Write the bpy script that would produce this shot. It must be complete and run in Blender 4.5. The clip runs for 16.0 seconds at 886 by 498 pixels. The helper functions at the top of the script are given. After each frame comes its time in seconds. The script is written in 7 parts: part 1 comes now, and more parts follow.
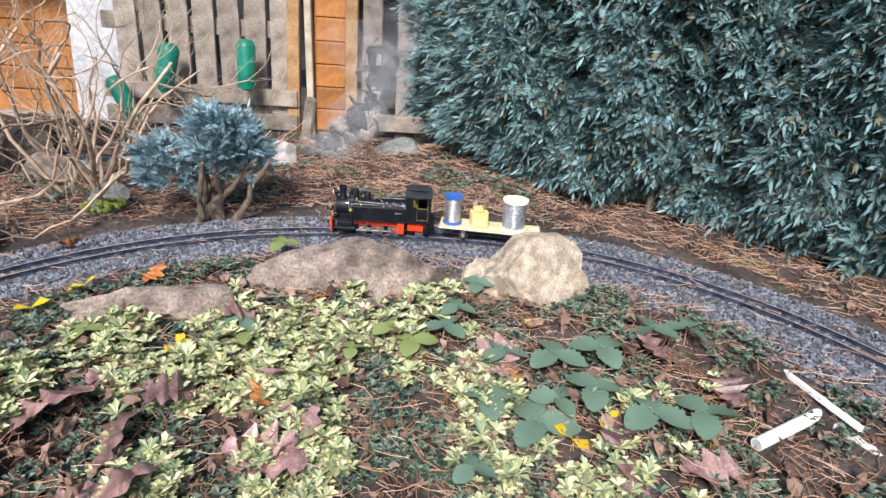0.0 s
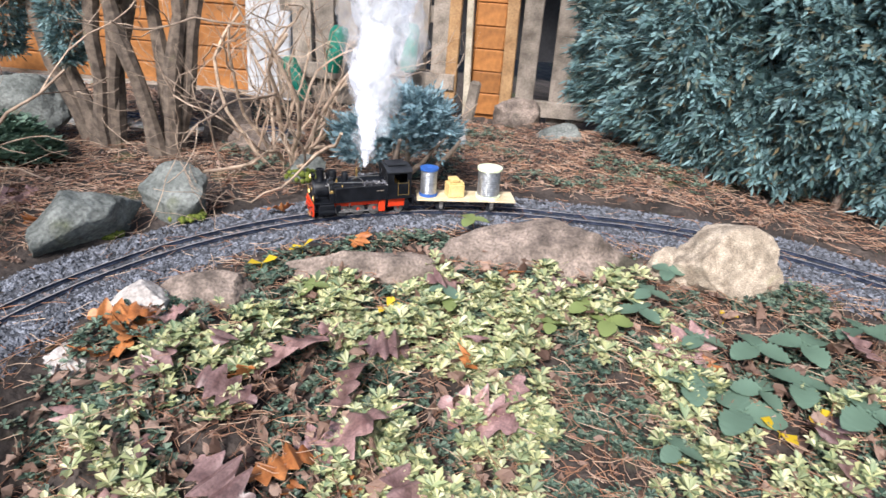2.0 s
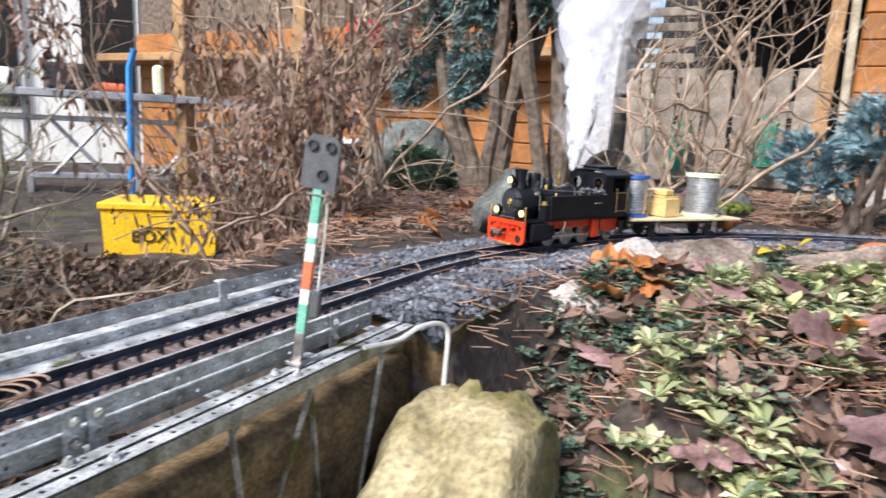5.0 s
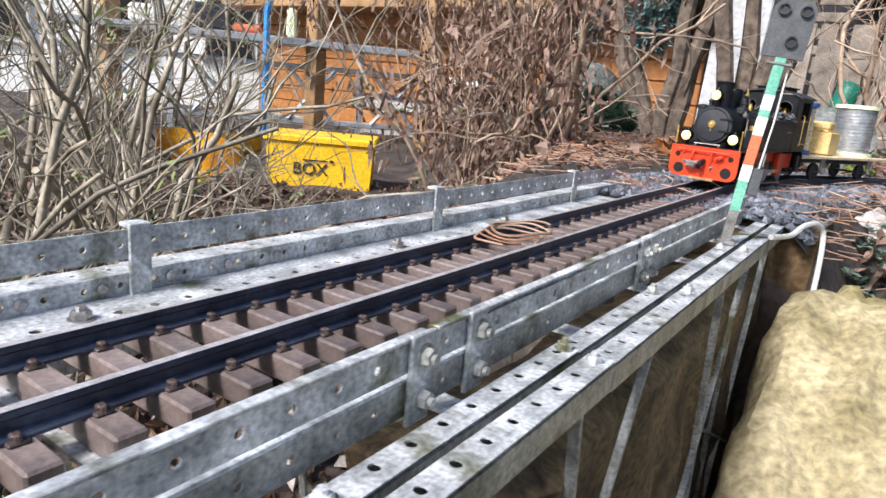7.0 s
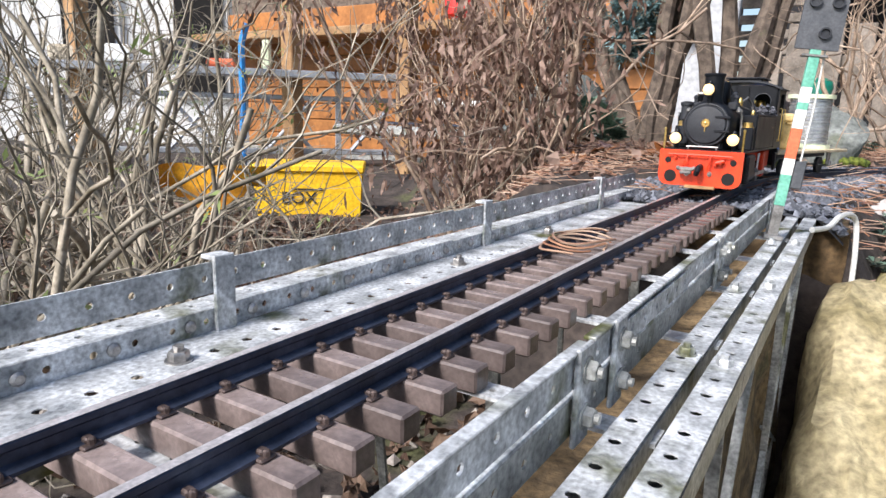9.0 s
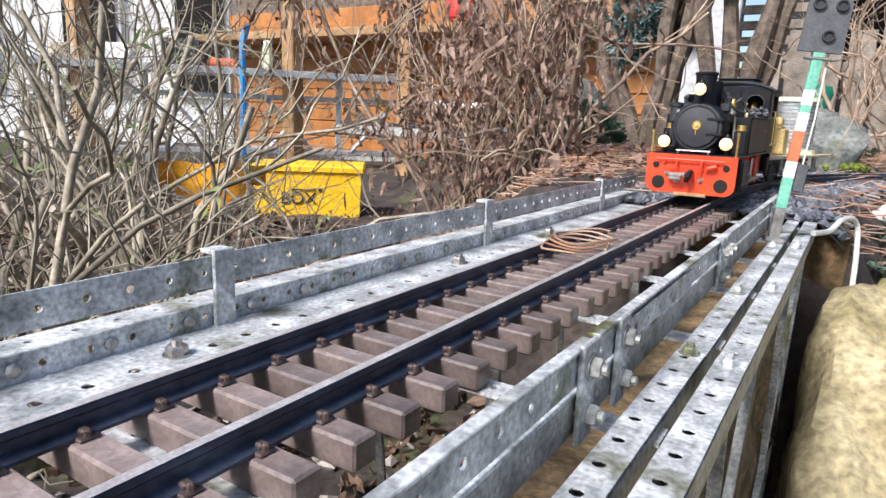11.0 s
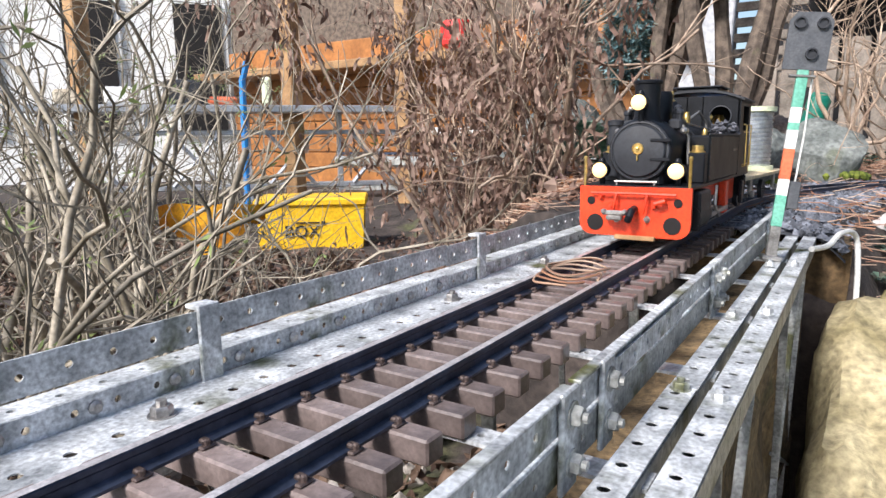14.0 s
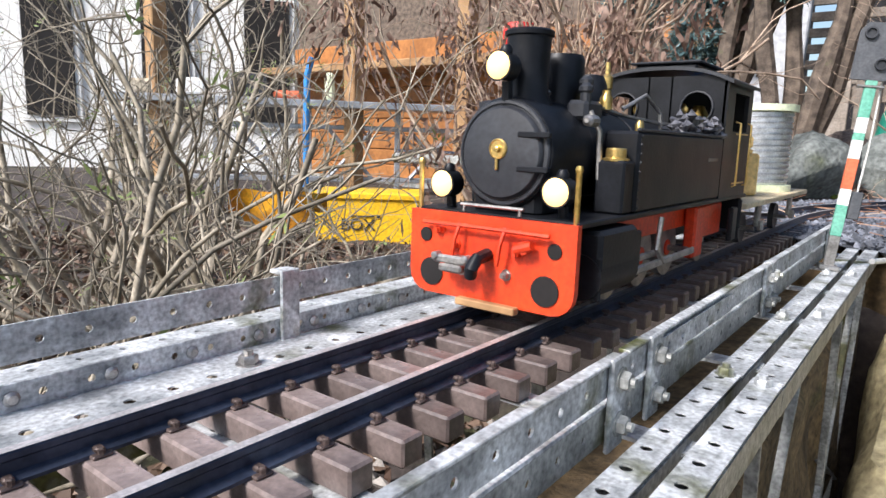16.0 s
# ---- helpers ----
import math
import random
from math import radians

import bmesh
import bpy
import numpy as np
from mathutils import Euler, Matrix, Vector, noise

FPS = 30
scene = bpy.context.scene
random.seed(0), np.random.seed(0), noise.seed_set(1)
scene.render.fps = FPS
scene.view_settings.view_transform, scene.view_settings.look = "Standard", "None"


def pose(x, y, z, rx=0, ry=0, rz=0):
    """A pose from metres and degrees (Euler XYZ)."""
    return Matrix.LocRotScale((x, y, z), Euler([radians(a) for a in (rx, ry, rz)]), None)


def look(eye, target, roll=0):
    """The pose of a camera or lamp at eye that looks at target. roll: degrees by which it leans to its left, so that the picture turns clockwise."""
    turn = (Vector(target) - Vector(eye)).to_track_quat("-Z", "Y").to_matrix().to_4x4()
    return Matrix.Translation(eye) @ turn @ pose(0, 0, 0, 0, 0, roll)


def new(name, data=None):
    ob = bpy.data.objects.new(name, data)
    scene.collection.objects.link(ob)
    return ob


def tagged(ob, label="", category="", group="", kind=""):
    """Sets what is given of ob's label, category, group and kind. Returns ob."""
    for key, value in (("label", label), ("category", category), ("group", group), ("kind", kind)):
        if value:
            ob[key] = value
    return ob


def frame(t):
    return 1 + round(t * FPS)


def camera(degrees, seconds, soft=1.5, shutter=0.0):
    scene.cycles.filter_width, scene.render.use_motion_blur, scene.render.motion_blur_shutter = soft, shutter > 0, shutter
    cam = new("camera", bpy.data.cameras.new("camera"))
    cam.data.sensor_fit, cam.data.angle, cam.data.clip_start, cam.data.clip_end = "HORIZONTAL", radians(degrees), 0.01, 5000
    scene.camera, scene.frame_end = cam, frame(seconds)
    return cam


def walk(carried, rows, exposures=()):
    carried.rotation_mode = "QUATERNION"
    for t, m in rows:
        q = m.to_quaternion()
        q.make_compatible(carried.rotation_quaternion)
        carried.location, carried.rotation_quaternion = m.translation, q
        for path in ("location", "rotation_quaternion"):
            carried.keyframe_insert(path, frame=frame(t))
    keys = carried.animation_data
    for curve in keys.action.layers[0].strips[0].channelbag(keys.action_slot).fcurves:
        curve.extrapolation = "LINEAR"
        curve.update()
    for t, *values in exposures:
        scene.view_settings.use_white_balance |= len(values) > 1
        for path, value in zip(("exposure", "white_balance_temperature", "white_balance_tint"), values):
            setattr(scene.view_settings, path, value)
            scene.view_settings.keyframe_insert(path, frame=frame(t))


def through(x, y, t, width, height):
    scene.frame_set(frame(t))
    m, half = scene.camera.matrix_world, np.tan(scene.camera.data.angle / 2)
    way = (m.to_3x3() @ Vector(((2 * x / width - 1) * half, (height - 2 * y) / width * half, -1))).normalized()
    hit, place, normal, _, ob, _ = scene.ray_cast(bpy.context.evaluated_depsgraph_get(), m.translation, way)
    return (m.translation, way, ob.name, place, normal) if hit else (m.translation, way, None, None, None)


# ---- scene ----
cam = camera(69.0, 16.0, shutter=0.2)
PATH = [
    (0, (1.281, 0.069, 0.744), (1.373, 1.903, -0.047), 4.1),
    (0.5, (1.243, 0.042, 0.741), (1.302, 1.878, -0.048), 4.7),
    (1, (1.2, 0.017, 0.723), (1.228, 1.841, -0.095), 5.1),
    (1.5, (1.139, -0.011, 0.73), (1.064, 1.806, -0.104), 4.5),
    (2, (1.058, -0.005, 0.736), (0.834, 1.792, -0.113), 3.8),
    (2.5, (0.98, 0.044, 0.728), (0.641, 1.82, -0.127), 4.9),
    (3, (0.882, 0.068, 0.703), (0.493, 1.862, -0.091), 4.3),
    (3.5, (0.743, 0.07, 0.642), (0.361, 1.907, -0.049), 4.8),
    (4, (0.637, 0.05, 0.504), (0.103, 1.876, -0.112), 6.0),
    (4.5, (0.577, 0.029, 0.284), (-0.194, 1.852, -0.001), 2.2),
    (5, (0.48, -0.008, 0.205), (-0.438, 1.731, -0.158), 2.8),
    (5.2, (0.456, -0.039, 0.207), (-0.571, 1.634, -0.176), 3.1),
    (7.5, (0.169, -0.19, 0.082), (-0.909, 1.422, -0.407), 5.3),
    (8, (0.158, -0.197, 0.091), (-0.888, 1.446, -0.362), 1.0),
    (8.5, (0.156, -0.201, 0.089), (-0.891, 1.45, -0.336), 1.4),
    (11, (0.153, -0.2, 0.084), (-0.889, 1.458, -0.322), 2.3),
    (11.5, (0.152, -0.202, 0.08), (-0.9, 1.447, -0.336), 2.4),
    (12, (0.152, -0.202, 0.079), (-0.909, 1.44, -0.338), 2.5),
    (12.5, (0.154, -0.202, 0.082), (-0.92, 1.434, -0.33), 2.1),
    (13, (0.155, -0.196, 0.082), (-0.918, 1.449, -0.296), 2.3),
    (13.5, (0.157, -0.192, 0.09), (-0.92, 1.455, -0.266), 0.1),
    (14, (0.161, -0.192, 0.093), (-0.909, 1.464, -0.24), -0.6),
    (14.5, (0.162, -0.197, 0.092), (-0.935, 1.445, -0.231), 0.1),
    (15, (0.163, -0.198, 0.089), (-0.939, 1.438, -0.242), 0.3),
    (15.5, (0.166, -0.207, 0.09), (-0.975, 1.403, -0.238), 1.0),
    (16, (0.17, -0.217, 0.087), (-1.027, 1.351, -0.244), 1.8),
]
walk(cam, [(t, look(e, a, r)) for t, e, a, r in PATH])

# ---------------------------------------------------------------- world and light
world = bpy.data.worlds.new("overcast_sky")
scene.world = world
world.use_nodes = True
wn = world.node_tree.nodes
sky = wn.new("ShaderNodeTexSky")
sky.sky_type, sky.sun_disc = "NISHITA", False
sky.sun_elevation, sky.sun_rotation = radians(43), radians(192)
sky.air_density, sky.dust_density, sky.ozone_density = 1.0, 2.0, 1.2
wn["Background"].inputs["Strength"].default_value = 0.088
world.node_tree.links.new(sky.outputs["Color"], wn["Background"].inputs["Color"])
sun = new("sun", bpy.data.lights.new("sun", "SUN"))
sun.data.energy, sun.data.angle, sun.data.color = 3.0, radians(14), (1.0, 0.965, 0.965)
sun.matrix_world = look((0, 0, 0), (0.15, 0.70, -0.68))
scene.view_settings.exposure = 1.05


# ---------------------------------------------------------------- materials
def mat(name, c1, c2, scale=20.0, rough=0.75, metal=0.0, bump=0.3, c3=None, spot=0.0, island=0.0, rnd=0.0, fine=9.0, rough2=None, grain=0.27):
    """Two-scale procedural surface: c1 to c2 by noise, c3 as stains, some change from piece to piece."""
    m = bpy.data.materials.new(name)
    m.use_nodes = True
    n, l = m.node_tree.nodes, m.node_tree.links
    b = n["Principled BSDF"]
    b.inputs["Roughness"].default_value, b.inputs["Metallic"].default_value = rough, metal
    co = n.new("ShaderNodeTexCoord")
    na, nb = n.new("ShaderNodeTexNoise"), n.new("ShaderNodeTexNoise")
    na.inputs["Scale"].default_value, nb.inputs["Scale"].default_value = scale, scale * fine
    na.inputs["Detail"].default_value, nb.inputs["Detail"].default_value = 4, 3
    ra = n.new("ShaderNodeValToRGB")
    ra.color_ramp.elements[0].position, ra.color_ramp.elements[1].position = 0.32, 0.68
    ra.color_ramp.elements[0].color, ra.color_ramp.elements[1].color = (*c1, 1), (*c2, 1)
    for k in (na, nb):
        l.new(co.outputs["Object"], k.inputs["Vector"])
    l.new(na.outputs["Fac"], ra.inputs["Fac"])
    colour = ra.outputs["Color"]
    if c3:
        nc, rc, mx = n.new("ShaderNodeTexNoise"), n.new("ShaderNodeValToRGB"), n.new("ShaderNodeMixRGB")
        nc.inputs["Scale"].default_value, nc.inputs["Detail"].default_value = scale * 0.45, 6
        rc.color_ramp.elements[0].position, rc.color_ramp.elements[1].position = 0.62 - spot, 0.72 - spot
        mx.inputs["Color2"].default_value = (*c3, 1)
        l.new(co.outputs["Object"], nc.inputs["Vector"])
        l.new(nc.outputs["Fac"], rc.inputs["Fac"])
        l.new(rc.outputs["Color"], mx.inputs["Fac"])
        l.new(colour, mx.inputs["Color1"])
        colour = mx.outputs["Color"]
    hv = n.new("ShaderNodeHueSaturation")
    l.new(colour, hv.inputs["Color"])
    mr = n.new("ShaderNodeMapRange")
    mr.inputs["To Min"].default_value, mr.inputs["To Max"].default_value = 1 - grain, 1 + grain
    mr.inputs["From Min"].default_value, mr.inputs["From Max"].default_value = 0.25, 0.75
    l.new(nb.outputs["Fac"], mr.inputs["Value"])
    value = mr.outputs["Result"]
    if island or rnd:
        src = n.new("ShaderNodeNewGeometry").outputs["Random Per Island"] if island else n.new("ShaderNodeObjectInfo").outputs["Random"]
        amount = island or rnd
        m2, mu = n.new("ShaderNodeMapRange"), n.new("ShaderNodeMath")
        m2.inputs["To Min"].default_value, m2.inputs["To Max"].default_value = 1 - amount, 1 + amount
        mu.operation = "MULTIPLY"
        l.new(src, m2.inputs["Value"])
        l.new(m2.outputs["Result"], mu.inputs[0])
        l.new(value, mu.inputs[1])
        value = mu.outputs[0]
    l.new(value, hv.inputs["Value"])
    l.new(hv.outputs["Color"], b.inputs["Base Color"])
    if rough2 is not None:
        m3 = n.new("ShaderNodeMapRange")
        m3.inputs["To Min"].default_value, m3.inputs["To Max"].default_value = rough, rough2
        l.new(na.outputs["Fac"], m3.inputs["Value"])
        l.new(m3.outputs["Result"], b.inputs["Roughness"])
    if bump:
        bp = n.new("ShaderNodeBump")
        bp.inputs["Strength"].default_value, bp.inputs["Distance"].default_value = bump, 0.4 / (scale * fine)
        l.new(nb.outputs["Fac"], bp.inputs["Height"])
        l.new(bp.outputs["Normal"], b.inputs["Normal"])
    return m


def leaf_mat(name, colours, rough=0.55, through=0.25):
    """Foliage: each leaf takes a colour of the ramp by its island."""
    m = bpy.data.materials.new(name)
    m.use_nodes = True
    n, l = m.node_tree.nodes, m.node_tree.links
    b = n["Principled BSDF"]
    b.inputs["Roughness"].default_value = rough
    g, r = n.new("ShaderNodeNewGeometry"), n.new("ShaderNodeValToRGB")
    el = r.color_ramp.elements
    while len(el) < len(colours):
        el.new(0.5)
    for k, c in enumerate(colours):
        el[k].position, el[k].color = k / (len(colours) - 1), (*c, 1)
    co, nz, hv, mr = n.new("ShaderNodeTexCoord"), n.new("ShaderNodeTexNoise"), n.new("ShaderNodeHueSaturation"), n.new("ShaderNodeMapRange")
    nz.inputs["Scale"].default_value = 9.0
    mr.inputs["To Min"].default_value, mr.inputs["To Max"].default_value = 0.6, 1.4
    l.new(co.outputs["Object"], nz.inputs["Vector"])
    l.new(nz.outputs["Fac"], mr.inputs["Value"])
    l.new(mr.outputs["Result"], hv.inputs["Value"])
    l.new(g.outputs["Random Per Island"], r.inputs["Fac"])
    l.new(r.outputs["Color"], hv.inputs["Color"])
    l.new(hv.outputs["Color"], b.inputs["Base Color"])
    tr, ms = n.new("ShaderNodeBsdfTranslucent"), n.new("ShaderNodeMixShader")
    ms.inputs["Fac"].default_value = through
    l.new(hv.outputs["Color"], tr.inputs["Color"])
    l.new(b.outputs["BSDF"], ms.inputs[1])
    l.new(tr.outputs["BSDF"], ms.inputs[2])
    l.new(ms.outputs["Shader"], n["Material Output"].inputs["Surface"])
    return m


def glow_mat(name, colour, strength):
    m = bpy.data.materials.new(name)
    m.use_nodes = True
    b = m.node_tree.nodes["Principled BSDF"]
    b.inputs["Base Color"].default_value = (*colour, 1)
    b.inputs["Emission Color"].default_value = (*colour, 1)
    b.inputs["Emission Strength"].default_value = strength
    return m


def steam_mat(name, share):
    m = bpy.data.materials.new(name)
    m.use_nodes = True
    n, l = m.node_tree.nodes, m.node_tree.links
    d, t, tl, x, y = (n.new(k) for k in ("ShaderNodeBsdfDiffuse", "ShaderNodeBsdfTransparent", "ShaderNodeBsdfTranslucent", "ShaderNodeMixShader", "ShaderNodeMixShader"))
    d.inputs["Color"].default_value = tl.inputs["Color"].default_value = (0.93, 0.95, 1.0, 1)
    co, nz, mr = n.new("ShaderNodeTexCoord"), n.new("ShaderNodeTexNoise"), n.new("ShaderNodeMapRange")
    nz.inputs["Scale"].default_value, nz.inputs["Detail"].default_value = 14.0, 5
    mr.inputs["From Min"].default_value, mr.inputs["From Max"].default_value = 0.3, 0.75
    mr.inputs["To Min"].default_value, mr.inputs["To Max"].default_value = 0.0, share
    l.new(co.outputs["Object"], nz.inputs["Vector"])
    l.new(nz.outputs["Fac"], mr.inputs["Value"])
    l.new(d.outputs[0], x.inputs[1])
    l.new(tl.outputs[0], x.inputs[2])
    l.new(t.outputs[0], y.inputs[1])
    l.new(x.outputs[0], y.inputs[2])
    l.new(mr.outputs["Result"], y.inputs["Fac"])
    l.new(y.outputs[0], n["Material Output"].inputs["Surface"])
    return m


SOIL = mat("soil", (0.018, 0.014, 0.012), (0.075, 0.058, 0.05), 9, 0.95, bump=0.8, c3=(0.07, 0.075, 0.03), spot=0.02, grain=0.55)
BALLAST = mat("dark_basalt_gravel", (0.055, 0.061, 0.075), (0.19, 0.202, 0.235), 60, 0.85, bump=0.6, island=0.55)
BALLAST_BED = mat("gravel_bed", (0.026, 0.028, 0.034), (0.08, 0.085, 0.1), 120, 0.95, bump=1.0, grain=0.6)
PEBBLE = mat("pale_pebbles", (0.13, 0.11, 0.09), (0.42, 0.38, 0.34), 30, 0.8, bump=0.3, island=0.5)
SLEEPER = mat("brown_sleeper", (0.085, 0.064, 0.058), (0.27, 0.215, 0.20), 60, 0.42, bump=0.25, c3=(0.04, 0.03, 0.026), spot=-0.02, rnd=0.25, rough2=0.2)
SLEEPER.node_tree.nodes["Principled BSDF"].inputs["Specular IOR Level"].default_value = 0.8
FASTENER = mat("rusty_rail_fastener", (0.05, 0.035, 0.03), (0.15, 0.11, 0.10), 200, 0.45, metal=0.3, bump=0.3)
RAIL = mat("dark_steel_rail", (0.022, 0.03, 0.052), (0.085, 0.105, 0.16), 40, 0.25, metal=0.55, bump=0.15, rough2=0.55)
RAILHEAD = mat("bright_railhead", (0.46, 0.42, 0.41), (0.74, 0.69, 0.68), 90, 0.42, metal=0.55, bump=0.1)
ZINC = mat("weathered_galvanised_steel", (0.27, 0.285, 0.295), (0.82, 0.84, 0.85), 46, 0.34, metal=0.3, bump=0.45, c3=(0.10, 0.105, 0.035), spot=0.06, rough2=0.62, grain=0.5)
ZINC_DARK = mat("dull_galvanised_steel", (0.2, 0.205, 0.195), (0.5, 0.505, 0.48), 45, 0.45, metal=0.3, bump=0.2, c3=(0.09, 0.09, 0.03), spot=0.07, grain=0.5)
EARTH = mat("crumbling_earth", (0.05, 0.033, 0.016), (0.22, 0.15, 0.075), 22, 0.95, bump=1.0, c3=(0.06, 0.07, 0.02), spot=0.02, grain=0.6)
HEDGE_SHADE = mat("painted_hedge_shade", (0.006, 0.009, 0.008), (0.02, 0.022, 0.016), 14, 0.95, bump=0.5)
CONCRETE = mat("mossy_concrete", (0.022, 0.016, 0.008), (0.15, 0.095, 0.045), 16, 0.92, bump=0.6, c3=(0.035, 0.045, 0.012), spot=0.06, grain=0.6)
SANDSTONE = mat("sandstone", (0.19, 0.155, 0.072), (0.46, 0.39, 0.235), 14, 0.88, bump=1.0, c3=(0.17, 0.145, 0.045), spot=0.03, grain=0.45)
STONE = mat("grey_brown_stone", (0.075, 0.058, 0.048), (0.31, 0.245, 0.205), 16, 0.85, bump=1.0, c3=(0.055, 0.048, 0.035), spot=0.02, grain=0.5)
SLATE = mat("grey_green_rock", (0.07, 0.08, 0.075), (0.22, 0.235, 0.22), 12, 0.82, bump=0.7, c3=(0.07, 0.08, 0.02), spot=0.0, grain=0.5)
LIME = mat("pitted_limestone", (0.22, 0.175, 0.13), (0.50, 0.42, 0.33), 30, 0.9, bump=1.0, c3=(0.22, 0.2, 0.09), spot=-0.02, grain=0.5)
PALE = mat("pale_stone", (0.33, 0.30, 0.28), (0.58, 0.54, 0.51), 18, 0.85, bump=0.5, grain=0.35)
MOSS = mat("moss", (0.05, 0.075, 0.01), (0.17, 0.2, 0.03), 80, 0.95, bump=1.0)
BLACK = mat("black_loco_paint", (0.003, 0.0038, 0.0058), (0.010, 0.0115, 0.0155), 50, 0.32, bump=0.12, rough2=0.55)
BLACK.node_tree.nodes["Principled BSDF"].inputs["Specular IOR Level"].default_value = 0.28
BLACK_MATT = mat("matt_black_paint", (0.013, 0.0145, 0.019), (0.033, 0.036, 0.043), 40, 0.5, bump=0.1)
RED = mat("orange_red_paint", (0.62, 0.038, 0.009), (0.76, 0.062, 0.014), 40, 0.4, bump=0.05, c3=(0.40, 0.05, 0.02), spot=-0.08)
BRASS = mat("brass", (0.55, 0.36, 0.10), (0.78, 0.56, 0.22), 60, 0.32, metal=0.9, bump=0.05)
STEEL = mat("worn_steel", (0.22, 0.21, 0.2), (0.5, 0.48, 0.46), 70, 0.38, metal=0.8, bump=0.2)
OPENING_SHADE = mat("painted_opening_shade", (0.006, 0.005, 0.005), (0.012, 0.01, 0.01), 30, 0.9, bump=0)
COAL = mat("coal", (0.02, 0.021, 0.024), (0.16, 0.16, 0.18), 120, 0.35, bump=0.4, island=0.6)
PLY = mat("bare_plywood", (0.55, 0.43, 0.26), (0.75, 0.63, 0.43), 25, 0.7, bump=0.15)
WOODLOAD = mat("yellow_wood_block", (0.62, 0.43, 0.16), (0.80, 0.60, 0.28), 30, 0.65, bump=0.2)
WIRE = mat("tinned_wire", (0.5, 0.52, 0.55), (0.82, 0.84, 0.87), 90, 0.28, metal=0.85, bump=0.2)
BLUEP = mat("blue_plastic", (0.03, 0.10, 0.36), (0.05, 0.16, 0.50), 20, 0.4, bump=0.03)
PALEGREEN = mat("pale_green_white_plastic", (0.68, 0.75, 0.50), (0.80, 0.85, 0.64), 20, 0.45, bump=0.03)
SIGGREY = mat("grey_signal_plastic", (0.055, 0.06, 0.068), (0.10, 0.105, 0.115), 60, 0.5, bump=0.08)
SIGGREEN = mat("green_signal_paint", (0.10, 0.36, 0.26), (0.20, 0.50, 0.38), 50, 0.5, bump=0.05)
SIGWHITE = mat("white_paint", (0.72, 0.72, 0.70), (0.86, 0.86, 0.84), 40, 0.5, bump=0.05)
SIGRED = mat("red_signal_paint", (0.62, 0.12, 0.05), (0.75, 0.18, 0.08), 40, 0.5, bump=0.05)
CABLE = mat("white_cable", (0.6, 0.6, 0.57), (0.8, 0.8, 0.77), 40, 0.5, bump=0.05)
YELLOW = mat("yellow_plastic", (0.78, 0.44, 0.01), (0.88, 0.54, 0.02), 9, 0.5, bump=0.05, c3=(0.55, 0.32, 0.02), spot=-0.07)
INK = mat("black_print", (0.015, 0.013, 0.012), (0.03, 0.028, 0.025), 30, 0.6, bump=0)
AMBER = mat("amber_stained_plastic", (0.42, 0.13, 0.01), (0.85, 0.42, 0.02), 22, 0.5, bump=0.2, c3=(0.28, 0.10, 0.02), spot=-0.02)
ORANGEWOOD = mat("orange_stained_boards", (0.23, 0.088, 0.02), (0.38, 0.155, 0.042), 5, 0.6, bump=0.15, rnd=0.16)
GREYWOOD = mat("weathered_grey_wood", (0.12, 0.10, 0.08), (0.33, 0.28, 0.235), 14, 0.85, bump=0.4, rnd=0.22, c3=(0.17, 0.18, 0.10), spot=-0.04)
PALEWOOD = mat("pale_bare_wood", (0.34, 0.29, 0.21), (0.54, 0.48, 0.38), 14, 0.85, bump=0.3, rnd=0.15)
WARMWOOD = mat("light_brown_wood", (0.26, 0.14, 0.06), (0.44, 0.27, 0.13), 12, 0.7, bump=0.2, rnd=0.12)
WHITEWALL = mat("dirty_white_paint", (0.36, 0.37, 0.39), (0.52, 0.53, 0.55), 5, 0.8, bump=0.15, c3=(0.5, 0.48, 0.45), spot=-0.05)
GREENPL = mat("green_plastic", (0.0, 0.13, 0.085), (0.01, 0.22, 0.15), 15, 0.45, bump=0.1)
BARK = mat("brown_bark", (0.065, 0.05, 0.04), (0.20, 0.155, 0.12), 40, 0.9, bump=0.7, c3=(0.13, 0.13, 0.07), spot=-0.03)
PALEBARK = mat("flaking_pale_bark", (0.14, 0.09, 0.07), (0.34, 0.26, 0.21), 25, 0.9, bump=0.7)
TWIG = mat("grey_olive_twigs", (0.115, 0.095, 0.062), (0.41, 0.36, 0.285), 24, 0.75, bump=0.3, island=0.35)
TWIG_TAN = mat("tan_twigs", (0.24, 0.165, 0.115), (0.50, 0.385, 0.29), 30, 0.75, bump=0.3, island=0.3)
NEEDLE = leaf_mat("fallen_pine_needles", [(0.13, 0.06, 0.04), (0.34, 0.16, 0.085), (0.5, 0.37, 0.27), (0.22, 0.10, 0.06)], 0.7, 0.1)
HEDGE = leaf_mat("blue_green_conifer_scales", [(0.028, 0.055, 0.056), (0.09, 0.17, 0.18), (0.165, 0.285, 0.305), (0.05, 0.10, 0.09), (0.25, 0.40, 0.43), (0.13, 0.22, 0.21), (0.16, 0.12, 0.06)], 0.6, 0.15)
BLUECON = leaf_mat("steel_blue_conifer_scales", [(0.06, 0.11, 0.13), (0.14, 0.24, 0.28), (0.28, 0.41, 0.46)], 0.6, 0.15)
DRYLEAF = leaf_mat("dry_brown_leaves", [(0.10, 0.056, 0.04), (0.22, 0.135, 0.10), (0.38, 0.265, 0.21), (0.16, 0.09, 0.065)], 0.7, 0.25)
SHADELEAF = leaf_mat("shade_darkened_brown_leaves", [(0.05, 0.03, 0.022), (0.12, 0.075, 0.05), (0.24, 0.16, 0.11), (0.08, 0.045, 0.03)], 0.6, 0.15)
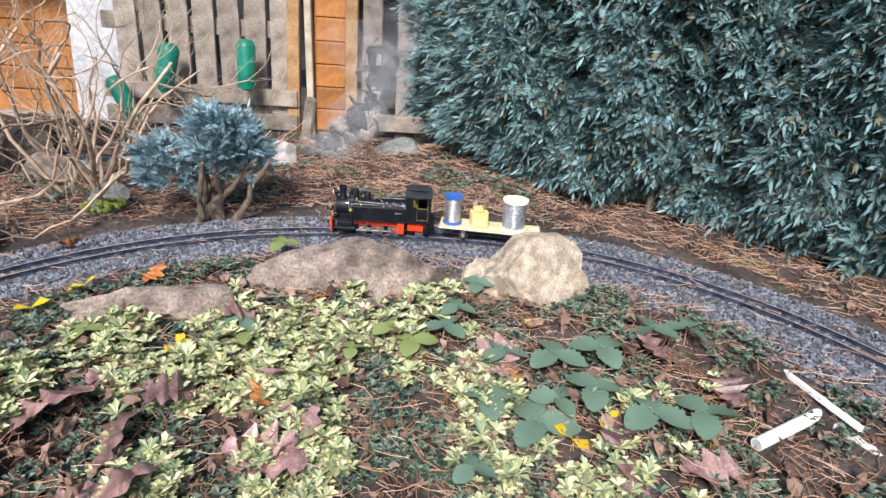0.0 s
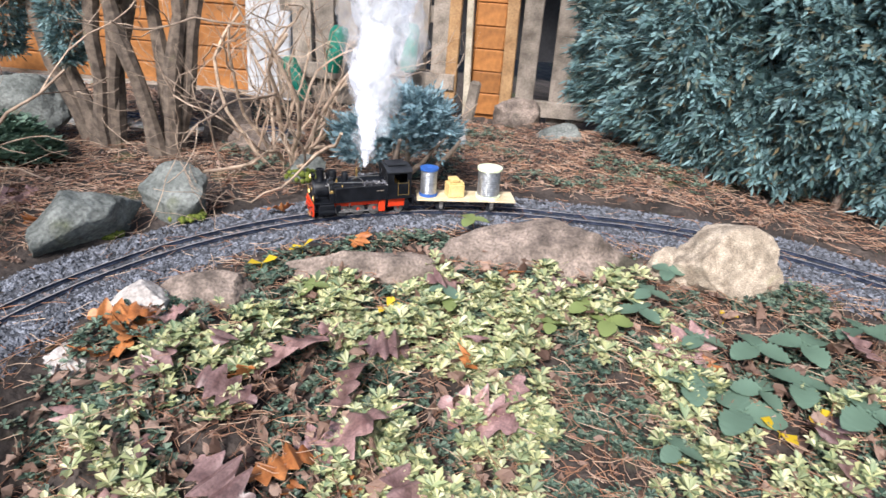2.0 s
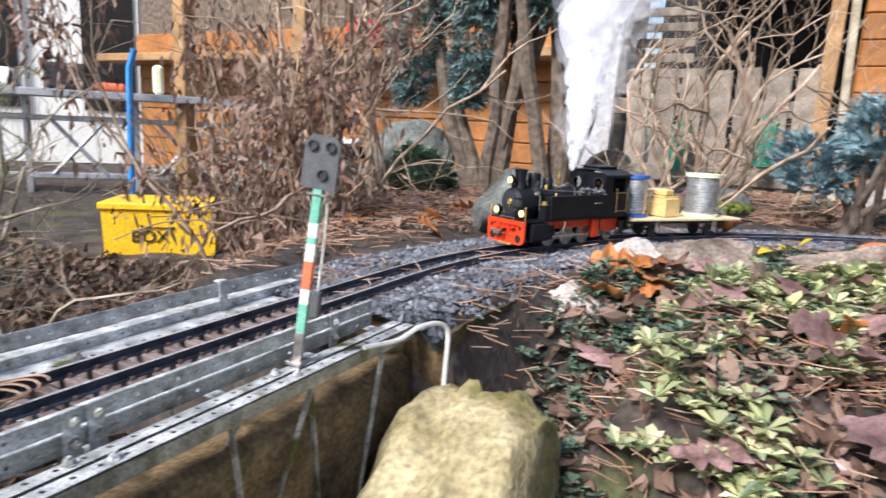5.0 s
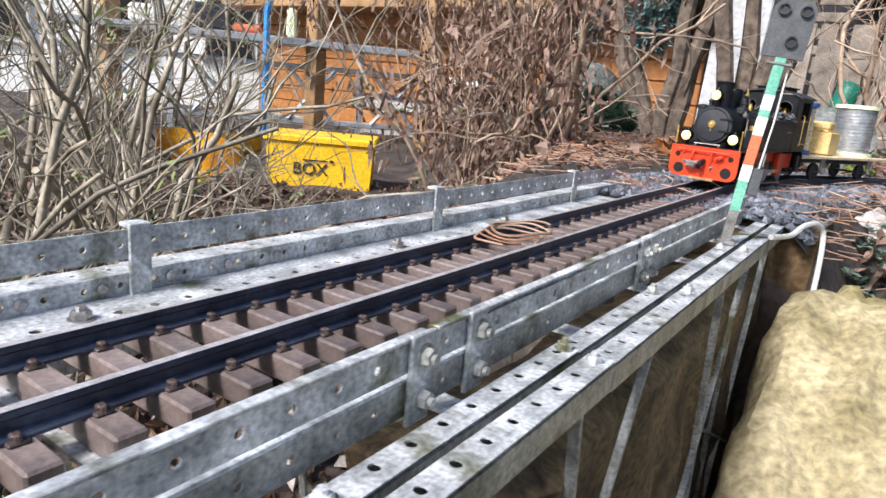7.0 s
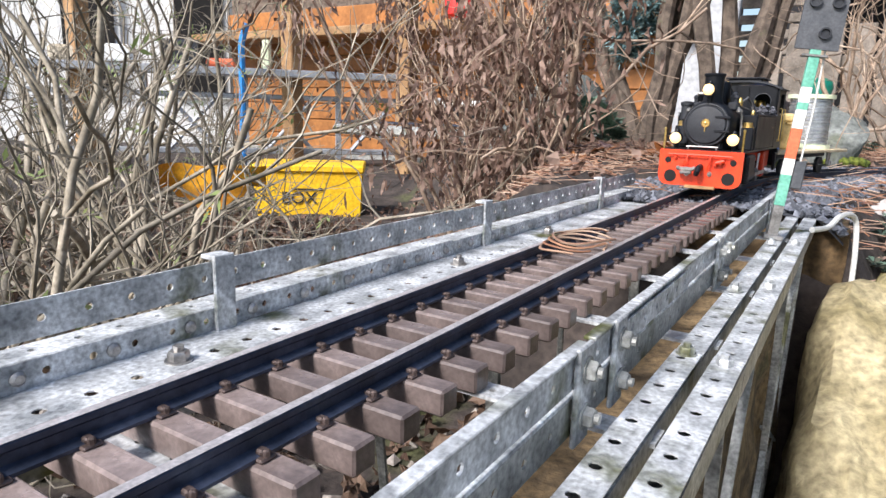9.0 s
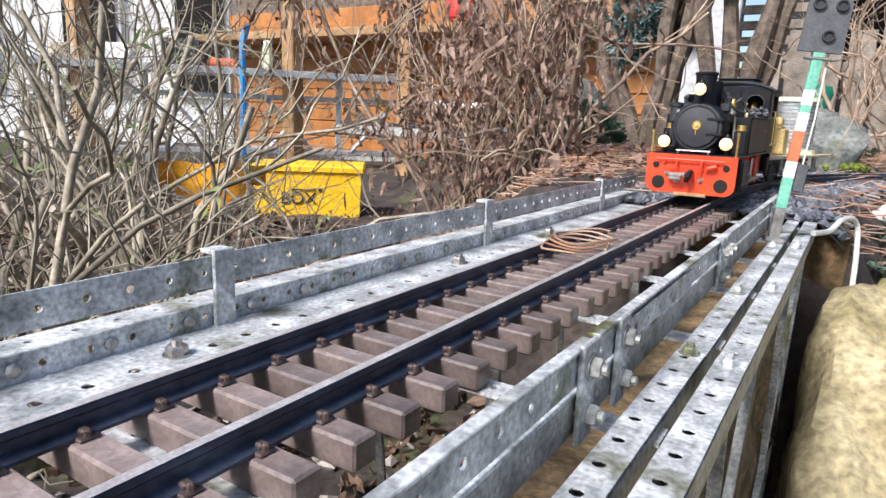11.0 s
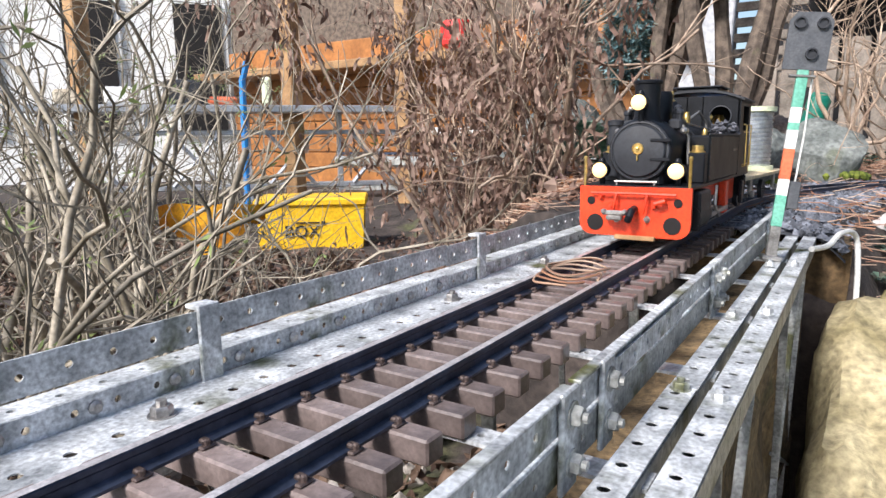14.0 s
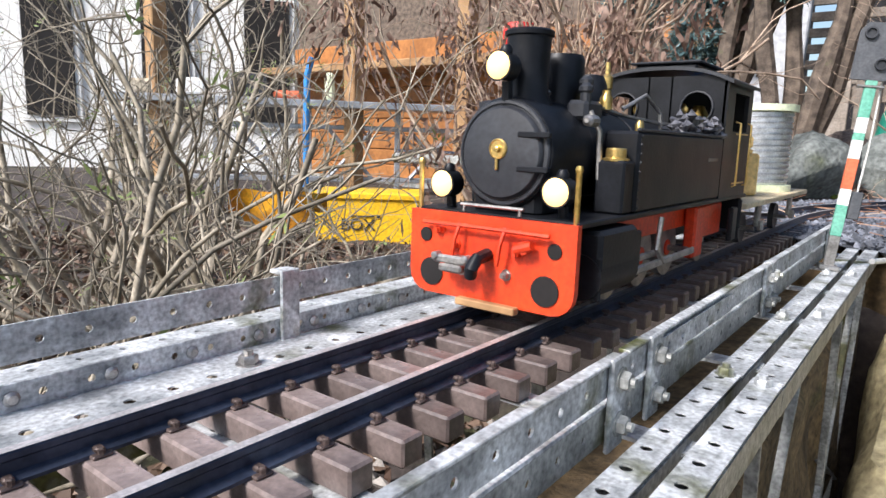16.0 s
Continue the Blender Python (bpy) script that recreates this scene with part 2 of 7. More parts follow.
COVER = leaf_mat("yellow_green_groundcover", [(0.10, 0.15, 0.08), (0.32, 0.37, 0.18), (0.62, 0.60, 0.31), (0.20, 0.28, 0.16), (0.78, 0.74, 0.48), (0.45, 0.47, 0.24), (0.09, 0.14, 0.08)], 0.5, 0.25)
COVER2 = leaf_mat("green_groundcover", [(0.022, 0.04, 0.032), (0.055, 0.10, 0.075), (0.13, 0.20, 0.145), (0.23, 0.31, 0.23), (0.10, 0.09, 0.06)], 0.5, 0.3)
BRAMBLE = leaf_mat("blue_green_bramble_leaf", [(0.07, 0.13, 0.09), (0.19, 0.285, 0.21)], 0.38, 0.2)
LIMELEAF = leaf_mat("light_green_leaf", [(0.19, 0.26, 0.08), (0.32, 0.38, 0.15)], 0.45, 0.3)
YELLOWLEAF = leaf_mat("yellow_leaf", [(0.75, 0.50, 0.02), (0.85, 0.62, 0.05)], 0.45, 0.3)
OAKLEAF = mat("purple_brown_dead_leaf", (0.10, 0.052, 0.05), (0.34, 0.215, 0.205), 22, 0.38, bump=0.3, rnd=0.35, c3=(0.30, 0.115, 0.04), spot=-0.03, grain=0.4)
RUSTLEAF = mat("rust_brown_dead_leaf", (0.24, 0.075, 0.02), (0.45, 0.18, 0.06), 25, 0.5, bump=0.3, rnd=0.3)
LAMP = glow_mat("lit_warm_lamp", (1.0, 0.70, 0.27), 0.75)
STEAM = steam_mat("white_steam", 0.9)
STEAM_EDGE = steam_mat("thin_white_steam", 0.22)
SMOKE = steam_mat("thin_grey_smoke", 0.1)
DARKROOF = mat("dark_felt_roof", (0.012, 0.012, 0.014), (0.03, 0.03, 0.034), 6, 0.9, bump=0.2)
GALV = mat("grey_metal_tubing", (0.30, 0.32, 0.35), (0.48, 0.50, 0.53), 10, 0.4, metal=0.5, bump=0.05)
BLUEPAINT = mat("bright_blue_paint", (0.02, 0.20, 0.55), (0.03, 0.28, 0.68), 10, 0.5, bump=0.05)
REDPL = mat("bright_red_plastic", (0.6, 0.02, 0.02), (0.75, 0.05, 0.04), 10, 0.5, bump=0.02)


# ---------------------------------------------------------------- mesh helpers
class Shape:
    """Collects vertices and faces, and links them as one mesh."""

    def __init__(self):
        self.v, self.f = [], []

    def add(self, vs, fs, m=None):
        k = len(self.v)
        self.v += [tuple(m @ Vector(p)) if m else tuple(p) for p in vs]
        self.f += [tuple(i + k for i in f) for f in fs]
        return self

    def box(self, c, s, b=0.0, m=None):
        """A box about c, s wide, its edges cut by b."""
        x, y, z = (a / 2 for a in s)
        bm = bmesh.new()
        bmesh.ops.create_cube(bm, size=1.0, matrix=Matrix.Diagonal((s[0], s[1], s[2], 1)))
        if b:
            bmesh.ops.bevel(bm, geom=bm.edges[:], offset=min(b, 0.45 * min(s)), segments=1, affect="EDGES")
        bm.verts.index_update()
        t = Matrix.Translation(c)
        self.add([v.co for v in bm.verts], [[v.index for v in f.verts] for f in bm.faces], m @ t if m else t)
        bm.free()
        return self

    def tube(self, pts, rs, n=6, m=None, cap=True):
        pts = [Vector(p) for p in pts]
        rs = rs if hasattr(rs, "__len__") else [rs] * len(pts)
        vs, fs, ref = [], [], None
        for k, p in enumerate(pts):
            d = (pts[min(k + 1, len(pts) - 1)] - pts[max(k - 1, 0)]).normalized()
            ref = (ref - d * ref.dot(d)) if ref else d.orthogonal()
            ref.normalize()
            e = d.cross(ref)
            vs += [p + (ref * math.cos(a) + e * math.sin(a)) * rs[k] for a in (2 * math.pi * j / n for j in range(n))]
        for k in range(len(pts) - 1):
            fs += [(k * n + j, k * n + (j + 1) % n, (k + 1) * n + (j + 1) % n, (k + 1) * n + j) for j in range(n)]
        if cap:
            fs += [tuple(range(n - 1, -1, -1)), tuple(range((len(pts) - 1) * n, len(pts) * n))]
        return self.add(vs, fs, m)

    def lathe(self, prof, n=20, m=None):
        """Turns (radius, height) pairs about z."""
        vs, fs = [], []
        for r, z in prof:
            vs += [(r * math.cos(a), r * math.sin(a), z) for a in (2 * math.pi * j / n for j in range(n))]
        for k in range(len(prof) - 1):
            fs += [(k * n + j, k * n + (j + 1) % n, (k + 1) * n + (j + 1) % n, (k + 1) * n + j) for j in range(n)]
        fs += [tuple(range(n - 1, -1, -1)), tuple(range((len(prof) - 1) * n, len(prof) * n))]
        return self.add(vs, fs, m)

    def prism(self, outline, h, m=None):
        """An outline in x and y, raised by h."""
        n = len(outline)
        vs = [(x, y, 0) for x, y in outline] + [(x, y, h) for x, y in outline]
        fs = [tuple(range(n - 1, -1, -1)), tuple(range(n, 2 * n))] + [(j, (j + 1) % n, n + (j + 1) % n, n + j) for j in range(n)]
        return self.add(vs, fs, m)

    def mesh(self, name, material, smooth=True, sharp=35):
        me = bpy.data.meshes.new(name)
        me.from_pydata(self.v, [], self.f)
        if material:
            me.materials.append(material)
        if smooth:
            me.polygons.foreach_set("use_smooth", [True] * len(me.polygons))
            me.set_sharp_from_angle(angle=radians(sharp))
        me.update()
        return me

    def ob(self, name, material, parent=None, label="", smooth=True, sharp=35):
        o = new(name, self.mesh(name, material, smooth, sharp))
        o.parent = parent
        if label:
            o["label"] = label
        return o


def raw(name, vs, fs, material, parent=None):
    """One mesh from arrays of vertices and equal faces."""
    me = bpy.data.meshes.new(name)
    vs, fs = np.asarray(vs, float), np.asarray(fs, int)
    me.from_pydata(vs.tolist(), [], fs.tolist())
    me.materials.append(material)
    me.update()
    o = new(name, me)
    o.parent = parent
    return o


def thing(name, label, category, m=None, group="", kind=""):
    o = new(name)
    o.empty_display_size = 0.02
    if m:
        o.matrix_world = m
    return tagged(o, label, category, group, kind)


def rng(seed):
    return np.random.default_rng(seed)


def step(a, b, x):
    t = np.clip((np.asarray(x, float) - a) / (b - a), 0, 1)
    return t * t * (3 - 2 * t)


# ---------------------------------------------------------------- the railway's line
RAD, YC, XA, XB = 1.15, 0.75, 1.15, 1.35
S1 = YC + RAD * math.pi / 2
S2 = S1 + (XB - XA)
S3 = S2 + RAD * math.pi / 2


def line(s):
    """Place and heading (of growing s) on the track's centre line: bridge, left curve, short straight, right curve."""
    if s < YC:
        return Vector((0, s, 0)), Vector((0, 1, 0))
    if s < S1:
        a = (s - YC) / RAD
        return Vector((XA - RAD * math.cos(a), YC + RAD * math.sin(a), 0)), Vector((math.sin(a), math.cos(a), 0))
    if s < S2:
        return Vector((XA + s - S1, YC + RAD, 0)), Vector((1, 0, 0))
    if s < S3:
        a = (s - S2) / RAD
        return Vector((XB + RAD * math.sin(a), YC + RAD * math.cos(a), 0)), Vector((math.cos(a), -math.sin(a), 0))
    return Vector((XB + RAD, YC - (s - S3), 0)), Vector((0, -1, 0))


def aside(s, lat, z=0.0):
    """A point beside the track: lat to its outer side."""
    p, d = line(s)
    return Vector((p.x - d.y * lat, p.y + d.x * lat, z))


def outer(x, y):
    """Distance outwards from the track's centre line, of arrays of places."""
    a = np.where(y < YC, -x, np.hypot(x - XA, y - YC) - RAD)
    b = np.where(y < YC, x - XB - RAD, np.hypot(x - XB, y - YC) - RAD)
    return np.where(x < XA, a, np.where(x > XB, b, np.where(y < YC, -1.0, y - YC - RAD)))


def ground_z(x, y):
    x, y = np.asarray(x, float), np.asarray(y, float)
    lat = outer(x, y)
    xl = -0.17 - 0.5 * np.clip(y - 0.65, 0, 2.0) ** 1.5
    wav = 0.012 * np.sin(7.1 * x + 2.0 * y) * np.sin(5.3 * y - 1.7 * x) + 0.006 * np.sin(19 * x) * np.sin(17 * y + 1)
    z_out = -0.34 + 0.335 * step(xl - 0.42, xl - 0.02, x) + wav
    z_out = z_out - (0.15 * step(2.9, 3.6, y) + 0.19 * step(3.7, 4.3, y)) * step(1.9, 1.2, x) * (z_out > -0.3)
    d = -lat
    z_in = -0.022 - 0.02 * step(0.17, 0.3, d) - 0.27 * np.clip(d - 0.38, 0, 0.5) + wav
    z_in = z_in - 0.065 * step(1.8, 2.02, x) * step(0.2, 0.34, d)
    fall = step(0.86, 0.42, y) * step(1.2, 0.45, x)
    fall = np.maximum(fall, 0.55 * step(1.02, 0.68, y) * step(0.42, 0.24, x))
    z_in = z_in * (1 - fall) + fall * (-0.34 + wav)
    z = np.where(lat > 0, z_out, z_in)
    bed = (1 - step(0.14, 0.23, np.abs(lat))) * ((y > 0.6) | (x > 1.0))
    z = z * (1 - bed) + bed * -0.017
    low = (y < 0.615) & (x < 0.2)
    wall = (y >= 0.615) & (y < 1.0) & (x < 0.6) & (lat < -0.15)
    z = np.where(wall & (lat > -0.17), np.minimum(z, -0.03), z)
    return np.where(low, -0.34 + wav, z)


def gz(x, y):
    return float(ground_z(x, y))


# ---------------------------------------------------------------- ground
def build_ground():
    xs = np.concatenate([[-120, -40, -15, -8], np.arange(-5, -1.2, 0.08), np.arange(-1.2, 2.9, 0.025), np.arange(2.9, 5, 0.12), [8, 15, 40, 120]])
    ys = np.concatenate([[-120, -40, -15, -5], np.arange(-2, 0.2, 0.08), np.arange(0.2, 2.6, 0.025), np.arange(2.6, 4.5, 0.08), [6, 10, 20, 50, 150]])
    gx, gy = np.meshgrid(xs, ys)
    z = ground_z(gx, gy)
    r = rng(3)
    z = z + np.where((np.abs(gx) < 5) & (np.abs(gy) < 5), r.normal(0, 0.003, z.shape), 0)
    nx, ny = len(xs), len(ys)
    i = np.arange(nx * ny).reshape(ny, nx)
    f = np.stack([i[:-1, :-1], i[:-1, 1:], i[1:, 1:], i[1:, :-1]], -1).reshape(-1, 4)
    o = raw("ground", np.stack([gx, gy, z], -1).reshape(-1, 3), f, SOIL)
    o.data.polygons.foreach_set("use_smooth", [True] * len(o.data.polygons))
    tagged(o, "bare brown garden soil with moss and litter", "ground", kind="structure")


def stones(name, pts, sizes, material, label, seed, flat=0.75, parent=None, tag=True):
    """Many small angular stones in one mesh."""
    r = rng(seed)
    n = len(pts)
    base = np.array([(1, 0, 0), (-1, 0, 0), (0, 1, 0), (0, -1, 0), (0, 0, 1), (0, 0, -1)], float)
    fa = np.array([(0, 2, 4), (2, 1, 4), (1, 3, 4), (3, 0, 4), (2, 0, 5), (1, 2, 5), (3, 1, 5), (0, 3, 5)])
    v = base[None] * (1 + r.uniform(-0.35, 0.35, (n, 6, 3))) + r.normal(0, 0.22, (n, 6, 3))
    v[..., 2] *= flat
    a = r.uniform(0, 2 * np.pi, n)
    c, s = np.cos(a)[:, None], np.sin(a)[:, None]
    x, y = v[..., 0] * c - v[..., 1] * s, v[..., 0] * s + v[..., 1] * c
    v = np.stack([x, y, v[..., 2]], -1) * np.asarray(sizes)[:, None, None] + np.asarray(pts)[:, None, :]
    f = fa[None] + 6 * np.arange(n)[:, None, None]
    o = raw(name, v.reshape(-1, 3), f.reshape(-1, 3), material, parent)
    if tag:
        tagged(o, label, "gravel", kind="stuff")
    return o


def build_ballast():
    bed = Shape()
    ss = np.arange(0.6, 4.7, 0.03)
    prof = [(-0.155, -0.04), (-0.13, -0.016), (-0.06, -0.0105), (0.06, -0.0105), (0.14, -0.018), (0.2, -0.04)]
    vs, fs, n = [], [], len(prof)
    for s in ss:
        vs += [tuple(aside(s, a, z)) for a, z in prof]
    for k in range(len(ss) - 1):
        fs += [(k * n + j, k * n + j + 1, (k + 1) * n + j + 1, (k + 1) * n + j) for j in range(n - 1)]
    bed.add(vs, fs)
    tagged(bed.ob("trackbed", BALLAST_BED), "dark packed gravel trackbed under the rails", "trackbed", kind="structure")
    r = rng(11)
    n = 34000
    s = r.uniform(0.6, 4.4, n)
    lat = r.uniform(-0.155 - 0.05 * step(2.3, 2.9, s), 0.215, n)
    keep = ~((np.abs(np.abs(lat) - 0.0225) < 0.006))
    s, lat = s[keep], lat[keep]
    pts = np.array([tuple(aside(a, b)) for a, b in zip(s, lat)])
    edge = np.where(lat > 0, step(0.12, 0.2, lat), step(0.125, 0.15, -lat) * (s < 2.3))
    pts[:, 2] = -0.0105 - 0.016 * edge + r.uniform(-0.002, 0.0015, len(s)) - 0.0016 * (np.abs(lat) < 0.045) - 0.014 * step(0.15, 0.22, -lat)
    stones("ballast_gravel", pts, r.uniform(0.003, 0.0068, len(s)), BALLAST, "loose dark grey basalt gravel beside the rails", 12)
    n = 900
    x, y = r.uniform(-0.9, 0.12, n), r.uniform(-0.4, 1.15, n)
    keep = ground_z(x, y) < -0.2
    x, y = x[keep], y[keep]
    stones("pale_pebbles", np.stack([x, y, ground_z(x, y) + 0.004], -1), r.uniform(0.006, 0.015, len(x)), PEBBLE, "pale rounded pebbles lying under the bridge", 13)


# ---------------------------------------------------------------- track
GAP = 0.0238


def build_track():
    track = thing("railway_track", "narrow model railway track with dark rails on brown sleepers", "railway track", kind="structure")
    prof = [(-0.0045, -0.0085), (0.0045, -0.0085), (0.0045, -0.0074), (0.0010, -0.0062), (0.0010, -0.0030), (0.0017, -0.0022), (0.0017, -0.0004), (0.0013, 0.0), (-0.0013, 0.0), (-0.0017, -0.0004), (-0.0017, -0.0022), (-0.0010, -0.0030), (-0.0010, -0.0062), (-0.0045, -0.0074)]
    ss = [-0.75, -0.4, 0.0, 0.4] + list(np.arange(0.75, 4.6, 0.03))
    for side in (-0.0225, 0.0225):
        sh, hd, n = Shape(), Shape(), len(prof)
        vs, fs = [], []
        for s in ss:
            vs += [tuple(aside(s, side + a, z)) for a, z in prof]
        for k in range(len(ss) - 1):
            fs += [(k * n + j, (k + 1) * n + j, (k + 1) * n + (j + 1) % n, k * n + (j + 1) % n) for j in range(n)]
        rail = sh.add(vs, fs).ob("rail", RAIL, track, "dark steel rail")
        # worn rail top, coloured lighter still to carry the sky's highlight
        vs, fs = [], []
        for s in ss:
            vs += [tuple(aside(s, side + a, 0.0003)) for a in (-0.0017, 0.0017)]
        for k in range(len(ss) - 1):
            fs += [(2 * k, 2 * k + 2, 2 * k + 3, 2 * k + 1)]
        hd.add(vs, fs).ob("running_surface", RAILHEAD, rail, "worn top of the rail, its colour lightened for sky highlights", smooth=False)
    sl = Shape()
    sl.box((0, 0, -0.0137), (0.088, 0.0106, 0.0100), 0.0009)
    me = sl.mesh("sleeper", SLEEPER, sharp=30)
    fa = Shape()
    for side in (-0.0225, 0.0225):
        for off in (-0.0052, 0.0052):
            fa.box((side + off, 0, -0.0081), (0.0034, 0.0062, 0.0014), 0.0005)
            fa.box((side + off * 0.72, 0, -0.0066), (0.0030, 0.0030, 0.0020), 0.0006)
            fa.lathe([(0.0011, -0.0076), (0.0011, -0.0058), (0.0007, -0.0054)], 6, Matrix.Translation((side + off * 1.1, 0, 0)))
    fm = fa.mesh("rail_fastener", FASTENER, sharp=30)
    k = 0
    s = -0.112 - 14 * GAP
    while s < 4.4 and k < 290:
        o = new("sleeper", me)
        p, d = line(s)
        o.matrix_world = Matrix.Translation(p) @ Matrix.Rotation(math.atan2(d.y, d.x) - math.pi / 2, 4, "Z")
        if s > 0.62:
            o.location.z -= 0.0012 + 0.0012 * random.random()
        o.parent = track
        if s < 1.6:
            q = new("rail_fastener", fm)
            q.parent = o
        s += GAP
        k += 1


# ---------------------------------------------------------------- bridge
def strip(length, width, thick, pitch=0.018, r=0.0017, first=0.009, margin=None):
    """A flat perforated bar: x along it, y across, z through it; holes in a row."""
    sh = Shape()
    n = max(1, int(round(length / pitch)))
    p = length / n
    hy = width / 2 if margin is None else margin
    for k in range(n):
        x0, x1, cx = k * p, (k + 1) * p, (k + 0.5) * p
        ring = [(x1, hy), (x1, width), (cx, width), (x0, width), (x0, hy), (x0, 0), (cx, 0), (x1, 0)]
        hole = [(cx + r * math.cos(a), hy + r * math.sin(a)) for a in (math.pi / 4 * j for j in range(8))]
        vs = [(x, y, 0) for x, y in ring] + [(x, y, 0) for x, y in hole] + [(x, y, -thick) for x, y in ring] + [(x, y, -thick) for x, y in hole]
        fs = []
        for j in range(8):
            i = (j + 1) % 8
            fs += [(j, i, 8 + i, 8 + j), (16 + i, 16 + j, 24 + j, 24 + i), (8 + j, 8 + i, 24 + i, 24 + j)]
        fs += [(2, 1, 17, 18), (3, 2, 18, 19), (6, 5, 21, 22), (7, 6, 22, 23)]
        if k == 0:
            fs += [(4, 3, 19, 20), (5, 4, 20, 21)]
        if k == n - 1:
            fs += [(1, 0, 16, 17), (0, 7, 23, 16)]
        sh.add(vs, fs)
    return sh


def bolt(sh, m, r=0.004, h=0.003):
    """A hexagon head on a washer; z outwards."""
    sh.lathe([(r * 1.3, 0), (r * 1.3, 0.0006)], 12, m)
    sh.lathe([(r, 0.0006), (r, h * 0.8), (r * 0.85, h)], 6, m)
    sh.lathe([(r * 0.5, h), (r * 0.5, h * 1.5)], 8, m)


def along(x, y, z, face):
    """Puts a bar's x along the bridge: face 'up', 'right' (towards +x) or 'left'."""
    if face == "up":
        rot = Matrix(((0, -1, 0), (1, 0, 0), (0, 0, 1)))
    elif face == "right":
        rot = Matrix(((0, 0, 1), (1, 0, 0), (0, 1, 0)))
    else:
        rot = Matrix(((0, 0, -1), (1, 0, 0), (0, 1, 0)))
    return Matrix.Translation((x, y, z)) @ rot.to_4x4()


def build_bridge():
    br = thing("girder_bridge", "small bridge of perforated galvanised steel bars, weathered and mossy", "bridge", kind="structure")

    def bar(name, length, width, m, material=ZINC, thick=0.0009, margin=None, label="", hole=0.0017):
        o = strip(length, width, thick, margin=margin, r=hole).ob(name, material, br, label, sharp=25)
        o.matrix_world = m
        return o

    y0, y1 = -0.576, 0.657
    # railing beyond the track
    pieces = [(-0.576, -0.009), (-0.0085, 0.2), (0.2, 0.4), (0.4, y1)]
    for k, (a, b) in enumerate(pieces):
        dz = (0.0, 0.0004, -0.0006, 0.0)[k]
        bar("railing_bar", b - a, 0.0148, along(-0.0888 - 0.0006 * (k % 2), a, 0.0022 + dz, "right"))
        bar("railing_bar", b - a, 0.0112, along(-0.0888 - 0.0004 * (k % 2), a, -0.0164 + dz, "right"))
        bar("angle_flange", b - a, 0.0165, along(-0.0906, a, -0.0053 + dz, "up"))
    bar("bearer_flange", y1 - y0, 0.034, along(-0.0545, y0, -0.0158, "up"), margin=0.0125, hole=0.0025, thick=0.0006)
    sh = Shape()
    sh.box((-0.0545, (y0 + y1) / 2, -0.0245), (0.0016, y1 - y0, 0.016))
    sh.ob("bearer_web", ZINC, br)
    post = Shape()
    post.box((0, 0, 0), (0.0022, 0.0115, 0.040), 0.0005)
    post.box((-0.004, 0, 0.0186), (0.010, 0.0115, 0.0022), 0.0005)
    pm = post.mesh("railing_post", ZINC)
    for y in (-0.27, -0.0088, 0.2475, 0.52):
        o = new("railing_post", pm)
        o.parent, o.location = br, (-0.0866, y, 0.0002)
    for y in (-0.047, 0.175, 0.33, -0.2):
        b = Shape()
        bolt(b, Matrix.Translation((-0.069, y, -0.0158)), 0.0045, 0.0045)
        b.ob("bolt", STEEL, br)
    for k in range(-10, 28, 2):
        b = Shape()
        b.lathe([(0.003, 0), (0.003, 0.001), (0.0018, 0.0022)], 8, Matrix.Translation((-0.0888, 0.009 + 0.018 * k, -0.0108)) @ Matrix.Rotation(math.pi / 2, 4, "Y"))
        b.ob("rivet", STEEL, br)
    # railing on the near side
    for a, b, z in ((-0.576, -0.005, 0.0), (-0.002, 0.231, 0.0), (0.231, 0.57, 0.0005)):
        bar("railing_bar", b - a, 0.0122, along(0.0886, a, 0.0018 + z, "right"))
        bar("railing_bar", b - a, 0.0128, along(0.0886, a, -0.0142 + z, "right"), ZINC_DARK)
        sh = Shape()
        sh.box((0.0880, (a + b) / 2, 0.0148 + z), (0.0045, b - a - 0.002, 0.0014), 0.0003)
        sh.ob("railing_cap", ZINC, br)
        sh = Shape()
        sh.box((0.0852, (a + b) / 2, -0.0008 + z), (0.0068, b - a - 0.002, 0.0014), 0.0003)
        sh.ob("railing_ledge", ZINC, br)
    plate = Shape()
    plate.box((0, 0, 0), (0.002, 0.0125, 0.034), 0.0006)
    pm = plate.mesh("joint_plate", ZINC)
    for y, x in ((-0.011, 0.0902), (0.0255, 0.0902), (0.226, 0.0902), (0.243, 0.0902), (0.50, 0.0902), (-0.28, 0.0902)):
        o = new("joint_plate", pm)
        o.parent, o.location = br, (x, y, -0.0008)
        for z in (0.0075, -0.0085):
            b = Shape()
            bolt(b, Matrix.Translation((x + 0.001, y + 0.001, z)) @ Matrix.Rotation(math.pi / 2, 4, "Y"), 0.0036, 0.0036)
            b.ob("bolt", ZINC_DARK, br)
    bar("cover_strip", 0.108, 0.009, along(0.0908, 0.031, 0.0035, "right"))
    # the two edge beams
    for a, b, dz in ((-0.576, 0.087, 0.0009), (0.0885, 0.60, 0.0)):
        bar("edge_beam", b - a, 0.0117, along(0.1096, a, -0.0142 + dz, "up"), margin=0.0072, hole=0.0023, thick=0.0007)
        bar("edge_beam", b - a, 0.0124, along(0.1269, a, -0.0138 + dz, "up"), margin=0.0072, hole=0.0023, thick=0.0007)
        # outer web, plus an added inner web and bottom that keep the holes dark
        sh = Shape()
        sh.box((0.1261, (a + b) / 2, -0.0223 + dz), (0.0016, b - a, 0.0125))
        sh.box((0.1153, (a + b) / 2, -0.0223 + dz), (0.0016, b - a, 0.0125))
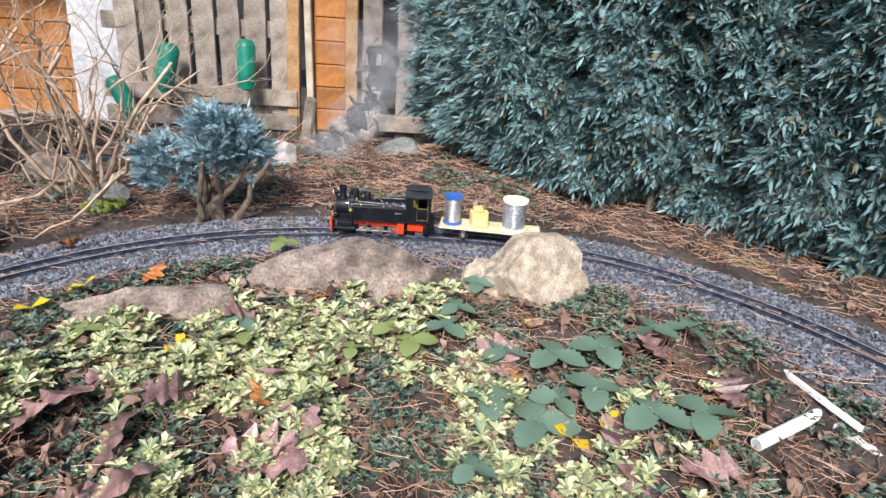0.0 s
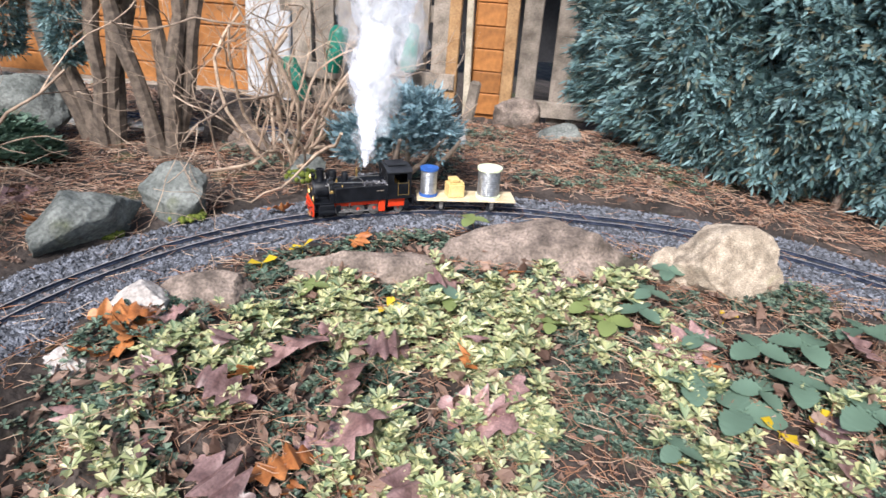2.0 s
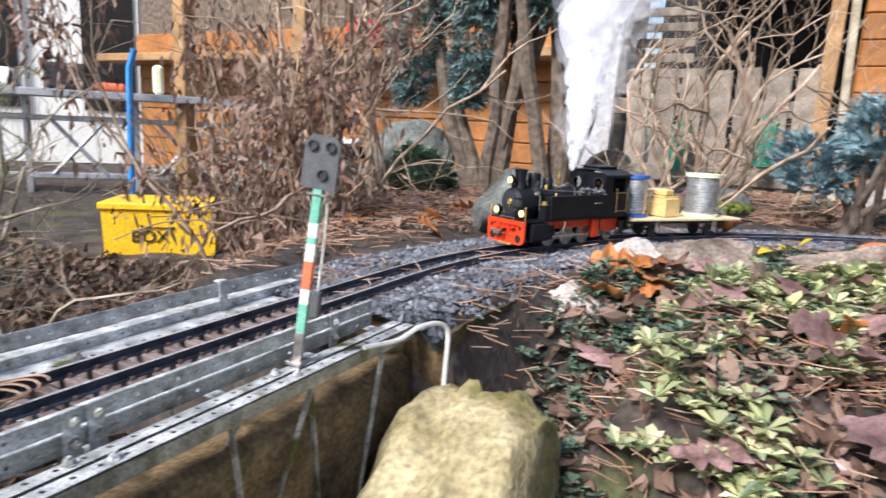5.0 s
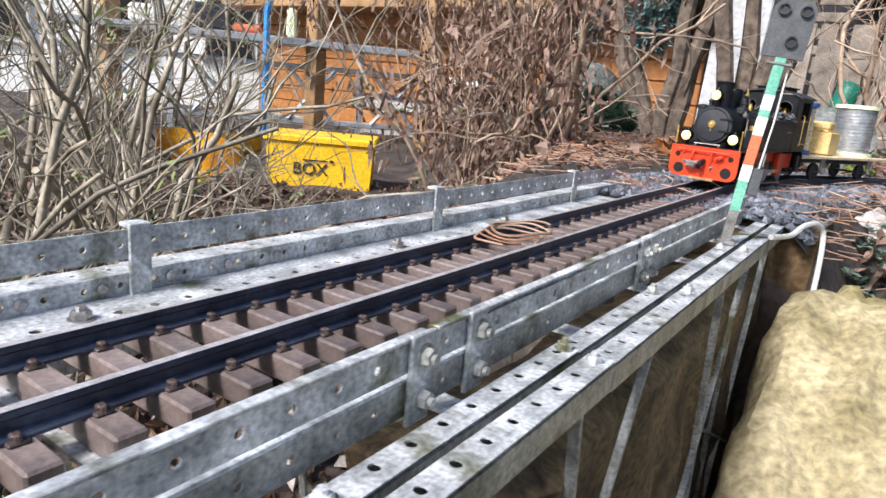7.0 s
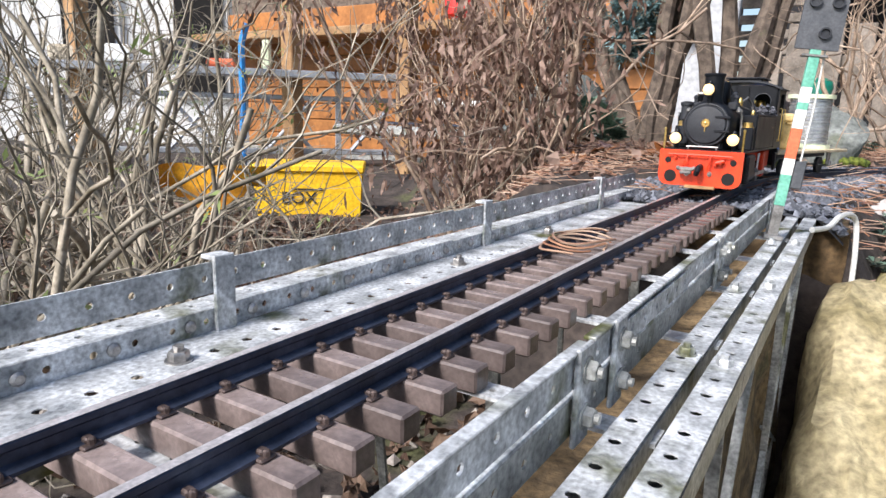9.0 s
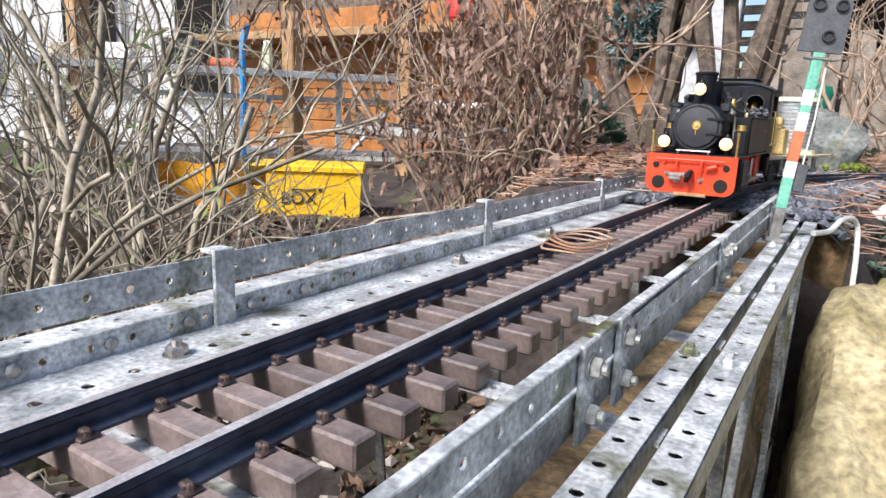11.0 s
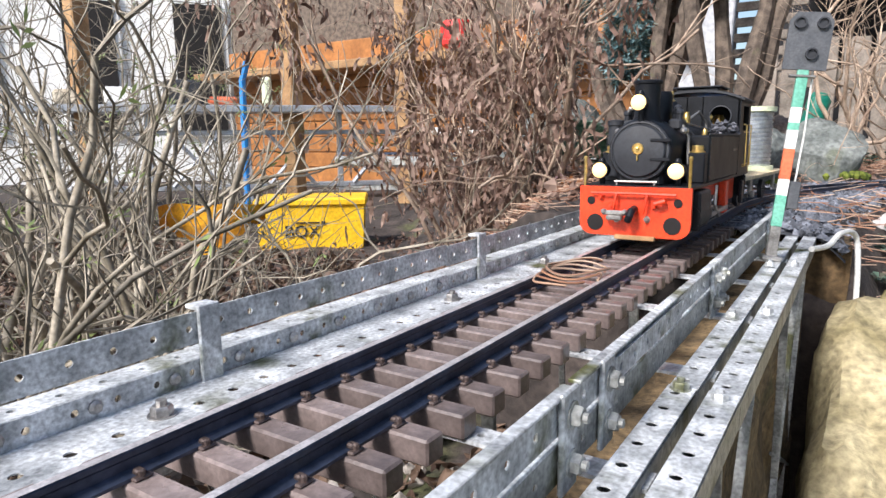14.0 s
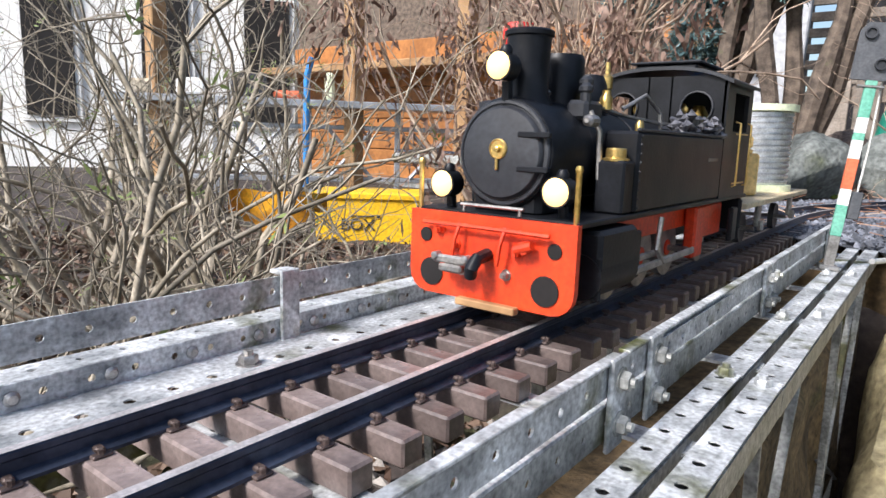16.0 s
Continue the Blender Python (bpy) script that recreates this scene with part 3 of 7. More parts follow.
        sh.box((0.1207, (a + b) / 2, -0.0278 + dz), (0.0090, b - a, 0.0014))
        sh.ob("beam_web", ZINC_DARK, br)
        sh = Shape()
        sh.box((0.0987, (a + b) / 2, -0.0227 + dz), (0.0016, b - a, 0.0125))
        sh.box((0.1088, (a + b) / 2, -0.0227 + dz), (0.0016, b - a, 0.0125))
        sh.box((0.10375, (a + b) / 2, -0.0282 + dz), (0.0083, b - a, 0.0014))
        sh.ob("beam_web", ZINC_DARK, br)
    for x, y in ((0.1035, 0.084), (0.1200, 0.079), (0.1035, 0.215), (0.1200, 0.235), (0.1035, 0.40), (0.1205, 0.41), (0.1035, -0.07)):
        b = Shape()
        bolt(b, Matrix.Translation((x, y, -0.0136)), 0.0036, 0.0036)
        b.ob("bolt", ZINC, br)
    # cross flats under the sleepers
    for y in (-0.34, -0.205, -0.098, 0.004, 0.118, 0.232, 0.345, 0.46, 0.57):
        o = strip(0.166, 0.0125, 0.0016).ob("cross_flat", ZINC, br)
        o.matrix_world = Matrix.Translation((-0.0545, y, -0.0188))
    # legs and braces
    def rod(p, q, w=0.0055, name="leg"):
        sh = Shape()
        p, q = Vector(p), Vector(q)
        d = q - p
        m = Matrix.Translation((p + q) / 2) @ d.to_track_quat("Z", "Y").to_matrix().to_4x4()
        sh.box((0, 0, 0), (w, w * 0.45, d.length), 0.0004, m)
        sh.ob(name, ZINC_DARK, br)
    for y in (-0.3, 0.06, 0.33):
        rod((0.1225, y, -0.026), (0.1225, y + 0.05, -0.36))
        rod((-0.054, y, -0.03), (-0.06, y + 0.05, -0.36))
        rod((0.116, y + 0.02, -0.028), (-0.054, y + 0.03, -0.33), 0.005, "brace")
        rod((0.1225, y + 0.1, -0.026), (0.1225, y - 0.02, -0.26), 0.005, "brace")
        rod((0.0, y + 0.04, -0.03), (0.0, y + 0.06, -0.36), 0.008)
    rod((0.118, 0.43, -0.02), (0.114, 0.47, -0.35))
    rod((0.12, 0.55, -0.02), (0.118, 0.47, -0.35))
    rod((0.12, 0.36, -0.16), (0.118, 0.56, -0.26), 0.006, "brace")


# ---------------------------------------------------------------- retaining wall
def build_wall():
    w = thing("retaining_wall", "dark mossy concrete wall holding up the gravel trackbed", "wall", kind="structure")
    sh = Shape()
    pts = [aside(s, -0.155) for s in np.arange(0.62, 1.45, 0.06)]
    
    vs, fs = [], []
    r = rng(5)
    zs = [-0.026, -0.06, -0.12, -0.2, -0.28, -0.40]
    n = len(zs)
    for k, p in enumerate(pts):
        q = pts[min(k + 1, len(pts) - 1)] - pts[max(k - 1, 0)]
        out = Vector((q.y, -q.x, 0)).normalized()
        col = [p + out * (0.001 + r.uniform(-0.004, 0.006)) for z in zs]
        vs += [(c.x, c.y, z + r.uniform(-0.002, 0.002)) for c, z in zip(col, zs)]
        inn = p - out * 0.035
        vs += [(inn.x, inn.y, zs[0] - 0.004), (inn.x, inn.y, zs[-1])]
    n += 2
    for k in range(len(pts) - 1):
        a, b = k * n, (k + 1) * n
        for j in range(len(zs) - 1):
            fs.append((a + j, a + j + 1, b + j + 1, b + j))
        fs.append((a, b, b + n - 2, a + n - 2))
        fs.append((a + n - 2, b + n - 2, b + n - 1, a + n - 1))
    fs.append(tuple(range(len(zs))) + (n - 1, n - 2))
    sh.add(vs, fs)
    sh.ob("wall_face", CONCRETE, w, sharp=60)
    ab = Shape()
    ab.box((-0.02, 0.655, -0.215), (0.33, 0.07, 0.39), 0.006)
    ab.ob("abutment", CONCRETE, w)
    pr, vs, fs = Shape(), [], []
    for j, y in enumerate(np.linspace(0.02, 0.64, 32)):
        for i, (x, z) in enumerate([(0.03, -0.07), (0.104, -0.060)] + [(0.116, z) for z in np.linspace(-0.068, -0.40, 14)]):
            q = Vector((x * 20, y * 20, z * 20))
            vs.append((x + 0.010 * noise.noise(q) + 0.005 * noise.noise(q * 3), y, z + 0.006 * noise.noise(q * 1.7)))
            if i and j:
                a = j * 16 + i
                fs.append((a - 17, a - 16, a, a - 1))
    pr.add(vs, fs + [tuple(range(16))]).ob("pier", EARTH, w, "earthy mossy pier under the bridge", sharp=60)
    sd = Shape()
    sd.box((-0.195, 0.75, -0.22), (0.03, 0.26, 0.37), 0.006)
    sd.ob("side_wall", CONCRETE, w)


# ---------------------------------------------------------------- rocks
def rock(name, c, size, seed, material, label, turn=0.0, tilt=0.0, cuts=9, group="", block=2.0):
    """An angular boulder: a ball cut by random planes, then roughened."""
    r = rng(seed)
    bm = bmesh.new()
    bmesh.ops.create_icosphere(bm, subdivisions=5, radius=1.0)
    planes = [(Vector(r.normal(0, 1, 3)).normalized(), r.uniform(0.48, 0.8)) for _ in range(cuts)]
    for v in bm.verts:
        if block > 2:
            v.co /= sum(abs(c) ** block for c in v.co) ** (1 / block)
        for nrm, d in planes:
            h = v.co.dot(nrm) - d
            if h > 0:
                v.co -= nrm * h * 0.92
        nn = noise.noise(v.co * 2.1 + Vector((seed, 0, 0))) * 0.10 + noise.noise(v.co * 6 + Vector((0, seed, 0))) * 0.05 + noise.noise(v.co * 15) * 0.028 + noise.noise(v.co * 33) * 0.014
        v.co *= 1 + nn
    bm.transform(Matrix.Rotation(radians(turn), 4, "Z") @ Matrix.Rotation(radians(tilt), 4, "Y") @ Matrix.Diagonal((size[0] / 2, size[1] / 2, size[2] / 2, 1)))
    me = bpy.data.meshes.new(name)
    bm.to_mesh(me)
    bm.free()
    me.materials.append(material)
    me.polygons.foreach_set("use_smooth", [True] * len(me.polygons))
    me.set_sharp_from_angle(angle=radians(38))
    o = new(name, me)
    o.location = c
    return tagged(o, label, "rock", group)


def moss_pad(c, w, parent):
    sh = Shape()
    r = rng(int(c[0] * 100) + 7)
    for _ in range(60):
        a, d = r.uniform(0, 6.28), w * math.sqrt(r.uniform(0, 1))
        h = 0.012 * (1 - (d / w) ** 2)
        sh.lathe([(0.006, -0.006), (0.009, 0.002), (0.004, 0.008)], 6, Matrix.Translation((c[0] + d * math.cos(a), c[1] + d * math.sin(a), c[2] + h)))
    o = sh.ob("moss", MOSS, None, "bright green moss cushion")
    o.parent = parent
    o.matrix_parent_inverse = Matrix.Translation(parent.location).inverted()


def build_rocks():
    g = "stones edging the bed"
    rock("edging_stone", (0.68, 1.41, -0.045), (0.36, 0.10, 0.15), 21, STONE, "long flat grey stone half buried beside the trackbed", 16, 2, 4, group=g, block=5.0)
    rock("edging_stone", (1.13, 1.585, -0.025), (0.54, 0.22, 0.25), 22, STONE, "broad rounded brown boulder at the edge of the bed", 6, -3, group=g)
    rock("edging_stone", (1.615, 1.615, -0.005), (0.32, 0.23, 0.28), 23, LIME, "pale pitted limestone boulder beside the track", 10, 0, 7, group=g)
    rock("edging_stone", (1.49, 1.63, -0.03), (0.16, 0.14, 0.17), 24, LIME, "small pale pitted limestone beside a larger one", 30, 0, 7, group=g)
    rock("edging_stone", (0.385, 1.215, -0.035), (0.25, 0.13, 0.15), 25, STONE, "smooth grey brown stone edging the trackbed", 18, 0, group=g)
    rock("edging_stone", (0.275, 1.125, -0.025), (0.16, 0.11, 0.13), 26, PALE, "small white stone lying against the trackbed", 40, 0, group=g)
    rock("edging_stone", (0.205, 0.925, -0.085), (0.14, 0.11, 0.17), 27, PALE, "pale upright stone at the foot of the wall", 75, 10, group=g)
    a = rock("boulder", (-0.065, 1.375, 0.035), (0.34, 0.18, 0.23), 31, SLATE, "angular grey green boulder beside the trackbed", 60, -12, group="boulders by the track")
    b = rock("boulder", (0.09, 1.60, 0.04), (0.22, 0.16, 0.23), 32, SLATE, "upright grey boulder with a moss cushion", 40, 10, group="boulders by the track")
    moss_pad((0.125, 1.57, 0.0), 0.05, b)
    moss_pad((-0.02, 1.42, -0.01), 0.035, a)
    c = rock("boulder", (0.33, 1.98, 0.02), (0.16, 0.12, 0.12), 33, SLATE, "low mossy boulder beside the trackbed", 20, 0, group="boulders by the track")
    moss_pad((0.345, 1.925, 0.03), 0.06, c)
    rock("boulder", (0.74, 2.55, 0.03), (0.17, 0.12, 0.13), 34, PALE, "white stone lying on the litter", 20)
    rock("boulder", (0.97, 2.98, 0.05), (0.28, 0.14, 0.24), 35, STONE, "wedge shaped brown stone before the fence", 25, 25)
    rock("boulder", (1.18, 2.85, 0.0), (0.26, 0.14, 0.13), 36, SLATE, "dark grey stone before the fence", 10)
    rock("boulder", (-0.785, 2.10, 0.08), (0.34, 0.22, 0.34), 37, SLATE, "large grey boulder under the shrubs", 15, 5)
    rock("boulder", (-0.95, 1.95, -0.05), (0.28, 0.2, 0.2), 38, SLATE, "grey boulder under the shrubs", 50)
    rock("boulder", (-0.12, 2.35, 0.06), (0.26, 0.2, 0.26), 39, STONE, "grey boulder before the wooden fence", 70)
    rock("boulder", (0.05, 2.2, 0.02), (0.2, 0.16, 0.16), 40, STONE, "mossy grey boulder under the shrub", 10)
    o = rock("sandstone_boulder", (0.219, 0.50, -0.288), (0.166, 0.44, 0.30), 47, SANDSTONE, "long pale sandstone boulder beside the bridge, green with algae", 0, 0, 0, block=7.0)
    o.rotation_euler = (radians(32), 0, 0)
    rock("sandstone_boulder", (0.50, 0.20, -0.28), (0.24, 0.26, 0.24), 45, SANDSTONE, "pale sandstone boulder beside a longer one", 40, 0, 8)


# ---------------------------------------------------------------- plants
def sprays(r, pos, out, size, leaves=7, droop=0.5):
    """Flat fans of scale-leaf twigs: arrays of vertices and faces for all of them."""
    n = len(pos)
    d = out + r.normal(0, 0.45, (n, 3))
    d[:, 2] -= droop
    d /= np.linalg.norm(d, axis=1, keepdims=True)
    w = np.cross(d, r.normal(0, 1, (n, 3)) * (0.7, 0.7, 1.0))
    w /= np.linalg.norm(w, axis=1, keepdims=True) + 1e-9
    vs, k = [], 0
    size = np.asarray(size)[:, None]
    nm = np.cross(d, w)
    for j in range(leaves):
        side = 0 if j == leaves - 1 else (1 if j % 2 else -1)
        base = (0.12 + 0.72 * j / leaves)
        ln = (0.52 - 0.34 * j / leaves) if side else 0.5
        ang = 0.75 * side
        ld = d * math.cos(ang) + w * math.sin(ang) - nm * 0.12
        lw = np.cross(ld, nm)
        p0 = pos + d * size * base
        tip = p0 + ld * size * ln
        mid = p0 + ld * size * ln * 0.45
        hw = size * (0.058 if side else 0.052)
        vs.append(np.stack([p0, mid + lw * hw, tip, mid - lw * hw], 1))
    v = np.concatenate(vs, 1)
    f = np.arange(n * leaves * 4).reshape(-1, 4)
    return v.reshape(-1, 3), f


def trunk_tubes(r, base, top, radius, n, sh):
    for k in range(n):
        b = Vector(base) + Vector((r.uniform(-1, 1), r.uniform(-1, 1), 0)) * radius * 1.3
        t = Vector(top) + Vector((r.uniform(-1, 1), r.uniform(-1, 1), 0)) * 0.16
        pts = [b.lerp(t, q) + Vector((r.uniform(-1, 1), r.uniform(-1, 1), 0)) * 0.012 for q in np.linspace(0, 1, 6)]
        sh.tube(pts, [radius * (1.25 - 0.75 * q) * r.uniform(0.8, 1.1) for q in np.linspace(0, 1, 6)], 8)


HEDGE_LINE = [(1.36, 3.25), (1.62, 2.52), (1.98, 2.30), (2.42, 1.98), (2.72, 1.58), (3.05, 1.15), (3.4, 0.7)]


def build_hedge():
    """A row of conifers grown together; each tree has its stems and its crown."""
    for k in range(len(HEDGE_LINE) - 1):
        r = rng(60 + k)
        a, b = np.array(HEDGE_LINE[k]), np.array(HEDGE_LINE[k + 1])
        mid = (a + b) / 2
        t = thing("hedge_conifer", "dense blue green conifer of a clipped hedge, bare at its foot", "conifer", Matrix.Translation((*mid, 0)), group="hedge conifers")
        al = (b - a) / np.linalg.norm(b - a)
        nrm = np.array([al[1], -al[0]])
        nrm = -nrm if nrm @ (np.array([1.2, 0.4]) - mid) < 0 else nrm
        L = np.linalg.norm(b - a)
        for q in (0.25, 0.7):
            p = (b - a) * (q + r.uniform(-0.1, 0.1)) * 1.0 - (b - a) / 2 - nrm * 0.04
            for _ in range(2):
                st = Shape()
                trunk_tubes(r, (p[0], p[1], -0.04), (p[0] - nrm[0] * 0.3, p[1] - nrm[1] * 0.3, 1.1), 0.012, 1, st)
                st.ob("stem", PALEBARK, t, "pale flaking stem")
        n = int(6200 * L / 0.45)
        u, h = r.uniform(-0.58, 0.58, n) * L, r.uniform(0.0, 1.0, n) ** 1.15 * 1.75
        lower = 0.055 + 0.03 * np.sin(u * 9 + k) + 0.02 * r.normal(0, 1, n)
        z = lower + h
        bulge = 0.075 * np.sin(u * 11 + z * 3) * np.sin(z * 7 + k) + 0.035 * np.sin(u * 31 + 2 * np.sin(z * 9)) * np.sin(z * 23 + 5 * u) + 0.10 * step(0.0, 0.4, h) - 0.06 * h - 0.04 * (h < 0.05)
        depth = r.exponential(0.042, n)
        off = bulge - depth
        pos = np.stack([al[0] * u + nrm[0] * off, al[1] * u + nrm[1] * off, z], -1)
        out = np.tile([nrm[0], nrm[1], -0.1], (n, 1)) + al[0] * 0
        v, f = sprays(r, pos, out, r.uniform(0.05, 0.115, n), 10, 0.3)
        raw("crown", v, f, HEDGE, t)
        # added inner sheet, coloured near black for the shade behind the sprays
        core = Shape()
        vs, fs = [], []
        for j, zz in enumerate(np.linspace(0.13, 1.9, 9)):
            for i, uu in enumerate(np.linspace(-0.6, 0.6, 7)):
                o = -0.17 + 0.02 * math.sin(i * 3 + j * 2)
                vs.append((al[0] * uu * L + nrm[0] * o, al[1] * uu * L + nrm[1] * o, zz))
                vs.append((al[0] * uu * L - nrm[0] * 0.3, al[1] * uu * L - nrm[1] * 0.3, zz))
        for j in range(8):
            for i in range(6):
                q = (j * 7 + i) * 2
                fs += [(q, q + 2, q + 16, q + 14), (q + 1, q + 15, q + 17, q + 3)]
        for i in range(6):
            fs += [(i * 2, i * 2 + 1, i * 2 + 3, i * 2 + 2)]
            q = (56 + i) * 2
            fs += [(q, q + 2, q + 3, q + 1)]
        core.add(vs, fs).ob("core", HEDGE_SHADE, t)


def conifer(name, label, base, height, width, n, seed, material, stems=3, bare=0.3, size=(0.03, 0.06), top=None, group=""):
    r = rng(seed)
    t = thing(name, label, "conifer", Matrix.Translation(base), group=group)
    for _ in range(stems):
        st = Shape()
        trunk_tubes(r, (r.normal(0, 0.02), r.normal(0, 0.02), -0.03), (0, 0, height * 0.8), 0.012, 1, st)
        st.ob("trunk", BARK, t)
    a, q = r.uniform(0, 2 * np.pi, n), r.uniform(0, 1, n)
    z = height * (bare + (1 - bare) * q)
    clump = 0.62 + 0.5 * np.sin(a * 2.5 + seed) * np.sin(q * 7 + seed) + 0.15 * np.sin(a * 7 + q * 11)
    rad = width / 2 * np.sqrt(np.clip(1 - (2 * q - 0.9) ** 2 * 0.8, 0.05, 1)) * clump * (1 - r.exponential(0.12, n))
    pos = np.stack([rad * np.cos(a), rad * np.sin(a), z], -1)
    out = np.stack([np.cos(a), np.sin(a), 0.5 + 0 * a], -1)
    v, f = sprays(r, pos, out, r.uniform(size[0], size[1], n), 8, 0.2)
    raw("crown", v, f, material, t)
    return t


def branches(sh, r, p, d, length, radius, depth, spread=0.6, up=0.15, n=7, tips=None, kids=(2, 4), thin=0.62, crook=0.2):
    """Grows one crooked twig and its side twigs."""
    pts, rs = [Vector(p)], [radius]
    d = Vector(d).normalized()
    for k in range(n):
        d = (d + Vector(r.normal(0, crook, 3)) + Vector((0, 0, up * 0.3))).normalized()
        pts.append(pts[-1] + d * length / n)
        rs.append(radius * (1 - 0.45 * (k + 1) / n))
    sh.tube(pts, rs, 5 if radius > 0.003 else 4)
    if tips is not None:
        tips += pts[2:]
    if depth:
        for _ in range(r.integers(*kids) + 1):
            q = r.integers(1, n + 1)
            e = (d + Vector(r.normal(0, spread, 3)) + Vector((0, 0, up))).normalized()
            branches(sh, r, pts[q], e, length * r.uniform(0.45, 0.8), rs[q] * thin, depth - 1, spread, up, n, tips, kids, thin, crook)


def shrub(name, label, base, stems, length, radius, seed, material, depth=3, spread=0.55, lean=(0, 0, 1), fan=0.5, foot=0.05, kids=(2, 4), buds=None, crook=0.2):
    r = rng(seed)
    t = thing(name, label, "shrub", Matrix.Translation(base))
    tips = []
    for k in range(stems):
        sh = Shape()
        a = r.uniform(0, 6.28)
        p = (foot * math.cos(a) * r.uniform(0.2, 1), foot * math.sin(a) * r.uniform(0.2, 1), -0.03)
        d = Vector(lean) + Vector((math.cos(a), math.sin(a), 0)) * fan * r.uniform(0.2, 1)
        branches(sh, r, p, d, length * r.uniform(0.7, 1.1), radius * r.uniform(0.7, 1.1), depth, spread, tips=tips, kids=kids, crook=crook)
        sh.ob("stem", material, t, sharp=89)
    if buds:
        idx = r.choice(len(tips), min(buds, len(tips)), replace=False)
        pos = np.array([tuple(tips[i]) for i in idx])
        v, f = sprays(r, pos, r.normal(0, 1, pos.shape), np.full(len(pos), 0.03), 4, 0)
        tagged(raw("young_foliage", v, f, LIMELEAF, t), kind="stuff")
    return t, tips


def crumpled(r, pos, size, hang=0.6, slim=1.0):
    """Curled dry leaves: six-sided strips of four faces each."""
    n = len(pos)
    d = r.normal(0, 1, (n, 3))
    d[:, 2] -= hang * 2
    d /= np.linalg.norm(d, axis=1, keepdims=True)
    w = np.cross(d, r.normal(0, 1, (n, 3)))
    w /= np.linalg.norm(w, axis=1, keepdims=True) + 1e-9
    nm = np.cross(d, w)
    s = np.asarray(size)[:, None]
    rows = []
    for q, hw in ((0, 0.04 * slim), (0.3, 0.19 * slim), (0.65, 0.17 * slim), (1.0, 0.03 * slim)):
        c = pos + d * s * q + nm * s * 0.22 * math.sin(q * 3.1) * r.uniform(-1, 1, (n, 1))
        k = r.uniform(-0.3, 0.3, (n, 1))
        rows += [c + w * s * hw + nm * s * slim * (k + 0.1), c + nm * s * 0.04, c - w * s * hw + nm * s * slim * (0.1 - k)]
    v = np.stack(rows, 1).reshape(-1, 3)
    q = []
    for a in range(3):
        for b in range(2):
            q.append((a * 3 + b, a * 3 + b + 1, a * 3 + b + 4, a * 3 + b + 3))
    f = (np.array(q)[None] + 12 * np.arange(n)[:, None, None]).reshape(-1, 4)
    return v, f


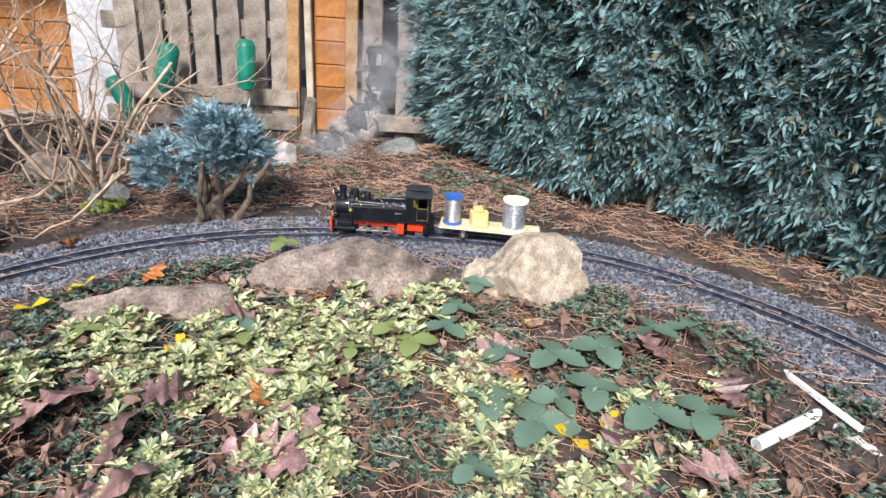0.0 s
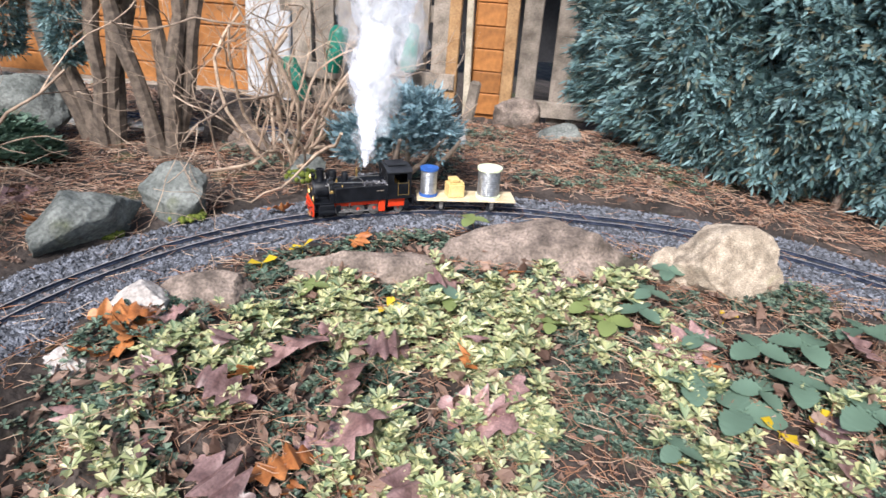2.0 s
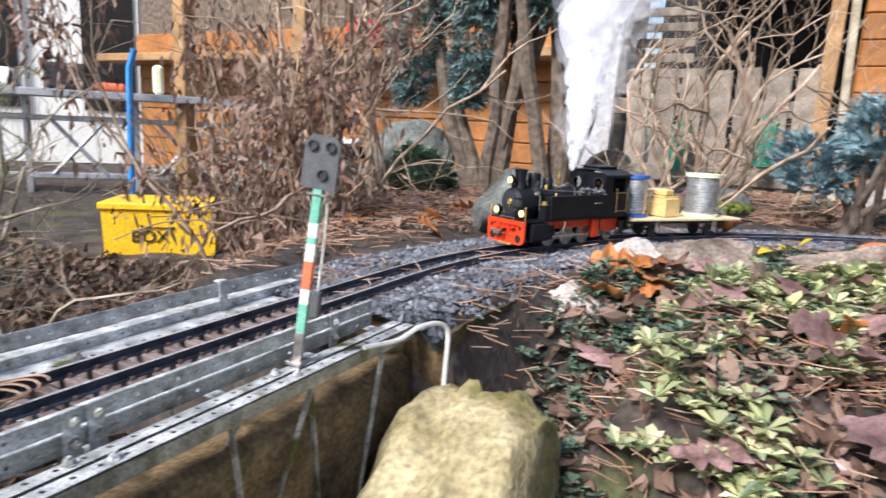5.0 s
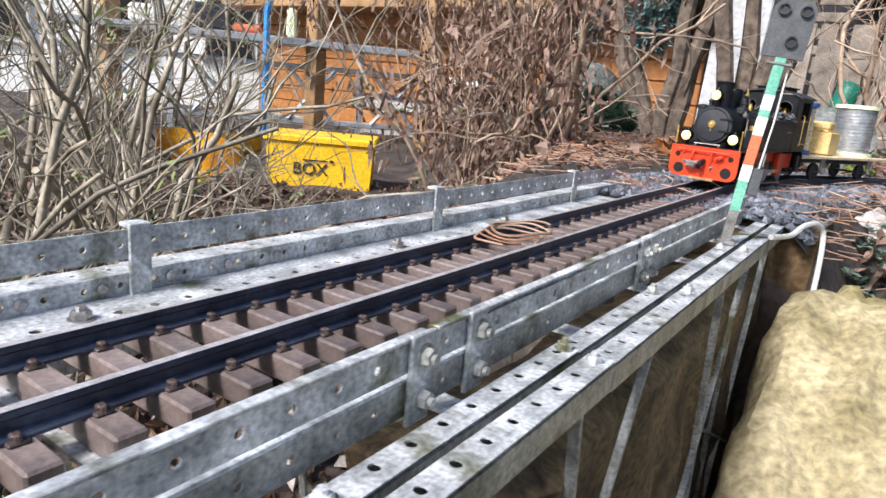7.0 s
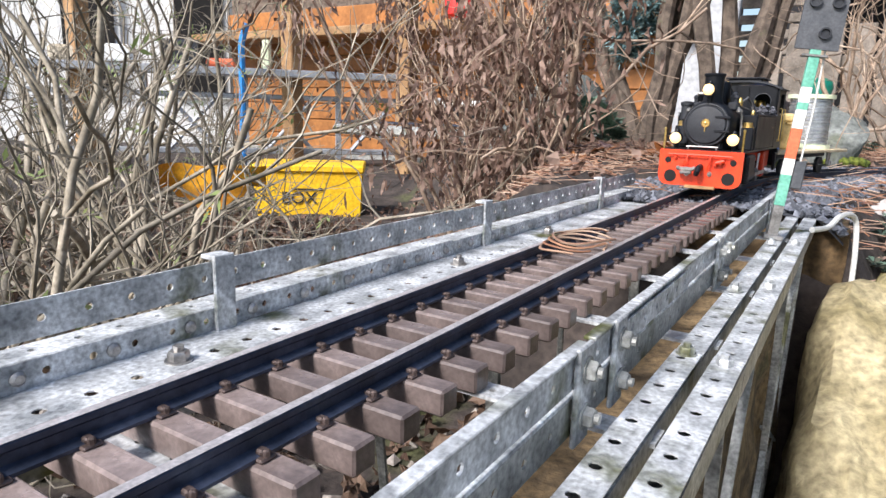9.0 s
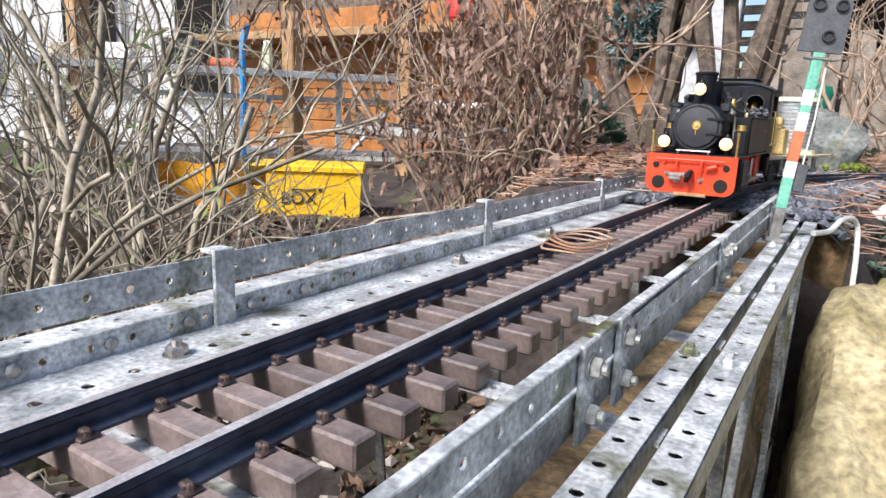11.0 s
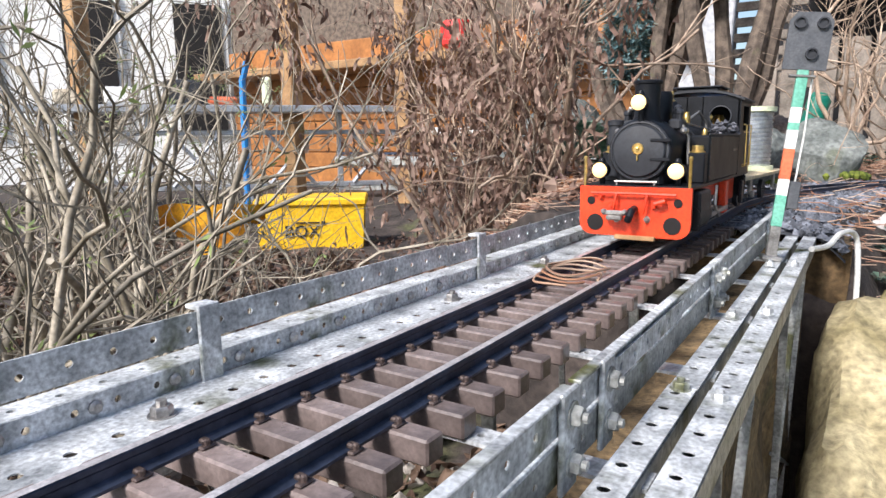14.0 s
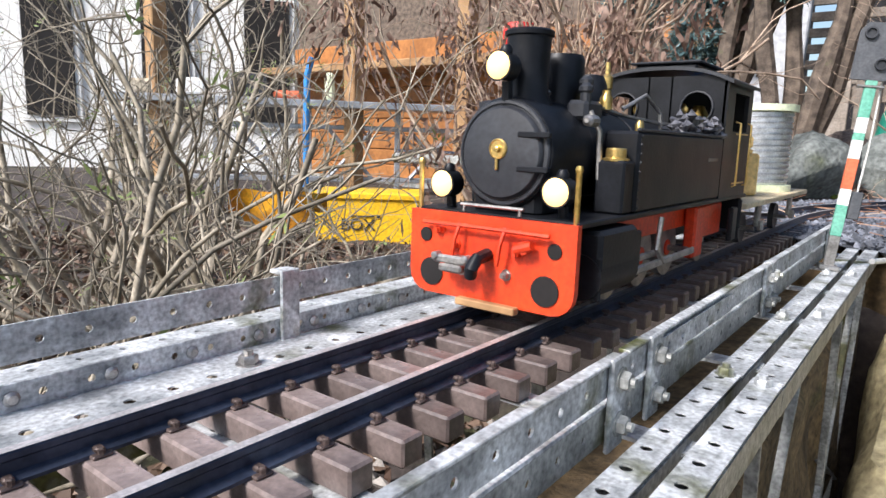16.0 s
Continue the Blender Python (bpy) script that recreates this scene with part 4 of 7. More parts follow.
def build_shrubs():
    # bare shrub between the bridge and the yellow box
    olive = "leafless shrub with grey olive twigs and a few buds"
    for base, n, length, seed in (((-0.80, 0.40, -0.34), 9, 0.66, 71), ((-0.66, 0.17, -0.34), 8, 0.60, 72), ((-1.02, 0.22, -0.34), 7, 0.64, 77), ((-1.25, 0.62, -0.34), 9, 0.72, 73)):
        shrub("bare_shrub", olive, base, n, length, 0.0085, seed, TWIG, 3, 0.75, fan=0.75, foot=0.17, kids=(2, 4), buds=70, crook=0.24)
    # tan shrub behind the curve
    tan = "leafless shrub with tan crooked twigs"
    shrub("bare_shrub", tan, (0.22, 2.10, 0.0), 11, 0.60, 0.0100, 74, TWIG_TAN, 3, 0.7, fan=0.75, foot=0.07, kids=(1, 4), crook=0.26)
    shrub("bare_shrub", tan, (-0.52, 1.25, gz(-0.52, 1.25)), 8, 0.62, 0.009, 75, TWIG_TAN, 2, 0.6, fan=0.45, foot=0.1, crook=0.22)
    shrub("bare_shrub", tan, (-0.60, 1.60, gz(-0.60, 1.60)), 7, 0.55, 0.007, 76, TWIG_TAN, 2, 0.55, fan=0.45, foot=0.08, crook=0.22)
    # withered plant hung with dry leaves
    for base, seed, n in (((-0.54, 1.05, gz(-0.54, 1.05)), 81, 2300), ((-0.66, 1.24, gz(-0.66, 1.24)), 82, 700)):
        t, tips = shrub("withered_plant", "withered plant hung with curled brown leaves", base, 8, 0.62, 0.006, seed, TWIG_TAN, 2, 0.24, fan=0.12, foot=0.06)
        r = rng(seed + 5)
        pos = np.array([tuple(tips[i]) for i in r.integers(0, len(tips), n)]) + r.normal(0, 0.02, (n, 3))
        pos[:, 2] -= r.exponential(0.05, n)
        v, f = crumpled(r, pos, r.uniform(0.02, 0.05, n), 1.3, 0.42)
        o = raw("dry_leaves", v, f, DRYLEAF, t)
        o["label"] = "curled dry brown leaves"
    r = rng(96)
    n = 420
    a, q = r.uniform(0, 2 * np.pi, n), r.uniform(0, 1, n)
    pos = np.stack([0.13 * np.sqrt(q) * np.cos(a), 0.10 * np.sqrt(q) * np.sin(a), 0.11 * (1 - q) + r.uniform(0, 0.03, n)], -1)
    v, f = rosettes(r, pos, r.uniform(0.016, 0.034, n), 6, 0.5, 0.3)
    o = raw("low_plant", v, f, BRAMBLE)
    o.location = (-0.62, 1.86, gz(-0.62, 1.86))
    tagged(o, "low cushion of grey green leaves before the boulders", "plant")
    t = thing("dwarf_conifer", "small steel blue conifer with a bare woody foot", "conifer", Matrix.Translation((0.645, 1.97, 0.005)))
    r = rng(91)
    for k in range(8):
        st = Shape()
        trunk_tubes(r, (r.normal(0.02, 0.045), r.normal(0, 0.03), -0.03), (r.normal(0.0, 0.06), 0, 0.2), 0.011, 1, st)
        st.ob("trunk", BARK, t)
    for cx, cz, w, h, m in ((0.05, 0.14, 0.17, 0.17, 330), (-0.11, 0.09, 0.15, 0.13, 260), (0.12, 0.14, 0.11, 0.13, 170), (0.03, 0.25, 0.08, 0.08, 90)):
        a, q = r.uniform(0, 2 * np.pi, m), r.uniform(0, 1, m)
        rad = w / 2 * np.sqrt(np.clip(1 - (2 * q - 1) ** 2, 0.03, 1)) * (1 - r.exponential(0.2, m))
        pos = np.stack([cx + rad * np.cos(a), rad * np.sin(a), cz + h * q], -1)
        v, f = sprays(r, pos, np.stack([np.cos(a), np.sin(a), 0.5 + 0 * a], -1), r.uniform(0.03, 0.075, m), 10, 0.05)
        raw("crown", v, f, BLUECON, t)
    for base, seed, n in (((-0.50, 2.12, 0.0), 93, 7), ((-0.24, 2.10, 0.0), 94, 5)):
        r = rng(seed)
        t = thing("columnar_conifer", "old conifer with several bare leaning trunks", "conifer", Matrix.Translation(base))
        for k in range(n):
            st = Shape()
            a = r.uniform(0, 6.28)
            top = (math.cos(a) * 0.34 - 0.06, math.sin(a) * 0.12, r.uniform(0.85, 1.2))
            b = (math.cos(a) * 0.04, math.sin(a) * 0.03, -0.03)
            pts = [Vector(b).lerp(Vector(top), q) + Vector((r.normal(0, 0.012), r.normal(0, 0.012), 0)) for q in np.linspace(0, 1, 8)]
            st.tube(pts, [0.028 * (1.2 - 0.6 * q) * r.uniform(0.8, 1.15) for q in np.linspace(0, 1, 8)], 8)
            st.ob("trunk", BARK, t)
        for cx, cz, w, h, m in ((-0.24, 0.30, 0.19, 0.9, 3200), (0.05, 0.58, 0.44, 0.7, 5200)):
            a, q = r.uniform(0, 2 * np.pi, m), r.uniform(0, 1, m)
            rad = w / 2 * np.sqrt(np.clip(q * 2.2, 0.04, 1)) * (1 - r.exponential(0.15, m))
            pos = np.stack([cx + rad * np.cos(a) - 0.08 * (1 - q), rad * np.sin(a), cz + h * q], -1)
            v, f = sprays(r, pos, np.stack([np.cos(a), np.sin(a), 0 * a], -1), r.uniform(0.03, 0.06, m), 8, 0.3)
            raw("crown", v, f, HEDGE, t)


# ---------------------------------------------------------------- ground litter and bed plants
def rosettes(r, pos, size, leaves, lift, wide=0.36):
    n = len(pos)
    vs = []
    a0 = r.uniform(0, 6.28, n)
    tilt = r.normal(0, 0.25, (n, 2))
    for j in range(leaves):
        a = a0 + 2 * np.pi * j / leaves + r.normal(0, 0.15, n)
        d = np.stack([np.cos(a), np.sin(a), lift + tilt[:, 0] * np.cos(a) + tilt[:, 1] * np.sin(a)], -1)
        w = np.stack([-np.sin(a), np.cos(a), 0 * a], -1)
        s = (size * r.uniform(0.75, 1.2, n))[:, None]
        up = np.array([0, 0, 1.0])
        vs.append(np.stack([pos, pos + d * s * 0.62 + w * s * wide + up * s * 0.12, pos + d * s - up * s * 0.06, pos + d * s * 0.62 - w * s * wide + up * s * 0.12], 1))
    v = np.concatenate(vs, 1)
    return v.reshape(-1, 3), np.arange(n * leaves * 4).reshape(-1, 4)


def bed_points(r, n, near=0.33, far=1.2, xr=(0.15, 2.3), yr=(0.3, 1.66)):
    x, y = r.uniform(*xr, n), r.uniform(*yr, n)
    d = -outer(x, y)
    keep = (d > near) & (d < far) & ~((x < 0.22) & (y < 0.66))
    return x[keep], y[keep]


def cluster(x, y, seed, scale=6.0):
    return np.array([noise.noise(Vector((a * scale, b * scale, seed))) for a, b in zip(x, y)])


def build_bed():
    r = rng(100)
    # upright sprigs, each with several rosettes
    x, y = bed_points(r, 9000, 0.36)
    c = cluster(x, y, 3.3) + 0.6 * cluster(x, y, 1.7, 17.0)
    dens = step(1.75, 1.3, x) * 0.85 + 0.12
    k = (c > 0.03) & (r.uniform(0, 1, len(x)) < dens * 0.62)
    x, y = x[k], y[k]
    high = r.uniform(0.012, 0.058, len(x))
    pts, size = [], []
    for _ in range(4):
        dx, dy = r.normal(0, 0.013, len(x)), r.normal(0, 0.013, len(x))
        pts.append(np.stack([x + dx, y + dy, ground_z(x, y) + high * r.uniform(0.55, 1.1, len(x))], -1))
        size.append(r.uniform(0.012, 0.026, len(x)))
    v, f = rosettes(r, np.concatenate(pts), np.concatenate(size), 7, 0.45, 0.27)
    tagged(raw("yellow_groundcover", v, f, COVER), "pale yellow green stonecrop rosettes covering the bed", "groundcover", kind="stuff")
    x, y = bed_points(r, 26000, 0.19, 1.2)
    c = cluster(x, y, 8.1) + 0.5 * cluster(x, y, 2.7, 15.0)
    k = c > -0.06
    x, y = x[k], y[k]
    u, w = r.uniform(-0.3, 1.7, 5200), r.uniform(1.95, 2.95, 5200)
    k = (outer(u, w) > 0.24) & (cluster(u, w, 4.4, 5.0) > 0.05)
    x, y = np.concatenate([x, u[k]]), np.concatenate([y, w[k]])
    pos = np.stack([x, y, ground_z(x, y) + r.uniform(0.003, 0.028, len(x))], -1)
    v, f = rosettes(r, pos, r.uniform(0.006, 0.017, len(x)), 5, 0.3, 0.34)
    tagged(raw("green_groundcover", v, f, COVER2), "low dark green creeping plants on the soil", "groundcover", kind="stuff")
    # curled tan leaves lying among the rosettes
    x, y = bed_points(r, 1500, 0.25)
    v, f = crumpled(r, np.stack([x, y, ground_z(x, y) + r.uniform(0.012, 0.045, len(x))], -1), r.uniform(0.018, 0.05, len(x)), 0.0)
    tagged(raw("curled_leaves", v, f, DRYLEAF), "curled tan and brown leaves among the rosettes", "leaf litter", kind="stuff")
    # needles
    n = 30000
    x, y = r.uniform(-1.2, 2.7, n), r.uniform(0.55, 3.0, n)
    lat = outer(x, y)
    w = np.where((lat > -0.14) & (lat < 0.2), 0.10, 0.9)
    k = (r.uniform(0, 1, n) < w) & ~((y < 0.65) & (x < 0.2))
    x, y = x[k], y[k]
    z = np.where(np.abs(outer(x, y)) < 0.15, -0.004, ground_z(x, y) + r.uniform(0.003, 0.02 + 0.03 * (outer(x, y) < -0.35), len(x)))
    a, ln = r.uniform(0, np.pi, len(x)), r.uniform(0.03, 0.075, len(x))
    d = np.stack([np.cos(a), np.sin(a), r.normal(0, 0.14, len(x))], -1) * ln[:, None]
    p = np.stack([x, y, z], -1)
    sd = np.stack([-np.sin(a), np.cos(a), 0 * a], -1) * 0.0008
    up = np.array([0, 0, 0.0011])
    mid = p + np.stack([-np.sin(a), np.cos(a), 0 * a], -1) * r.normal(0, 0.006, (len(x), 1))
    v = np.stack([p - d / 2 - sd, p - d / 2 + sd, p - d / 2 + up, mid - sd, mid + sd, mid + up, p + d / 2 - sd, p + d / 2 + sd, p + d / 2 + up], 1)
    q = np.array([(0, 1, 4, 3), (1, 2, 5, 4), (2, 0, 3, 5), (3, 4, 7, 6), (4, 5, 8, 7), (5, 3, 6, 8)])
    f = (q[None] + 9 * np.arange(len(x))[:, None, None]).reshape(-1, 4)
    tagged(raw("fallen_needles", v.reshape(-1, 3), f, NEEDLE), "reddish brown fallen pine needles scattered on the soil", "needles", kind="stuff")
    # drift of dead leaves at the foot of the wall
    n = 1300
    x, y = r.uniform(0.2, 0.95, n), r.uniform(0.38, 1.0, n)
    k = ((-outer(x, y)) > 0.2) & (cluster(x, y, 5.5, 4.0) > -0.15)
    x, y = x[k], y[k]
    v, f = crumpled(r, np.stack([x, y, ground_z(x, y) + r.uniform(0.005, 0.03, len(x))], -1), r.uniform(0.015, 0.045, len(x)), 0.0)
    tagged(raw("leaf_drift", v, f, DRYLEAF), "drift of curled brown leaves at the foot of the wall", "leaf litter", kind="stuff")
    # brown litter under the bare shrubs and the bridge, coloured darker for their shade
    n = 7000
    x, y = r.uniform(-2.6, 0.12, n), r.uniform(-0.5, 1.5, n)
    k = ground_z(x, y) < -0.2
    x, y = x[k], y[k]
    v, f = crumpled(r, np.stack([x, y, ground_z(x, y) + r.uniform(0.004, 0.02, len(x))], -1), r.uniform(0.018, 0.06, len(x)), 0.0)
    tagged(raw("damp_leaf_litter", v, f, SHADELEAF), "brown leaf litter coloured darker for the shade under the bare shrubs", "leaf litter", kind="stuff")
    # small leaf litter
    n = 7500
    x, y = r.uniform(-1.6, 2.8, n), r.uniform(0.45, 3.05, n)
    lat = outer(x, y)
    k = ((lat > 0.19) | (lat < -0.2)) & ~((y < 0.65) & (x < 0.2))
    x, y = x[k], y[k]
    pos = np.stack([x, y, ground_z(x, y) + 0.008], -1)
    v, f = crumpled(r, pos, r.uniform(0.01, 0.032, len(x)), 0.0)
    tagged(raw("leaf_litter", v, f, DRYLEAF), "small dry brown leaf litter on the soil", "leaf litter", kind="stuff")


def oak_leaf(seed, size):
    """A lobed, curled dead leaf with some thickness."""
    r = rng(seed)
    m = 60
    sh, left, right = Shape(), [], []
    for k in range(m):
        q = k / (m - 1)
        env = math.sin(math.pi * min(1, q * 0.92 + 0.06)) ** 0.8
        lobe = max(0.0, 1 - abs((q * 4.4 + 0.2 + 0.1 * math.sin(seed)) % 1 - 0.6) / 0.45) ** 0.9
        w = 0.41 * env * (0.42 + 0.58 * lobe) + 0.010
        zc = 0.08 * math.sin(q * 2.8 + seed) + 0.03 * math.sin(q * 9)
        left.append((q - 0.5, w * 0.95, zc + w * (0.12 + 0.36 * math.sin(q * 5 + seed))))
        right.append((q - 0.5, -w * 0.95, zc + w * (0.12 + 0.36 * math.cos(q * 4 + 2 * seed))))
    mid = [(q[0], 0, q[2] - 0.03) for q in left]
    vs = [tuple(c * size for c in p) for row in zip(left, mid, right) for p in row]
    lower = [(x, y, z - 0.0012) for x, y, z in vs]
    n = len(vs)
    fs = []
    for k in range(m - 1):
        for j in (0, 1):
            a = k * 3 + j
            fs += [(a, a + 3, a + 4, a + 1), (n + a, n + a + 1, n + a + 4, n + a + 3)]
        fs += [(k * 3, n + k * 3, n + k * 3 + 3, k * 3 + 3), (k * 3 + 2, k * 3 + 5, n + k * 3 + 5, n + k * 3 + 2)]
    sh.add(vs + lower, fs)
    sh.tube([(-0.5 * size, 0, left[0][2] * size), (-0.72 * size, 0.03 * size, left[0][2] * size + 0.01)], 0.0012, 4)
    return sh


def place_leaf(sh, material, x, y, up, turn, tilt, label, name="dead_leaf", group="large dead leaves"):
    o = sh.ob(name, material, None, "", sharp=50)
    o.matrix_world = Matrix.Translation((x, y, gz(x, y) + up)) @ Euler((radians(tilt), radians(tilt * 0.6), radians(turn))).to_matrix().to_4x4()
    return tagged(o, label, "leaf", group)


def build_leaves():
    r = rng(140)
    big = "large purple brown dead oak leaf lying on the groundcover"
    spots = [(0.63, 1.05, 0.21), (0.76, 1.02, 0.17), (0.78, 0.90, 0.22), (1.02, 1.04, 0.20), (1.07, 1.09, 0.16), (1.47, 1.32, 0.20), (1.16, 1.42, 0.14), (0.80, 1.15, 0.14), (0.90, 1.40, 0.13), (1.70, 1.09, 0.14), (1.72, 0.96, 0.16), (0.99, 1.25, 0.13),
             (1.83, 1.32, 0.13), (1.98, 1.22, 0.13), (0.50, 1.03, 0.14), (0.56, 0.90, 0.18), (0.42, 0.90, 0.14), (1.84, 0.98, 0.15), (0.93, 0.82, 0.18), (0.62, 0.74, 0.17), (0.45, 0.68, 0.15), (0.75, 0.66, 0.16), (0.70, 1.16, 0.12), (0.36, 1.05, 0.12)]
    for k, (x, y, s) in enumerate(spots):
        place_leaf(oak_leaf(200 + k, s * (0.84 if x > 0.6 else 0.66)), OAKLEAF, x, y, 0.048, r.uniform(0, 360), r.normal(0, 12), big)
    for k, (x, y, s) in enumerate([(0.27, 1.03, 0.12), (0.31, 1.02, 0.13), (0.29, 0.95, 0.1), (0.55, 0.95, 0.1), (0.98, 1.2, 0.11), (0.70, 0.8, 0.12), (0.64, 1.53, 0.08), (0.36, 1.68, 0.08), (1.50, 1.27, 0.11), (1.05, 1.5, 0.1)]):
        place_leaf(oak_leaf(240 + k, s), RUSTLEAF, x, y, 0.03, r.uniform(0, 360), r.normal(0, 20), "rust brown curled dead leaf beside the stones")
    for k in range(26):
        x, y = r.uniform(-0.6, -0.15), r.uniform(1.1, 1.6)
        if k > 12:
            x, y = r.uniform(0.2, 1.0), r.uniform(0.45, 0.95)
        place_leaf(oak_leaf(300 + k, r.uniform(0.06, 0.12)), OAKLEAF if k % 3 else RUSTLEAF, x, y, 0.012, r.uniform(0, 360), r.normal(0, 14), "brown dead leaf lying on the soil")
    for k, (x, y) in enumerate([(0.77, 1.30), (0.80, 1.28), (0.51, 1.45), (0.44, 1.35), (1.58, 1.44), (1.88, 1.06), (1.62, 1.10), (1.70, 1.13), (1.42, 1.02)]):
        sh = Shape()
        v, f = rosettes(rng(400 + k), np.array([(0.0, 0.0, 0.0)]), np.array([0.034]), 2, 0.25, 0.42)
        sh.add(v.tolist(), f.tolist()).tube([(0, 0, 0), (0.006, 0.004, -0.03)], 0.0008, 4)
        place_leaf(sh, YELLOWLEAF, x, y, 0.032, k * 50, 0, "small bright yellow leaf in the bed", "yellow_leaf", "yellow leaves")
    # brambles: three leaflets on a stalk
    def bramble(x, y, s, material, label, group, seed):
        q = rng(seed)
        t = thing("bramble", label, "plant", Matrix.Translation((x, y, gz(x, y))), group)
        st = Shape()
        hub = Vector((q.normal(0, 0.01), q.normal(0, 0.01), 0.055))
        st.tube([(0, 0, -0.02), hub * 0.6, hub], [0.0018, 0.0015, 0.001], 5)
        st.ob("stalk", TWIG_TAN, t)
        a0 = q.uniform(0, 6.28)
        for j in range(3):
            a = a0 + j * 2.1
            m = 13
            vs, fs = [], []
            for k in range(m):
                u = k / (m - 1)
                w = 0.38 * math.sin(math.pi * min(1, u * 0.93 + 0.05)) ** 0.75 * (1 + 0.09 * (-1) ** k)
                zz = 0.14 * u - 0.30 * u * u + 0.022 * (-1) ** k
                vs += [(u, w, zz + 0.10 * w), (u, 0, zz - 0.02), (u, -w, zz + 0.10 * w)]
            for k in range(m - 1):
                fs += [(k * 3, k * 3 + 3, k * 3 + 4, k * 3 + 1), (k * 3 + 1, k * 3 + 4, k * 3 + 5, k * 3 + 2)]
            vs = [(u * s, w * s, z * s) for u, w, z in vs]
            low = [(u, w, z - 0.0008) for u, w, z in vs]
            n = len(vs)
            fs += [tuple(n + i for i in reversed(f)) for f in fs]
            mm = Matrix.Translation(hub) @ Matrix.Rotation(a, 4, "Z") @ Matrix.Rotation(q.normal(0, 0.15), 4, "X")
            Shape().add(vs + low, fs, mm).ob("leaf", material, t, sharp=60)
    dark = "bramble sprig with three blue green leaflets"
    for k, (x, y, s) in enumerate([(1.55, 1.14, 0.085), (1.47, 1.19, 0.07), (1.60, 1.19, 0.06), (1.68, 1.22, 0.075), (1.78, 1.12, 0.08), (1.88, 1.14, 0.08), (1.72, 1.33, 0.075), (1.85, 1.36, 0.07), (1.60, 1.32, 0.075), (1.50, 1.32, 0.06), (1.36, 1.40, 0.06), (1.40, 1.46, 0.05), (1.45, 1.57, 0.05), (0.9, 1.36, 0.045), (1.95, 1.40, 0.06), (1.42, 1.04, 0.05)]):
        bramble(x, y, s, BRAMBLE, dark, "bramble sprigs", 500 + k)
    for k, (x, y, s) in enumerate([(1.29, 1.33, 0.06), (1.26, 1.37, 0.05), (0.94, 1.70, 0.05), (0.92, 1.33, 0.045), (1.15, 1.3, 0.04), (1.02, 1.68, 0.04), (0.60, 1.26, 0.045)]):
        bramble(x, y, s, LIMELEAF, "light green sprig with rounded leaflets", "light green sprigs", 540 + k)


